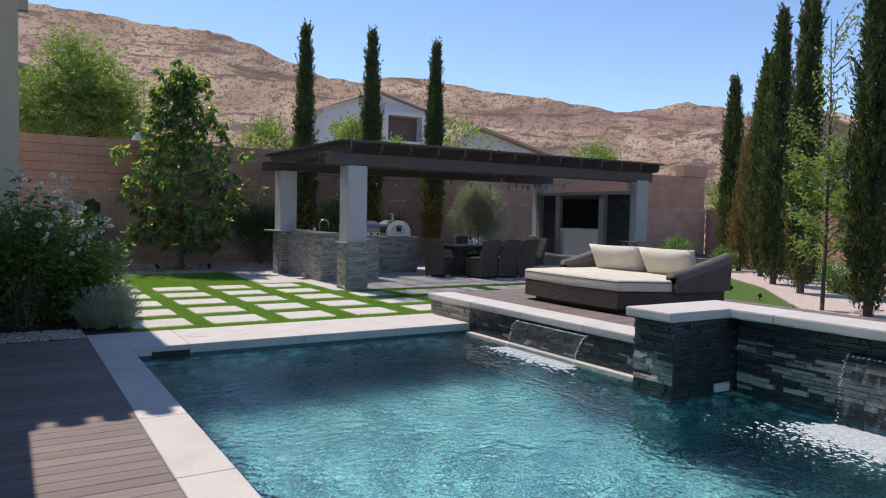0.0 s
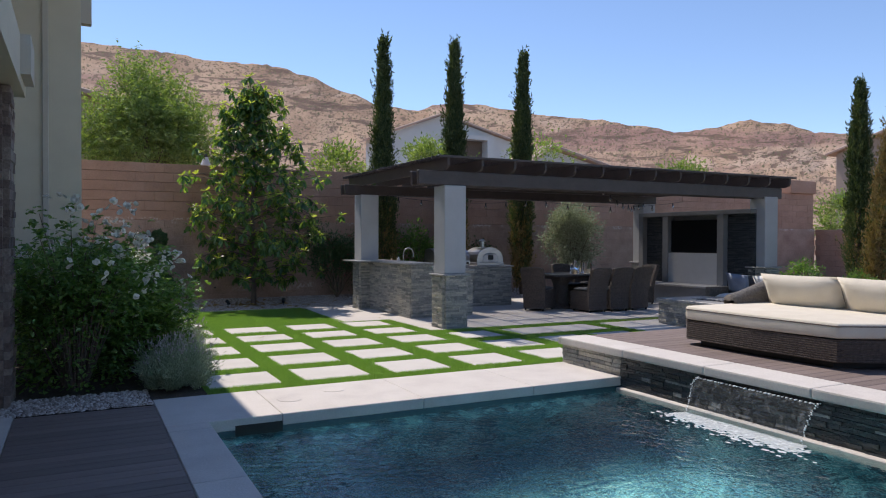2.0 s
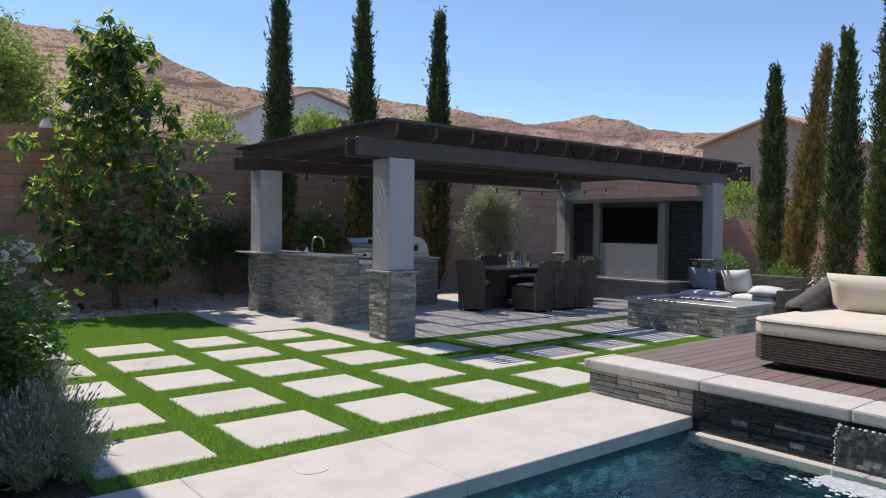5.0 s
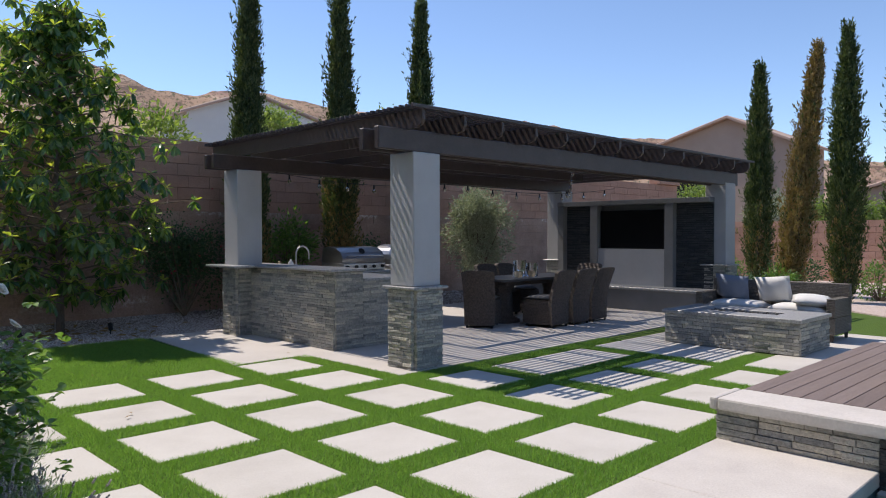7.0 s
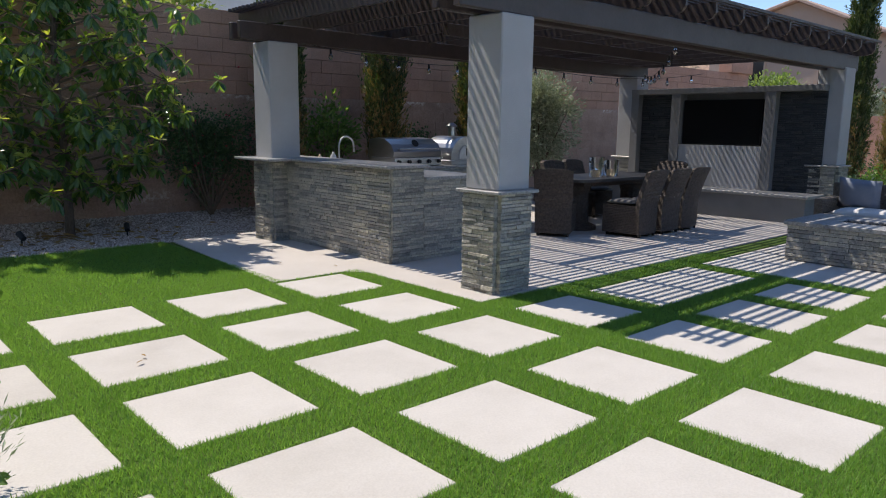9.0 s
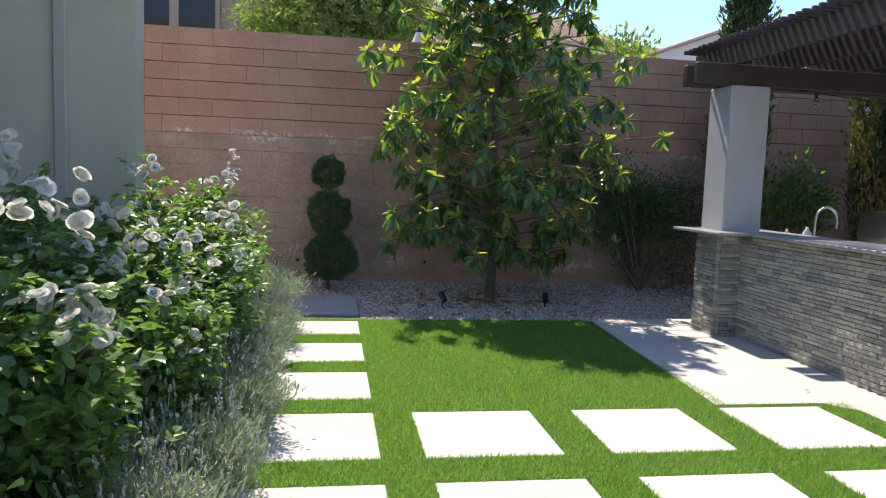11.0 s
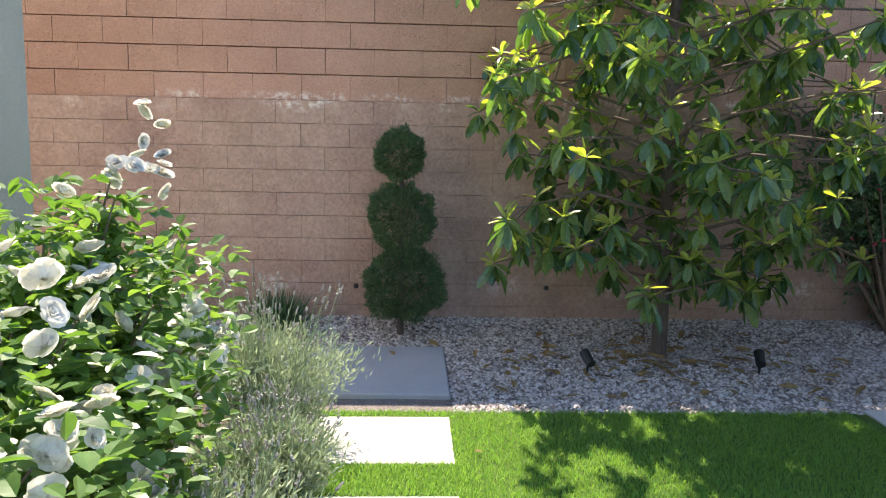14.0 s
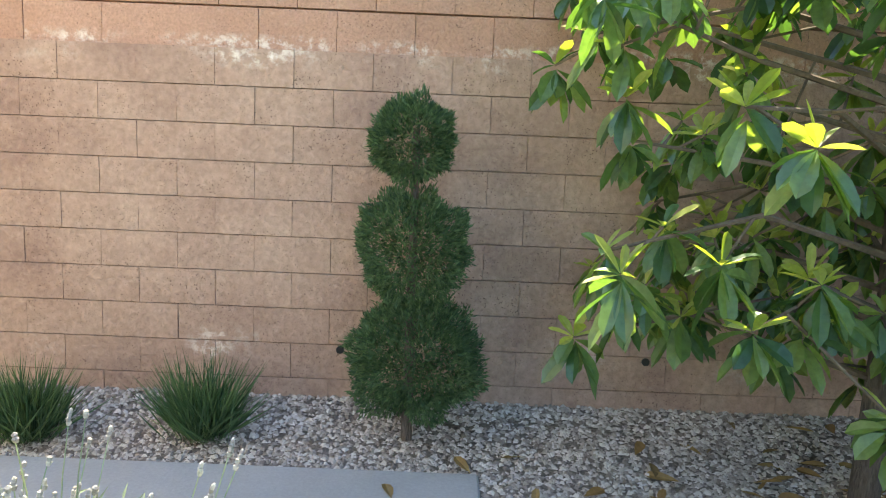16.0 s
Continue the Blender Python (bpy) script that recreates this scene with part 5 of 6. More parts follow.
# ---- water sheets ----
def water_fall(name, at, width, drop, rot, spread=0.15, blobs=520):
    w = thing(name, at, "smooth sheet of water falling from the wall into the pool", "water fall", "sheer falls", rot)
    part("spout", boxed(-width / 2, width / 2, -0.02, 0.10, -0.02, 0.012, bevel=0.003), BLACK, w)
    bm = bmesh.new()
    nx, ny = 40, 9
    g = []
    for i in range(nx + 1):
        col = []
        for j in range(ny + 1):
            s = j / ny
            u = i / nx - 0.5
            x = u * width * (1 - 0.05 * s)
            y = -0.02 - 0.20 * s ** 0.6 + 0.006 * noise.noise(Vector((u * 30, s * 3, 1)))
            col.append(bm.verts.new((x, y, 0.005 - drop * s ** 1.5)))
        g.append(col)
    for i in range(nx):
        for j in range(ny):
            bm.faces.new((g[i][j], g[i + 1][j], g[i + 1][j + 1], g[i][j + 1]))
    sh = part("water_sheet", bm, SHEET, w, smooth=True)
    sh.visible_shadow = False
    rr = random.Random(int(at[1] * 10))
    blob = bmesh.new()
    bmesh.ops.create_icosphere(blob, subdivisions=1, radius=1.0)
    unit = [v.co.copy() for v in blob.verts]
    tris = [[v.index for v in f.verts] for f in blob.faces]
    blob.free()
    verts, faces = [], []
    for _ in range(blobs):
        far_ = abs(rr.gauss(0, spread))
        r = rr.uniform(0.005, 0.018) * (1.25 - min(far_, 0.9))
        o = Vector((rr.uniform(-0.5, 0.5) * width * 0.98 + rr.gauss(0, 0.4) * far_, -0.20 - far_, -drop + 0.001))
        k = len(verts)
        verts.extend([(o.x + v.x * r * 1.9, o.y + v.y * r * 1.5, o.z + v.z * r * 0.25) for v in unit])
        faces.extend([[k + a for a in f] for f in tris])
    tagged(raw("foam", verts, faces, FROTH, w, "white foam where the water lands"), kind="stuff")
    bm = bmesh.new()
    for i in range(int(width / 0.042)):
        bmesh.ops.create_icosphere(bm, subdivisions=2, radius=rr.uniform(0.006, 0.011), matrix=Matrix.LocRotScale((-width / 2 + 0.042 * i + rr.uniform(-0.008, 0.008), -0.045, -0.004), None, (1.2, 2.2, 0.7)))
    for sg in (-1, 1):
        for s in range(26):
            u = s / 26
            bmesh.ops.create_icosphere(bm, subdivisions=1, radius=rr.uniform(0.004, 0.010), matrix=Matrix.Translation((sg * width / 2 * (1 - 0.05 * u) + rr.gauss(0, 0.006), -0.02 - 0.20 * u ** 0.6 + rr.gauss(0, 0.006), 0.005 - drop * u ** 1.5)))
    tagged(part("spray", bm, FOAM, w, "beads of spray at the lip"), kind="stuff")


water_fall("water_fall", (5.51, 6.44, 0.19), 1.26, 0.32, -90, 0.13, 1500)
water_fall("water_fall", (5.90, 2.55, 0.42), 1.26, 0.55, -90, 0.34, 4600)


# ---- foliage helpers ----
def frames_for(d, rng):
    """Unit axis d and two unit vectors across it, for many leaves at once."""
    d = d / np.maximum(np.linalg.norm(d, axis=1, keepdims=True), 1e-6)
    r = rng.normal(size=d.shape)
    s = np.cross(d, r)
    s /= np.maximum(np.linalg.norm(s, axis=1, keepdims=True), 1e-6)
    return d, s, np.cross(s, d)


def mesh_from(name, verts, faces, mat, parent, label=""):
    me = bpy.data.meshes.new(name)
    me.from_pydata(verts.reshape(-1, 3).tolist(), [], faces)
    me.materials.append(mat)
    ob = new(name, me)
    ob.parent = parent
    if label:
        ob["label"] = label
    return ob


def kites(name, c, d, length, width, mat, parent, rng, up=None, label=""):
    """Small leaves: a kite each, folded a little along the rib."""
    n = len(c)
    d, s, u = frames_for(d, rng)
    if up is not None:
        s = np.cross(d, up)
        s /= np.maximum(np.linalg.norm(s, axis=1, keepdims=True), 1e-6)
        u = np.cross(s, d)
    L = np.broadcast_to(np.asarray(length, float), (n,))[:, None]
    W = np.broadcast_to(np.asarray(width, float), (n,))[:, None]
    v = np.stack([c, c + d * L * 0.45 + s * W * 0.5 + u * W * 0.2, c + d * L, c + d * L * 0.45 - s * W * 0.5 + u * W * 0.2], axis=1)
    b = 4 * np.arange(n)[:, None]
    f = np.concatenate([b + np.array([0, 1, 2]), b + np.array([0, 2, 3])]).tolist()
    return mesh_from(name, v, f, mat, parent, label)


def big_leaves(name, c, d, length, width, mat, parent, rng, droop=0.25, label="", wide=(0.74, 1.0)):
    """Broad glossy leaves with a rib, curved towards the tip."""
    n = len(c)
    d = d / np.maximum(np.linalg.norm(d, axis=1, keepdims=True), 1e-6)
    up = np.tile(np.array([[0.0, 0.0, 1.0]]), (n, 1)) + rng.normal(size=(n, 3)) * 0.35
    s = np.cross(d, up)
    s /= np.maximum(np.linalg.norm(s, axis=1, keepdims=True), 1e-6)
    u = np.cross(s, d)
    L, W = length[:, None], width[:, None]
    dn = np.array([[0, 0, -1.0]]) * droop * L

    def at(a, side, lift, fall):
        return c + d * L * a + s * W * 0.5 * side + u * W * lift + dn * fall
    mid = (wide[0] + wide[1]) / 2
    v = np.stack([c, at(0.30, wide[0] * 0.78, 0.13, 0.08), at(0.30, 0, 0, 0.08), at(0.30, -wide[0] * 0.78, 0.13, 0.08),
                  at(0.58, mid, 0.17, 0.28), at(0.58, 0, 0, 0.26), at(0.58, -mid, 0.17, 0.28),
                  at(0.84, wide[1] * 0.74, 0.12, 0.64), at(0.84, 0, 0, 0.60), at(0.84, -wide[1] * 0.74, 0.12, 0.64), at(1.0, 0, 0.02, 1.0)], axis=1)
    b = 11 * np.arange(n)[:, None]
    f = []
    for q in ((0, 1, 2), (0, 2, 3), (7, 10, 8), (8, 10, 9)):
        f += (b + np.array(q)).tolist()
    for q in ((1, 4, 5, 2), (2, 5, 6, 3), (4, 7, 8, 5), (5, 8, 9, 6)):
        f += (b + np.array(q)).tolist()
    return mesh_from(name, v, f, mat, parent, label)


def sphere_dirs(n, rng):
    v = rng.normal(size=(n, 3))
    return v / np.linalg.norm(v, axis=1, keepdims=True)


def branch_mesh(name, segs, mat, parent, sides=6):
    bm = bmesh.new()
    for a, b, r0, r1 in segs:
        tube(bm, a, b, r0, r1, sides)
    return part(name, bm, mat, parent)


# ---- cypresses ----
def cypress(at, h, r, seed, group, dry=0.0, lean=0.0, turn=0.0, label="tall narrow dark green Italian cypress", low_dry=0.0):
    rng = np.random.default_rng(seed)
    t = thing("cypress_tree", at, label, "tree", group, rz=turn if lean else seed * 37 % 360)
    part("trunk", tube(bmesh.new(), (0, 0, -0.05), (lean * 0.6, 0, h * 0.6), 0.075, 0.02, 8), BARK, t)
    ns, per = 1150, 27

    def radius(s):
        base_ = np.minimum(1.0, 0.6 + s * 2.5) * np.clip((1.0 - s) / 0.72, 0, 1) ** 0.8
        return r * np.minimum(base_, 1.0)
    # upright sprays, each a small feather of scale leaves
    ss = rng.random(ns) ** 0.9
    sa = rng.random(ns) * 2 * np.pi
    lump = np.array([0.80 + 0.5 * noise.noise(Vector((math.cos(x) * 1.6 + seed, math.sin(x) * 1.6, y * h * 0.55))) for x, y in zip(sa, ss)])
    rad = radius(ss) * lump * (0.22 + 0.66 * rng.random(ns) ** 0.6)
    org = np.stack([rad * np.cos(sa) + lean * ss, rad * np.sin(sa), 0.05 + ss * (h - 0.45)], axis=1)
    sdir = np.stack([np.cos(sa) * 0.26, np.sin(sa) * 0.26, np.full(ns, 1.0)], axis=1) * 1.0 + rng.normal(size=(ns, 3)) * 0.10
    slen = rng.uniform(0.22, 0.62, ns) * (0.65 + 0.35 * np.clip((1 - ss) * 3, 0, 1))
    k = np.repeat(np.arange(ns), per)
    n = ns * per
    u = rng.random(n)
    s = ss[k]
    c = org[k] + sdir[k] * (slen[k] * u)[:, None] + rng.normal(size=(n, 3)) * (0.050 * (1.15 - u) * np.clip((1.06 - s) * 2.2, 0.25, 1))[:, None]
    d = sdir[k] + rng.normal(size=(n, 3)) * 0.42
    L = rng.uniform(0.06, 0.12, n)
    W = rng.uniform(0.020, 0.034, n)
    chance = dry + low_dry * np.clip((0.45 - s) / 0.3, 0, 1)
    brown = (rng.random(ns)[k] * 0.75 + rng.random(n) * 0.25) < chance
    kites("crown", c[~brown], d[~brown], L[~brown], W[~brown], L_CYP, t, rng)
    if brown.any():
        kites("dry_foliage", c[brown], d[brown], L[brown], W[brown], L_CYPB, t, rng, label="browned dry foliage")
    return t


G1, G2 = "cypresses by the back wall", "row of cypresses along the side wall"
cypress((7.02, 18.75, 0.08), 6.60, 0.34, 1, G1, low_dry=0.35)
cypress((8.93, 18.55, 0.08), 6.70, 0.35, 2, G1, low_dry=0.6)
cypress((10.92, 18.35, 0.08), 6.62, 0.34, 3, G1, low_dry=0.55)
cypress((19.74, 14.63, 0), 6.15, 0.38, 4, G2, low_dry=0.3)
cypress((18.47, 13.35, 0), 6.2, 0.40, 5, G2, dry=0.8, lean=0.6, turn=-48, label="tall narrow cypress turned brown and dry")
cypress((17.3, 11.82, 0), 6.1, 0.42, 6, G2, low_dry=0.3)
cypress((15.5, 10.25, 0), 6.6, 0.40, 7, G2, dry=0.12)
cypress((14.1, 8.7, 0), 6.8, 0.36, 8, G2, low_dry=0.3)
cypress((11.75, 6.10, 0), 7.2, 0.38, 10, G2, low_dry=0.2)
cypress((10.6, 4.9, 0), 7.0, 0.38, 11, G2, low_dry=0.3)


# ---- magnolia ----
def magnolia():
    rng = np.random.default_rng(12)
    rr = random.Random(12)
    t = thing("magnolia_tree", (3.76, 18.56, 0.0), "young southern magnolia with large glossy leaves in the gravel bed", "tree")
    segs = [((0, 0, -0.05), (0.01, 0.0, 0.9), 0.062, 0.050), ((0.01, 0, 0.9), (-0.03, 0.02, 2.2), 0.050, 0.038), ((-0.03, 0.02, 2.2), (0.03, 0, 3.6), 0.038, 0.024), ((0.03, 0, 3.6), (0.0, 0, 5.0), 0.024, 0.008)]
    tips = []

    def reach(z):
        return smooth_curve([(0.5, 0.9), (1.1, 1.65), (1.9, 1.95), (2.6, 1.68), (3.3, 1.32), (4.2, 0.82), (5.25, 0.12)], z)
    N = 98
    for i in range(N):
        z0 = 0.62 + 4.40 * (i / N) ** 0.98
        a = i * 2.399 + rr.uniform(-0.3, 0.3)
        ln = reach(z0) * rr.uniform(0.60, 1.10)
        dirv = Vector((math.cos(a), math.sin(a) * (0.48 if math.sin(a) > 0 else 0.62), 0))
        p0 = Vector((0, 0, z0 - 0.10))
        mid = p0 + dirv * ln * 0.5 + Vector((0, 0, 0.12 * ln))
        end = p0 + dirv * ln + Vector((0, 0, rr.uniform(-0.10, 0.32) * ln))
        segs.append((p0, mid, 0.017, 0.011))
        segs.append((mid, end, 0.011, 0.006))
        tips.append((end, dirv))
        for _ in range(rr.choice((4, 4, 5, 6))):
            s = rr.uniform(0.22, 0.98)
            q = (p0.lerp(mid, s * 2) if s < 0.5 else mid.lerp(end, s * 2 - 1))
            off = Vector((rr.gauss(0, 1), rr.gauss(0, 0.8), rr.gauss(0.0, 0.75))) * 0.20
            segs.append((q, q + off, 0.007, 0.005))
            tips.append((q + off, (dirv + off * 3)))
    branch_mesh("trunk", segs[:4], BARK, t, 10)
    tagged(branch_mesh("branchwork", segs[4:], TWIG, t, 5), kind="stuff")
    old, fresh = [], []
    for end, dirv in tips:
        axis = (dirv.normalized() * 0.35 + Vector((0, 0, 0.95))).normalized()
        q = axis.to_track_quat("Z", "Y").to_matrix()
        for i in range(rr.randint(7, 10)):
            a = i * 2.4 + rr.uniform(-0.3, 0.3)
            v = q @ Vector((math.cos(a), math.sin(a), 0)) + Vector((0, 0, rr.uniform(-1.6, -0.3)))
            old.append((end - axis * rr.uniform(0.0, 0.06), v, rr.uniform(0.12, 0.20), rr.uniform(0.058, 0.088)))
        for i in range(rr.randint(4, 7)):
            a = i * 2.4 + 1.0
            v = q @ Vector((math.cos(a), math.sin(a), rr.uniform(0.1, 1.2)))
            (fresh if rr.random() < 0.85 else old).append((end, v, rr.uniform(0.09, 0.16), rr.uniform(0.034, 0.055)))
    for name, rows_, mat, drop, lab in (("crown", old, L_MAG, 0.22, ""), ("new_growth", fresh, L_MAGY, 0.05, "fresh yellow-green leaves")):
        big_leaves(name, np.array([tuple(x[0]) for x in rows_]), np.array([tuple(x[1]) for x in rows_]), np.array([x[2] for x in rows_]), np.array([x[3] for x in rows_]), mat, t, rng, droop=drop, label=lab)


magnolia()


# ---- roses and lavender ----
def bloom_mesh(seed):
    """A loose double rose: cupped petals, closed in the middle and open outside."""
    rng = np.random.default_rng(seed)
    n = 46
    i = np.arange(n)
    a = i * 2.4 + rng.uniform(-0.4, 0.4, n)
    t = i / (n - 1)
    out = 0.003 + 0.018 * t
    L = (0.015 + 0.013 * t) * rng.uniform(0.8, 1.15, n)
    tilt = 0.08 + 1.05 * t ** 1.25 + rng.normal(0, 0.12, n)
    rad = np.stack([np.cos(a), np.sin(a), np.zeros(n)], axis=1)
    s = np.stack([-np.sin(a), np.cos(a), np.zeros(n)], axis=1)
    up = np.array([[0, 0, 1.0]])
    c = rad * out[:, None] * 0.4
    d1 = rad * np.sin(tilt * 0.6)[:, None] + up * np.cos(tilt * 0.6)[:, None]
    d2 = rad * np.sin(tilt * 1.35)[:, None] + up * np.cos(tilt * 1.35)[:, None]
    Lc = L[:, None]
    W = Lc * 1.7
    m = c + d1 * Lc * 0.6 + rad * out[:, None] * 0.6
    e = m + d2 * Lc * 0.42
    v = np.stack([c, m + s * W * 0.5 - rad * 0.002, e + s * W * 0.40, e + d2 * Lc * 0.10 + rad * 0.002, e - s * W * 0.40, m - s * W * 0.5 - rad * 0.002], axis=1)
    me = bpy.data.meshes.new("bloom")
    b = 6 * i[:, None]
    me.from_pydata(v.reshape(-1, 3).tolist(), [], (b + np.array([0, 1, 5])).tolist() + (b + np.array([1, 2, 4, 5])).tolist() + (b + np.array([2, 3, 4])).tolist())
    me.materials.append(PETAL)
    return me


BLOOMS = [bloom_mesh(i) for i in range(4)]


def rose_bush(at, r, h, seed, blooms):
    rng = np.random.default_rng(seed)
    rr = random.Random(seed)
    t = thing("rose_bush", at, "white flowering rose bush with dense green leaves beside the path", "bush", "roses along the house")
    segs, ends = [], []
    for i in range(40):
        a = rr.uniform(0, 6.28)
        rad = r * rr.uniform(0.35, 1.0)
        top = h * rr.uniform(0.55, 1.0) * (1.05 - 0.35 * rad / r)
        p = Vector((math.cos(a) * 0.08, math.sin(a) * 0.08, -0.05))
        m = Vector((math.cos(a) * rad * 0.45, math.sin(a) * rad * 0.45, top * 0.62))
        e = Vector((math.cos(a) * rad, math.sin(a) * rad, top))
        segs += [(p, m, 0.010, 0.007), (m, e, 0.007, 0.003)]
        ends.append((m, e))
    tagged(branch_mesh("canework", segs, TWIG, t, 5), kind="stuff")
    C, D = [], []
    for m, e in ends:
        for _ in range(42):
            s = rr.random()
            q = m.lerp(e, s) + Vector((rr.gauss(0, 0.09), rr.gauss(0, 0.09), rr.gauss(0, 0.09)))
            ax = Vector((rr.gauss(0, 1), rr.gauss(0, 1), rr.gauss(0.15, 0.5))).normalized()
            side = ax.cross(Vector((0, 0, 1))).normalized()
            for k, sg in ((0.0, 0), (0.35, 1), (0.35, -1), (0.7, 1), (0.7, -1)):
                C.append(tuple(q - ax * 0.06 * k))
                D.append(tuple(ax + side * sg * 0.9 + Vector((0, 0, rr.gauss(-0.1, 0.25)))))
    # leafy skirt that fills the lower bush
    for _ in range(3400):
        a, z = rr.uniform(0, 6.28), rr.uniform(0.02, 0.72) * h
        rad = r * rr.uniform(0.45, 0.95) * (0.72 + 0.4 * math.sin(z / h * 2.6))
        C.append((math.cos(a) * rad, math.sin(a) * rad, z))
        D.append((math.cos(a) + rr.gauss(0, 0.5), math.sin(a) + rr.gauss(0, 0.5), rr.gauss(0, 0.5)))
    n = len(C)
    big_leaves("leaves", np.array(C), np.array(D), rng.uniform(0.036, 0.068, n), rng.uniform(0.026, 0.046, n), L_ROSE, t, rng, droop=0.12, wide=(1.0, 0.78))
    k = 0
    while k < blooms:
        m, e = rr.choice(ends)
        if rr.random() < 0.6:
            a, z = rr.uniform(-2.0, 0.7), rr.uniform(0.45, 0.95) * h
            reach_ = r * (1.0 - 0.48 * (z / h) ** 2)
            e = Vector((math.cos(a) * reach_, math.sin(a) * reach_, z))
        for _ in range(rr.randint(2, 5)):
            q = e + Vector((rr.gauss(0, 0.05), rr.gauss(0, 0.05), rr.gauss(0.03, 0.035)))
            o = bpy.data.objects.new("bloom", rr.choice(BLOOMS))
            scene.collection.objects.link(o)
            o.parent = t
            o.matrix_basis = Matrix.LocRotScale(q, Euler((rr.gauss(0, 0.7), rr.gauss(0, 0.7), rr.uniform(0, 6))), [rr.uniform(0.55, 0.88)] * 3)
            k += 1


for i, (x, y, r, h, nb) in enumerate(((0.16, 10.25, 0.86, 2.0, 150), (0.78, 10.9, 0.64, 1.42, 95), (0.15, 11.7, 0.78, 1.60, 95), (0.58, 12.5, 0.58, 1.38, 80), (0.10, 13.4, 0.74, 1.62, 90), (0.74, 13.7, 0.55, 1.20, 90), (0.74, 14.7, 0.66, 1.42, 120), (0.72, 15.5, 0.60, 1.62, 120))):
    rose_bush((x, y, 0.0), r, h, 200 + i, nb)


def lavender(at, r, h, seed):
    rng = np.random.default_rng(seed)
    t = thing("lavender", at, "grey-green lavender clump with pale seed spikes at the path edge", "plant", "lavender edging")
    tufts = 22
    ca, cr = rng.uniform(0, 6.28, tufts), r * 0.85 * rng.uniform(0, 1, tufts) ** 0.6
    cen = np.stack([cr * np.cos(ca), cr * np.sin(ca), np.zeros(tufts)], axis=1)
    n = 9500
    k = rng.integers(0, tufts, n)
    lean = cen[k] / r * 0.42 + rng.normal(size=(n, 3)) * np.array([[0.22, 0.22, 0.0]])
    hh = rng.uniform(0.04, 0.74, n) * h * (1 - 0.40 * cr[k] / r)
    c = cen[k] + lean * hh[:, None] + np.stack([rng.normal(0, 0.025, n), rng.normal(0, 0.025, n), hh], axis=1)
    d = lean * 0.8 + rng.normal(size=(n, 3)) * 0.45 + np.array([[0, 0, 0.75]])
    kites("leaves", c, d, rng.uniform(0.030, 0.065, n), rng.uniform(0.006, 0.012, n), L_LAV, t, rng)
    stems, heads = bmesh.new(), bmesh.new()
    for _ in range(120):
        q = int(rng.integers(0, tufts))
        a = Vector(cen[q]) + Vector((0, 0, h * 0.35 * (1 - 0.4 * cr[q] / r)))
        out = Vector((cen[q][0] / r * 0.5 + float(rng.normal(0, 0.20)), cen[q][1] / r * 0.5 + float(rng.normal(0, 0.20)), 1.0)).normalized()
        ln = h * float(rng.uniform(0.35, 0.72))
        bend = Vector((float(rng.normal(0, 0.22)), float(rng.normal(0, 0.22)), 0))
        m = a + out * ln * 0.55
        e = m + (out + bend * 0.5).normalized() * ln * 0.25
        g = e + (out - bend * 0.3).normalized() * ln * 0.2
        tube(stems, a, m, 0.0026, 0.0022, 3)
        tube(stems, m, e, 0.0021, 0.0019, 3)
        tube(stems, e, g, 0.0019, 0.0016, 3)
        up_ = (g - e).normalized()
        for step in range(int(rng.integers(2, 5))):
            o = g + up_ * (0.010 * step) + Vector(rng.normal(0, 0.0018, 3))
            tube(heads, o, o + up_ * 0.009, 0.0045, 0.0075 - 0.001 * step, 5)
            tube(heads, o + up_ * 0.009, o + up_ * 0.013, 0.0072 - 0.001 * step, 0.002, 5)
    tagged(part("stemwork", stems, L_LAV, t), kind="stuff")
    tagged(part("seed_spike", heads, L_LAVF, t, "dry lavender seed heads"), kind="stuff")


for i, (x, y, r, h) in enumerate(((1.10, 9.75, 0.32, 0.50), (1.12, 10.35, 0.32, 0.48), (1.14, 11.0, 0.31, 0.48), (1.25, 11.75, 0.36, 0.56), (1.20, 12.5, 0.34, 0.52), (1.18, 13.25, 0.33, 0.5), (1.16, 14.0, 0.34, 0.55), (1.14, 14.75, 0.36, 0.55), (1.18, 15.5, 0.33, 0.55), (1.26, 16.3, 0.22, 0.46), (1.16, 16.95, 0.22, 0.86))):
    lavender((x, y, 0.0), r, h, 300 + i)


# ---- topiary, wall shrubs, tufts ----
def topiary():
    rng = np.random.default_rng(40)
    t = thing("topiary", (1.79, 19.02, 0.09), "dark green clipped three-ball topiary in the gravel", "shrub")
    part("trunk", tube(bmesh.new(), (0, 0, -0.05), (0.0, 0, 1.45), 0.028, 0.016, 8), BARK, t)
    for cx, cz, r, sz, n in ((0.03, 0.36, 0.33, 0.92, 17000), (0.0, 0.90, 0.265, 1.05, 12000), (-0.02, 1.40, 0.205, 0.95, 8500)):
        d = sphere_dirs(n, rng)
        lump = np.array([0.93 + 0.34 * noise.noise(Vector(v * 2.2 + 5 * cz)) + 0.14 * noise.noise(Vector(v * 6 + cz)) for v in d])
        c = d * (r * lump * rng.uniform(0.6, 1.0, n) ** 0.4)[:, None] * np.array([[1, 0.9, sz]]) + np.array([[cx, 0, cz]])
        kites("clipped_ball", c, d + rng.normal(size=(n, 3)) * 0.5 + np.array([[0, 0, 0.25]]), rng.uniform(0.022, 0.042, n), rng.uniform(0.006, 0.011, n), L_TOPI, t, rng)


topiary()


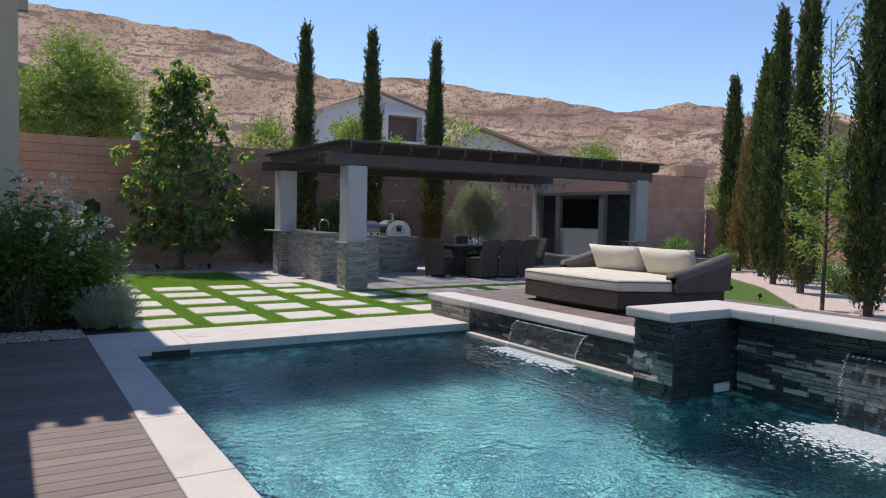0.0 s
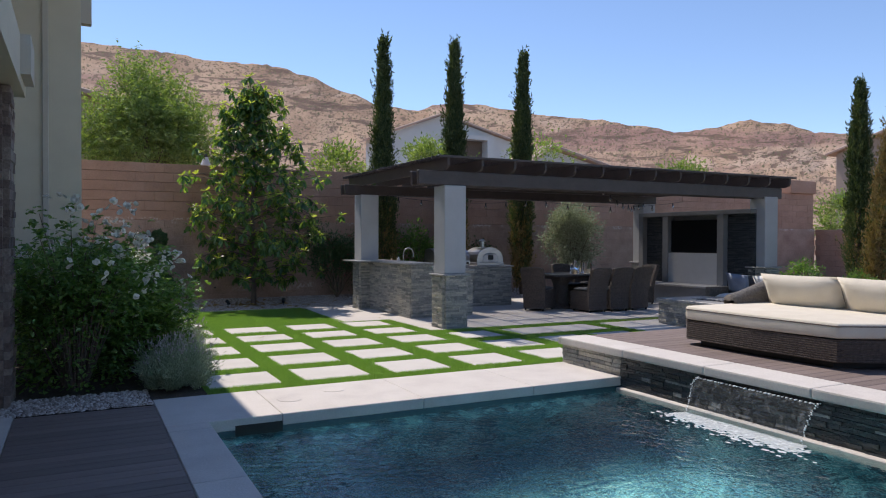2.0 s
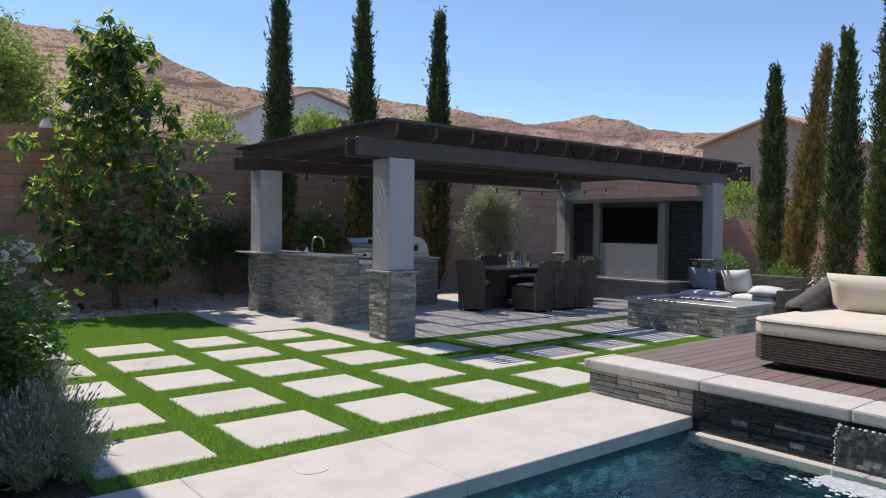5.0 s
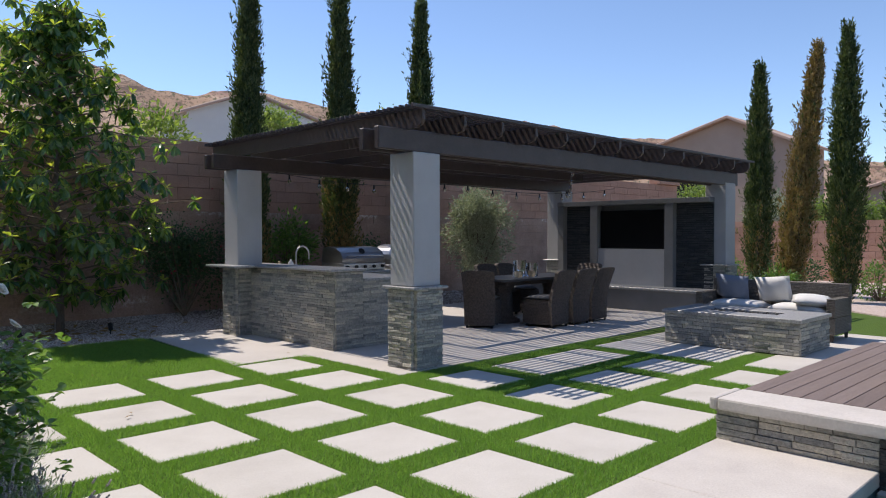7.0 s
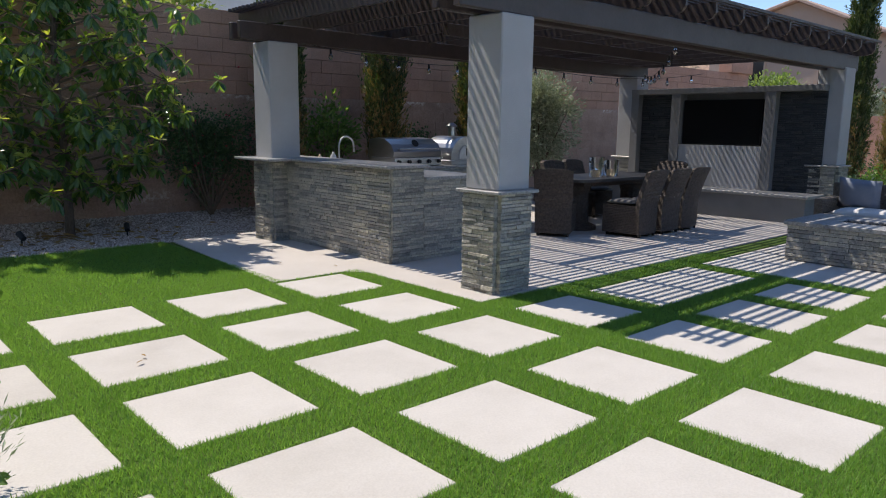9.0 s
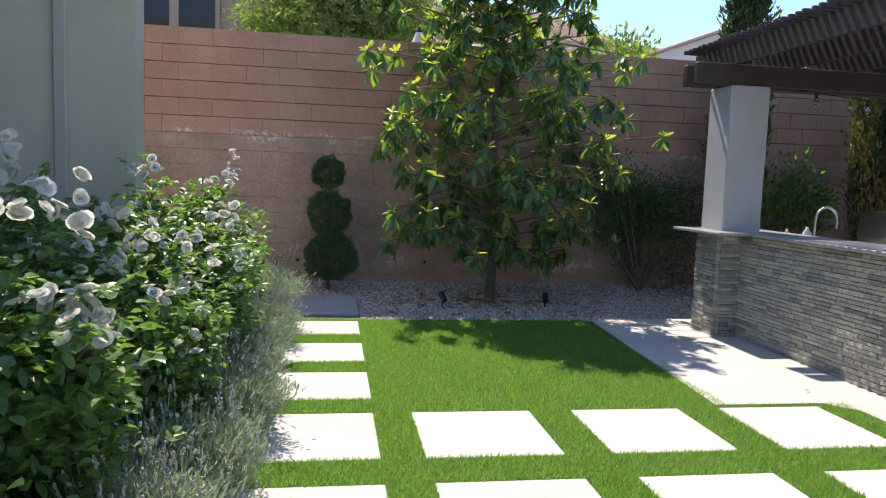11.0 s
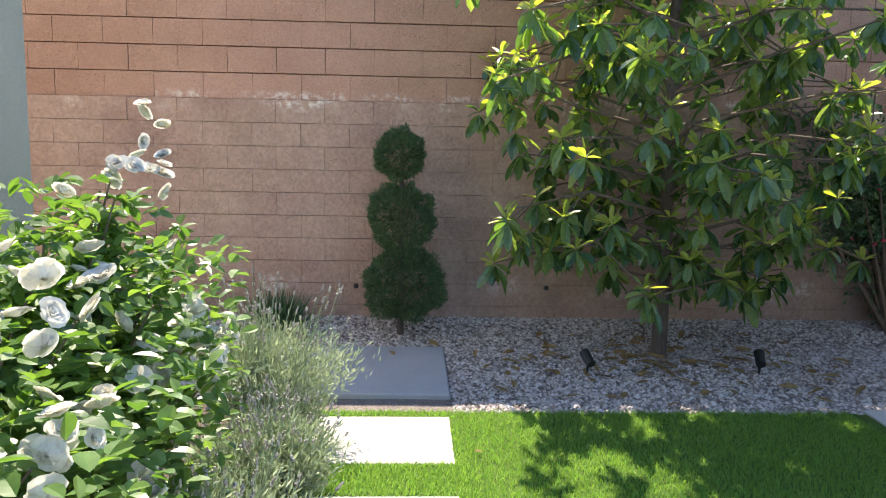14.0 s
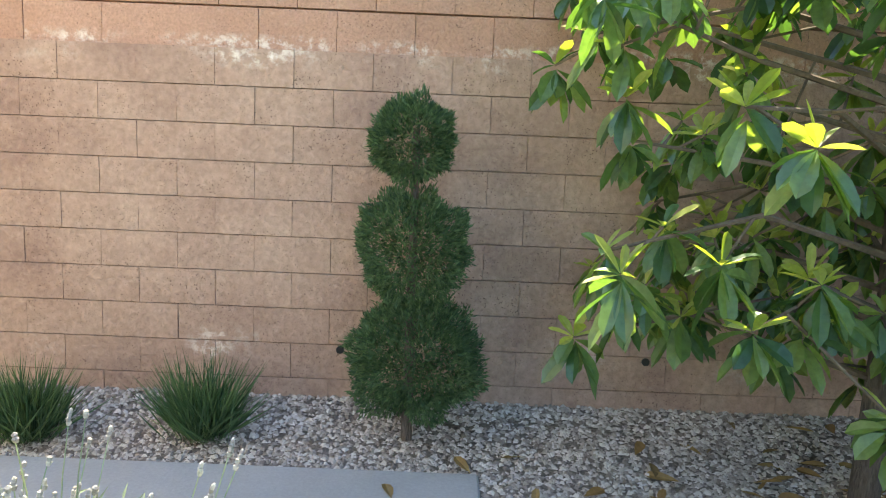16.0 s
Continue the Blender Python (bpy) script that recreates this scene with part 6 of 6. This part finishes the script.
def shrub(name, at, size, n, mat, seed, label, leaf=(0.05, 0.025), clumps=40, group="", category="shrub", stems=True, hollow=0.55):
    rng = np.random.default_rng(seed)
    t = thing(name, at, label, category, group)
    sx, sy, sz = size
    cd = sphere_dirs(clumps, rng)
    cc = cd * rng.uniform(hollow, 0.92, clumps)[:, None]
    k = rng.integers(0, clumps, n)
    off = rng.normal(size=(n, 3)) * (0.55 / clumps ** 0.33)
    unit = cc[k] + off
    c = unit * np.array([[sx, sy, sz]]) + np.array([[0, 0, sz * 1.02]])
    c[:, 2] = np.maximum(c[:, 2], 0.02)
    d = unit + rng.normal(size=(n, 3)) * 0.7
    kites("leaves", c, d, rng.uniform(0.7, 1.3, n) * leaf[0], rng.uniform(0.7, 1.3, n) * leaf[1], mat, t, rng)
    if stems:
        segs = []
        for q in cc[: min(clumps, 16)]:
            e = Vector((q[0] * sx, q[1] * sy, q[2] * sz + sz * 1.02))
            segs.append(((0, 0, -0.05), e * 0.5, 0.03 * sz + 0.006, 0.012))
            segs.append((e * 0.5, e, 0.012, 0.004))
        tagged(branch_mesh("stemwork", segs, TWIG, t, 5), kind="stuff")
    return t


olive = shrub("olive_bush", (12.2, 17.85, 0.55), (0.86, 0.72, 1.08), 13000, L_PALE, 60, "pale grey-green rounded bush beside the block wall", (0.095, 0.028), 110, hollow=0.25)
part("trunk", tube(bmesh.new(), (0, 0, -0.65), (0, 0, 0.6), 0.05, 0.035, 8), BARK, olive)
vine = shrub("bougainvillea", (5.95, 19.15, 0.12), (1.0, 0.22, 0.92), 7500, L_TOPI, 61, "dark green bougainvillea on the wall with few red bracts", (0.05, 0.03), 46, hollow=0.2)
rb = np.random.default_rng(62)
nb_ = 40
tagged(kites("bract", rb.normal(size=(nb_, 3)) * np.array([[0.45, 0.05, 0.4]]) + np.array([[0.2, -0.18, 0.95]]), sphere_dirs(nb_, rb), 0.045, 0.035, FRUIT, vine, rb, label="red bracts"), kind="stuff")
shrub("wall_shrub", (7.9, 18.85, 0.06), (0.55, 0.3, 0.88), 2000, L_ROSE, 63, "leafy green shrub behind the outdoor kitchen", (0.09, 0.045), 24)
shrub("wall_shrub", (9.9, 19.0, 0.12), (0.6, 0.3, 0.65), 1700, L_TOPI, 64, "dark green shrub against the block wall", (0.06, 0.035), 30)
for i, (x, y, s) in enumerate(((16.9, 14.3, 0.55), (15.4, 13.1, 0.42), (17.9, 13.4, 0.4), (19.4, 13.6, 0.6), (18.3, 11.4, 0.5), (16.6, 10.2, 0.45), (14.9, 8.4, 0.45))):
    shrub("bed_shrub", (x, y, 0.0), (s, s, s * 0.85), 1300, L_ROSE if i % 2 == 0 else L_TOPI, 70 + i, "small green leafy shrub between the cypresses", (0.07, 0.04), 22, "shrubs between the cypresses")
for i, (x, y, z, s) in enumerate(((7.9, 25.0, 2.6, 1.0), (11.3, 25.0, 3.0, 0.95), (16.3, 25.5, 3.0, 1.45), (23.9, 25.5, 2.9, 1.1), (13.5, 26.5, 2.8, 0.8), (26.6, 19.6, 1.2, 1.1))):
    shrub("garden_shrub", (x, y, z - s + 1.05), (s * 1.15, s, s), 2600, L_MESQ, 90 + i, "bright green shrub in the neighbouring garden", (0.14, 0.07), 40, "shrubs beyond the wall")
for i, y in enumerate((16.6, 14.6, 12.6, 10.6, 8.6)):
    shrub("hedge_plant", (26.4, y, 0.75), (0.7, 1.2, 1.1), 4200, L_MESQ if i % 3 else L_PALE, 110 + i, "clipped green hedge shrub behind the side wall", (0.12, 0.06), 50, "hedge behind the side wall")


def tuft(at, seed, h=0.36):
    rng = np.random.default_rng(seed)
    t = thing("grass_tuft", at, "dark green spiky grass tuft in the gravel", "grass", "tufts by the wall")
    n = 620
    d = rng.normal(size=(n, 3)) * np.array([[0.55, 0.45, 0.0]]) + np.array([[0, 0, 1.0]])
    c = rng.normal(size=(n, 3)) * np.array([[0.05, 0.04, 0.0]])
    tagged(kites("blade", c, d, rng.uniform(0.45, 1.0, n) * h, 0.011, L_TOPI, t, rng), kind="stuff")


tuft((0.02, 18.88, 0.02), 1, 0.44)
tuft((0.82, 18.95, 0.03), 2, 0.46)
tuft((-0.9, 18.9, 0.02), 3, 0.42)


def mesquite():
    rng = np.random.default_rng(50)
    rr = random.Random(50)
    t = thing("mesquite_tree", (2.05, 24.2, 0), "feathery light green tree standing behind the block wall", "tree")
    segs = [((0, 0, -0.1), (0.05, 0, 2.6), 0.16, 0.12)]
    C, D = [], []
    for i in range(330):
        v = Vector(sphere_dirs(1, rng)[0])
        v.z = abs(v.z) * 1.35 - 0.50
        e = Vector((v.x * 1.65, v.y * 1.5, 4.55 + v.z * 2.0)) * 1.0
        k = rr.uniform(0.35, 1.05)
        e = Vector((0, 0, 4.0)).lerp(e, k)
        if i < 34:
            segs.append(((0.05, 0, 2.6), e.lerp(Vector((0, 0, 3.2)), 0.5), 0.032, 0.016))
            segs.append((e.lerp(Vector((0, 0, 3.2)), 0.5), e, 0.016, 0.004))
        for _ in range(9):
            st = e + Vector((rr.gauss(0, 0.20), rr.gauss(0, 0.20), rr.gauss(0, 0.2)))
            dr = (v + Vector((rr.gauss(0, 0.6), rr.gauss(0, 0.6), rr.gauss(0.1, 0.5)))).normalized()
            for s in range(13):
                C.append(tuple(st + dr * s * 0.045))
                D.append((rr.gauss(0, 1), rr.gauss(0, 1), rr.gauss(0, 0.8)))
    branch_mesh("trunk", segs, BARK, t, 6)
    n = len(C)
    kites("crown", np.array(C), np.array(D), rng.uniform(0.07, 0.15, n), rng.uniform(0.03, 0.055, n), L_MESQ, t, rng)


mesquite()


def young_tree(at, seed):
    rng = np.random.default_rng(seed)
    rr = random.Random(seed)
    t = thing("young_tree", at, "slender sparse young tree among the cypresses", "tree")
    segs = [((0, 0, -0.05), (0.06, 0.02, 1.1), 0.038, 0.030), ((0.06, 0.02, 1.1), (0.0, 0, 2.4), 0.030, 0.022), ((0.0, 0, 2.4), (0.07, 0.05, 3.6), 0.022, 0.014), ((0.07, 0.05, 3.6), (0.02, 0.08, 4.9), 0.014, 0.005)]
    C, D = [], []
    for i in range(44):
        z = 0.7 + 4.0 * i / 44
        a = rr.uniform(0, 6.28)
        ln = rr.uniform(0.4, 0.95) * (1.15 - 0.12 * z)
        p, e = Vector((0.03, 0, z)), Vector((math.cos(a) * ln, math.sin(a) * ln, z + ln * 0.75))
        segs.append((p, e, 0.011, 0.004))
        for _ in range(130 if z < 2.7 else 14):
            q = p.lerp(e, rr.uniform(0.3, 1.05)) + Vector((rr.gauss(0, 0.07), rr.gauss(0, 0.07), rr.gauss(0, 0.07)))
            C.append(tuple(q))
            D.append((rr.gauss(0, 1), rr.gauss(0, 1), rr.gauss(-0.2, 0.7)))
    branch_mesh("trunk", segs, BARK, t, 6)
    n = len(C)
    kites("leaves", np.array(C), np.array(D), rng.uniform(0.06, 0.11, n), rng.uniform(0.03, 0.055, n), L_MESQ, t, rng)


young_tree((11.75, 6.85, 0), 55)


# ---- neighbouring houses ----
def gable_house(name, label, mat, front, axis, a0, a1, apex, z_eave0, z_eave1, z_peak, depth, windows, over=0.45, balcony=None):
    """Gable end towards the garden. axis 'x': front lies at y=front and spans x; axis 'y': front lies at x=front and spans y."""
    h = thing(name, (a0, front, 0) if axis == "x" else (front, a0, 0), label, "house")
    W, P = a1 - a0, apex - a0

    def q(a, d, z):
        return (a, d, z) if axis == "x" else (d, a, z)
    bm = bmesh.new()
    prof = [(0, 0), (W, 0), (W, z_eave1), (P, z_peak), (0, z_eave0)]
    f = [bm.verts.new(q(a, 0, z)) for a, z in prof]
    k = [bm.verts.new(q(a, depth, z)) for a, z in prof]
    bm.faces.new(f)
    bm.faces.new(k[::-1])
    for i in range(5):
        j = (i + 1) % 5
        bm.faces.new((f[i], k[i], k[j], f[j]))
    bmesh.ops.recalc_face_normals(bm, faces=bm.faces)
    part("wall", bm, mat, h)
    for (a, z), (b, w), nm in (((-over, z_eave0 - over * (z_peak - z_eave0) / P), (P, z_peak), "roof"), ((P, z_peak), (W + over, z_eave1 - over * (z_peak - z_eave1) / (W - P)), "roof")):
        bm = bmesh.new()
        vs = []
        for d in (-0.4, depth + 0.3):
            for (aa, zz) in ((a, z), (b, w)):
                for t_ in (0.03, 0.13):
                    vs.append(bm.verts.new(q(aa, d, zz + t_)))
        for fc in ((0, 2, 3, 1), (4, 5, 7, 6), (0, 1, 5, 4), (2, 6, 7, 3), (0, 4, 6, 2)):
            bm.faces.new([vs[i] for i in fc])
        bm.faces.new([vs[i] for i in (1, 3, 7, 5)])
        bmesh.ops.recalc_face_normals(bm, faces=bm.faces)
        roof = part(nm, bm, TILE, h, "pale clay tile roof")
        bm = bmesh.new()
        m = int(depth / 0.42)
        for i in range(m):
            d = -0.3 + i * 0.42
            tube(bm, q(a, d, z + 0.12), q(b, d, w + 0.12), 0.08, 0.08, 6)
        tagged(part("roof_tiling", bm, TILE, roof), kind="stuff")
    if balcony:
        a, b, z0, z1 = balcony
        bm = bmesh.new()
        for dims in ((a - 0.5, b + 0.5, z1, z1 + 0.3), (a - 0.5, a, z0 - 0.8, z1), (b, b + 0.5, z0 - 0.8, z1), (a, b, z0 - 0.8, z0)):
            box(bm, dims[0], dims[1], -0.9, 0.0, dims[2], dims[3])
        rec = part("balcony", bm, mat, h, "covered balcony with a dark back wall")
        part("balcony_wall", boxed(a, b, -0.06, -0.004, z0, z1), BARK, rec)
    for a, b, z0, z1 in windows:
        wd = part("window", boxed(*( (a, b, -0.05, 0.02, z0, z1) if axis == "x" else (-0.05, 0.02, a, b, z0, z1))), DARKGLASS, h, "dark window")
        bm = bmesh.new()
        for dims in ((a - 0.1, b + 0.1, z1, z1 + 0.12), (a - 0.1, b + 0.1, z0 - 0.12, z0), (a - 0.1, a, z0, z1), (b, b + 0.1, z0, z1)):
            box(bm, *((dims[0], dims[1], -0.08, 0.02, dims[2], dims[3]) if axis == "x" else (-0.08, 0.02, dims[0], dims[1], dims[2], dims[3])))
        part("frame", bm, mat, wd)
    return h


gable_house("neighbour_house", "grey stucco house with a gable and tile roof", HOUSE_A, 48.0, "x", 19.3, 29.7, 23.5, 8.8, 8.85, 10.4, 4.0, [], balcony=(4.75, 7.6, 6.9, 8.75))
gable_house("neighbour_house", "tan stucco house with a low gable and tile roof", HOUSE_B, 40.0, "y", 20.7, 29.0, 24.4, 6.2, 6.6, 7.9, 4, [(1.4, 2.4, 3.2, 5.3), (5.2, 6.8, 3.2, 5.2)])
gable_house("neighbour_house", "low house with a pale clay tile roof", HOUSE_B, 44.0, "y", 8.0, 20.0, 14.0, 3.4, 3.4, 5.2, 10, [(3.0, 4.5, 1.0, 2.2)])
gable_house("neighbour_house", "low wing with a clay tile roof beyond the wall", HOUSE_A, 30.5, "x", 19.5, 29.0, 20.5, 5.2, 3.9, 5.9, 2.5, [(4.0, 5.0, 2.0, 3.2)])
gable_house("neighbour_house", "beige stucco house close behind the block wall", HOUSE_B, 27.5, "x", -9.0, 0.9, -4.5, 5.9, 5.9, 7.2, 8, [(6.4, 7.1, 3.4, 5.4), (7.3, 8.1, 3.4, 5.4)])


def wall_lantern():
    t = thing("yard_lantern", (2.98, 20.3, 0), "small white-capped post lantern behind the wall", "lantern")
    part("post", tube(bmesh.new(), (0, 0, 0), (0, 0, 3.2), 0.03, 0.03, 8), BLACK, t)
    part("shade", lathe(bmesh.new(), [(0.13, 3.2), (0.12, 3.32), (0.06, 3.46), (0.05, 3.5)], 14), WHITE, t)
    part("finial", lathe(bmesh.new(), [(0.05, 3.5), (0.03, 3.55), (0.01, 3.58)], 10), BLACK, t)


wall_lantern()

# ---- small things in the beds ----
def spot_light(at, rz):
    t = thing("garden_spotlight", at, "small black garden spotlight on a spike in the gravel", "spotlight", "garden spotlights", rz)
    part("stake", tube(bmesh.new(), (0, 0, -0.05), (0, 0, 0.06), 0.008, 0.010, 8), BLACK, t)
    bm = tube(bmesh.new(), (0, -0.045, 0.055), (0, 0.05, 0.12), 0.032, 0.036, 14)
    part("hood", bm, BLACK, t)


for x, y, a in ((3.10, 18.08, 20), (4.32, 18.10, -15), (8.0, 17.95, 5), (14.2, 11.0, 90), (13.2, 9.7, 90), (12.3, 8.4, 90), (11.0, 6.9, 90), (10.3, 6.0, 90)):
    spot_light((x, y, 0.03 if y > 15 else 0.0), a)


def stones(name, n, x0, x1, y0, y1, seed, smin, smax, zfun, keep, label):
    rng = np.random.default_rng(seed)
    x, y = rng.uniform(x0, x1, n), rng.uniform(y0, y1, n)
    ok = keep(x, y)
    x, y = x[ok], y[ok]
    n = len(x)
    z = zfun(x, y)
    r = rng.uniform(smin, smax, n)
    base_ = np.array([(1, 0, 0), (-0.5, 0.87, 0), (-0.5, -0.87, 0), (0.3, 0.25, 0.62), (-0.35, 0.05, 0.55), (0.1, -0.3, 0.6)], float)
    a = rng.uniform(0, 6.28, n)
    ca, sa = np.cos(a)[:, None], np.sin(a)[:, None]
    v = base_[None] * (1 + rng.normal(size=(n, 6, 3)) * 0.22) * r[:, None, None]
    vx = v[:, :, 0] * ca - v[:, :, 1] * sa
    vy = v[:, :, 0] * sa + v[:, :, 1] * ca
    pts = np.stack([vx + x[:, None], vy + y[:, None], v[:, :, 2] + z[:, None]], axis=2)
    b = 6 * np.arange(n)[:, None]
    f = []
    for q in ((3, 4, 5), (0, 3, 5), (0, 1, 3), (1, 4, 3), (1, 2, 4), (2, 5, 4), (2, 0, 5)):
        f += (b + np.array(q)).tolist()
    me = bpy.data.meshes.new(name)
    me.from_pydata(pts.reshape(-1, 3).tolist(), [], f)
    me.materials.append(PEBBLE)
    tagged(new(name, me), label, "gravel", kind="stuff")


def bed_z(x, y):
    s = np.clip((y - 17.38) / 2.12, 0, 1)
    return -0.018 + 0.11 * np.where(s < 0.62, 0.05 + 0.11 * (s / 0.62) ** 2 * (3 - 2 * s / 0.62), 0.16 + 0.84 * ((s - 0.62) / 0.38) ** 2 * (3 - 2 * (s - 0.62) / 0.38))


stones("gravel_stones", 44000, -1.5, 6.2, 17.36, 19.44, 400, 0.009, 0.023, bed_z, lambda x, y: ((x > 2.14) | (y > 18.73)) & ~((x > 4.62) & (y < 17.42)), "crushed pale pink-grey gravel stones along the wall")
stones("gravel_stones_far", 6000, 6.2, 13.0, 17.85, 19.44, 401, 0.02, 0.04, bed_z, lambda x, y: x > 0, "crushed pale gravel behind the pergola")


def east_bed():
    pts = [(9.6, 3.6), (26, 3.6), (26, 17.3), (18.2, 17.3), (16.8, 12.8), (14.5, 9.8), (12.2, 7.7), (10.6, 6.1)]
    tagged(link("gravel_bed_east", prism(bmesh.new(), pts, -0.05, 0.012), PINKBED), "pale pink gravel bed under the row of cypresses", "gravel", kind="structure")


east_bed()
tagged(link("planting_bed", boxed(-6.0, 1.30, 9.20, 17.58, -0.2, -0.004), SOIL), "dark soil of the planting bed beside the house", "soil", kind="structure")
stones("gravel_stones_bed", 2500, -0.9, 0.8, 9.08, 9.75, 402, 0.012, 0.03, lambda x, y: np.full_like(x, -0.004), lambda x, y: x < 0.78, "pale pebbles at the edge of the planting bed")


def leaf_litter():
    rng = np.random.default_rng(77)
    n = 130
    c = np.stack([rng.normal(3.75, 0.75, n), np.clip(rng.normal(18.4, 0.4, n), 17.5, 19.3), np.zeros(n)], axis=1)
    c[:, 2] = bed_z(c[:, 0], c[:, 1]) + 0.022
    d = np.stack([rng.normal(size=n), rng.normal(size=n), rng.normal(size=n) * 0.12], axis=1)
    t = tagged(new("leaf_litter"), "fallen dry brown magnolia leaves on the gravel", "leaves", kind="stuff")
    big_leaves("dry_leaves", c, d, rng.uniform(0.10, 0.17, n), rng.uniform(0.04, 0.06, n), DRY, t, rng, droop=0.0)


leaf_litter()


def paving_leaves():
    rng = np.random.default_rng(78)
    spots = [(4.6, 15.6), (5.0, 16.3), (5.3, 14.7), (2.25, 16.75), (3.0, 14.9), (2.7, 13.0), (5.25, 14.0), (4.9, 15.2), (2.6, 12.9)]
    n = len(spots)
    c = np.array([(x, y, 0.012) for x, y in spots])
    d = np.stack([rng.normal(size=n), rng.normal(size=n), np.zeros(n)], axis=1)
    t = tagged(new("fallen_leaf"), "few curled dry leaves on the paving", "leaf", kind="stuff")
    big_leaves("dry_leaf", c, d, rng.uniform(0.03, 0.07, n), rng.uniform(0.014, 0.024, n), DRY, t, rng, droop=-0.05)


paving_leaves()


# ---- turf pile ----
def turf_pile():
    rng = np.random.default_rng(90)
    n = 900000
    x = rng.uniform(1.3, 9.3, n)
    y = rng.uniform(9.27, 17.37, n)
    ok = ~((x > 5.38) & (y > 12.67)) & ~((x > 4.5) & (y > 14.46)) & ~((x > 6.3) & (y > 10.5) & (rng.random(n) < 0.4)) & ~((x > 5.5) & (y < 9.30))
    for x0, x1, y0, y1 in SLABS:
        ok &= ~((x > x0 + 0.004) & (x < x1 - 0.004) & (y > y0 + 0.004) & (y < y1 - 0.004))
    ok &= ~((y > 13.5) & (x > 2.2) & (rng.random(n) < 0.25))
    x, y = x[ok], y[ok]
    n = len(x)
    a = rng.uniform(0, 6.28, n)
    h = rng.uniform(0.020, 0.036, n)
    lx, ly = rng.normal(0, 0.012, n), rng.normal(0, 0.012, n)
    w = 0.0024
    z0 = np.full(n, -0.012)
    v = np.stack([np.stack([x + np.cos(a) * w, y + np.sin(a) * w, z0], 1), np.stack([x - np.cos(a) * w, y - np.sin(a) * w, z0], 1), np.stack([x + lx, y + ly, z0 + h], 1)], axis=1)
    me = bpy.data.meshes.new("turf_pile")
    me.from_pydata(v.reshape(-1, 3).tolist(), [], np.arange(3 * n).reshape(-1, 3).tolist())
    me.materials.append(BLADE)
    tagged(new("turf_pile", me), "short bright green pile of the artificial turf", "turf", kind="stuff")


turf_pile()
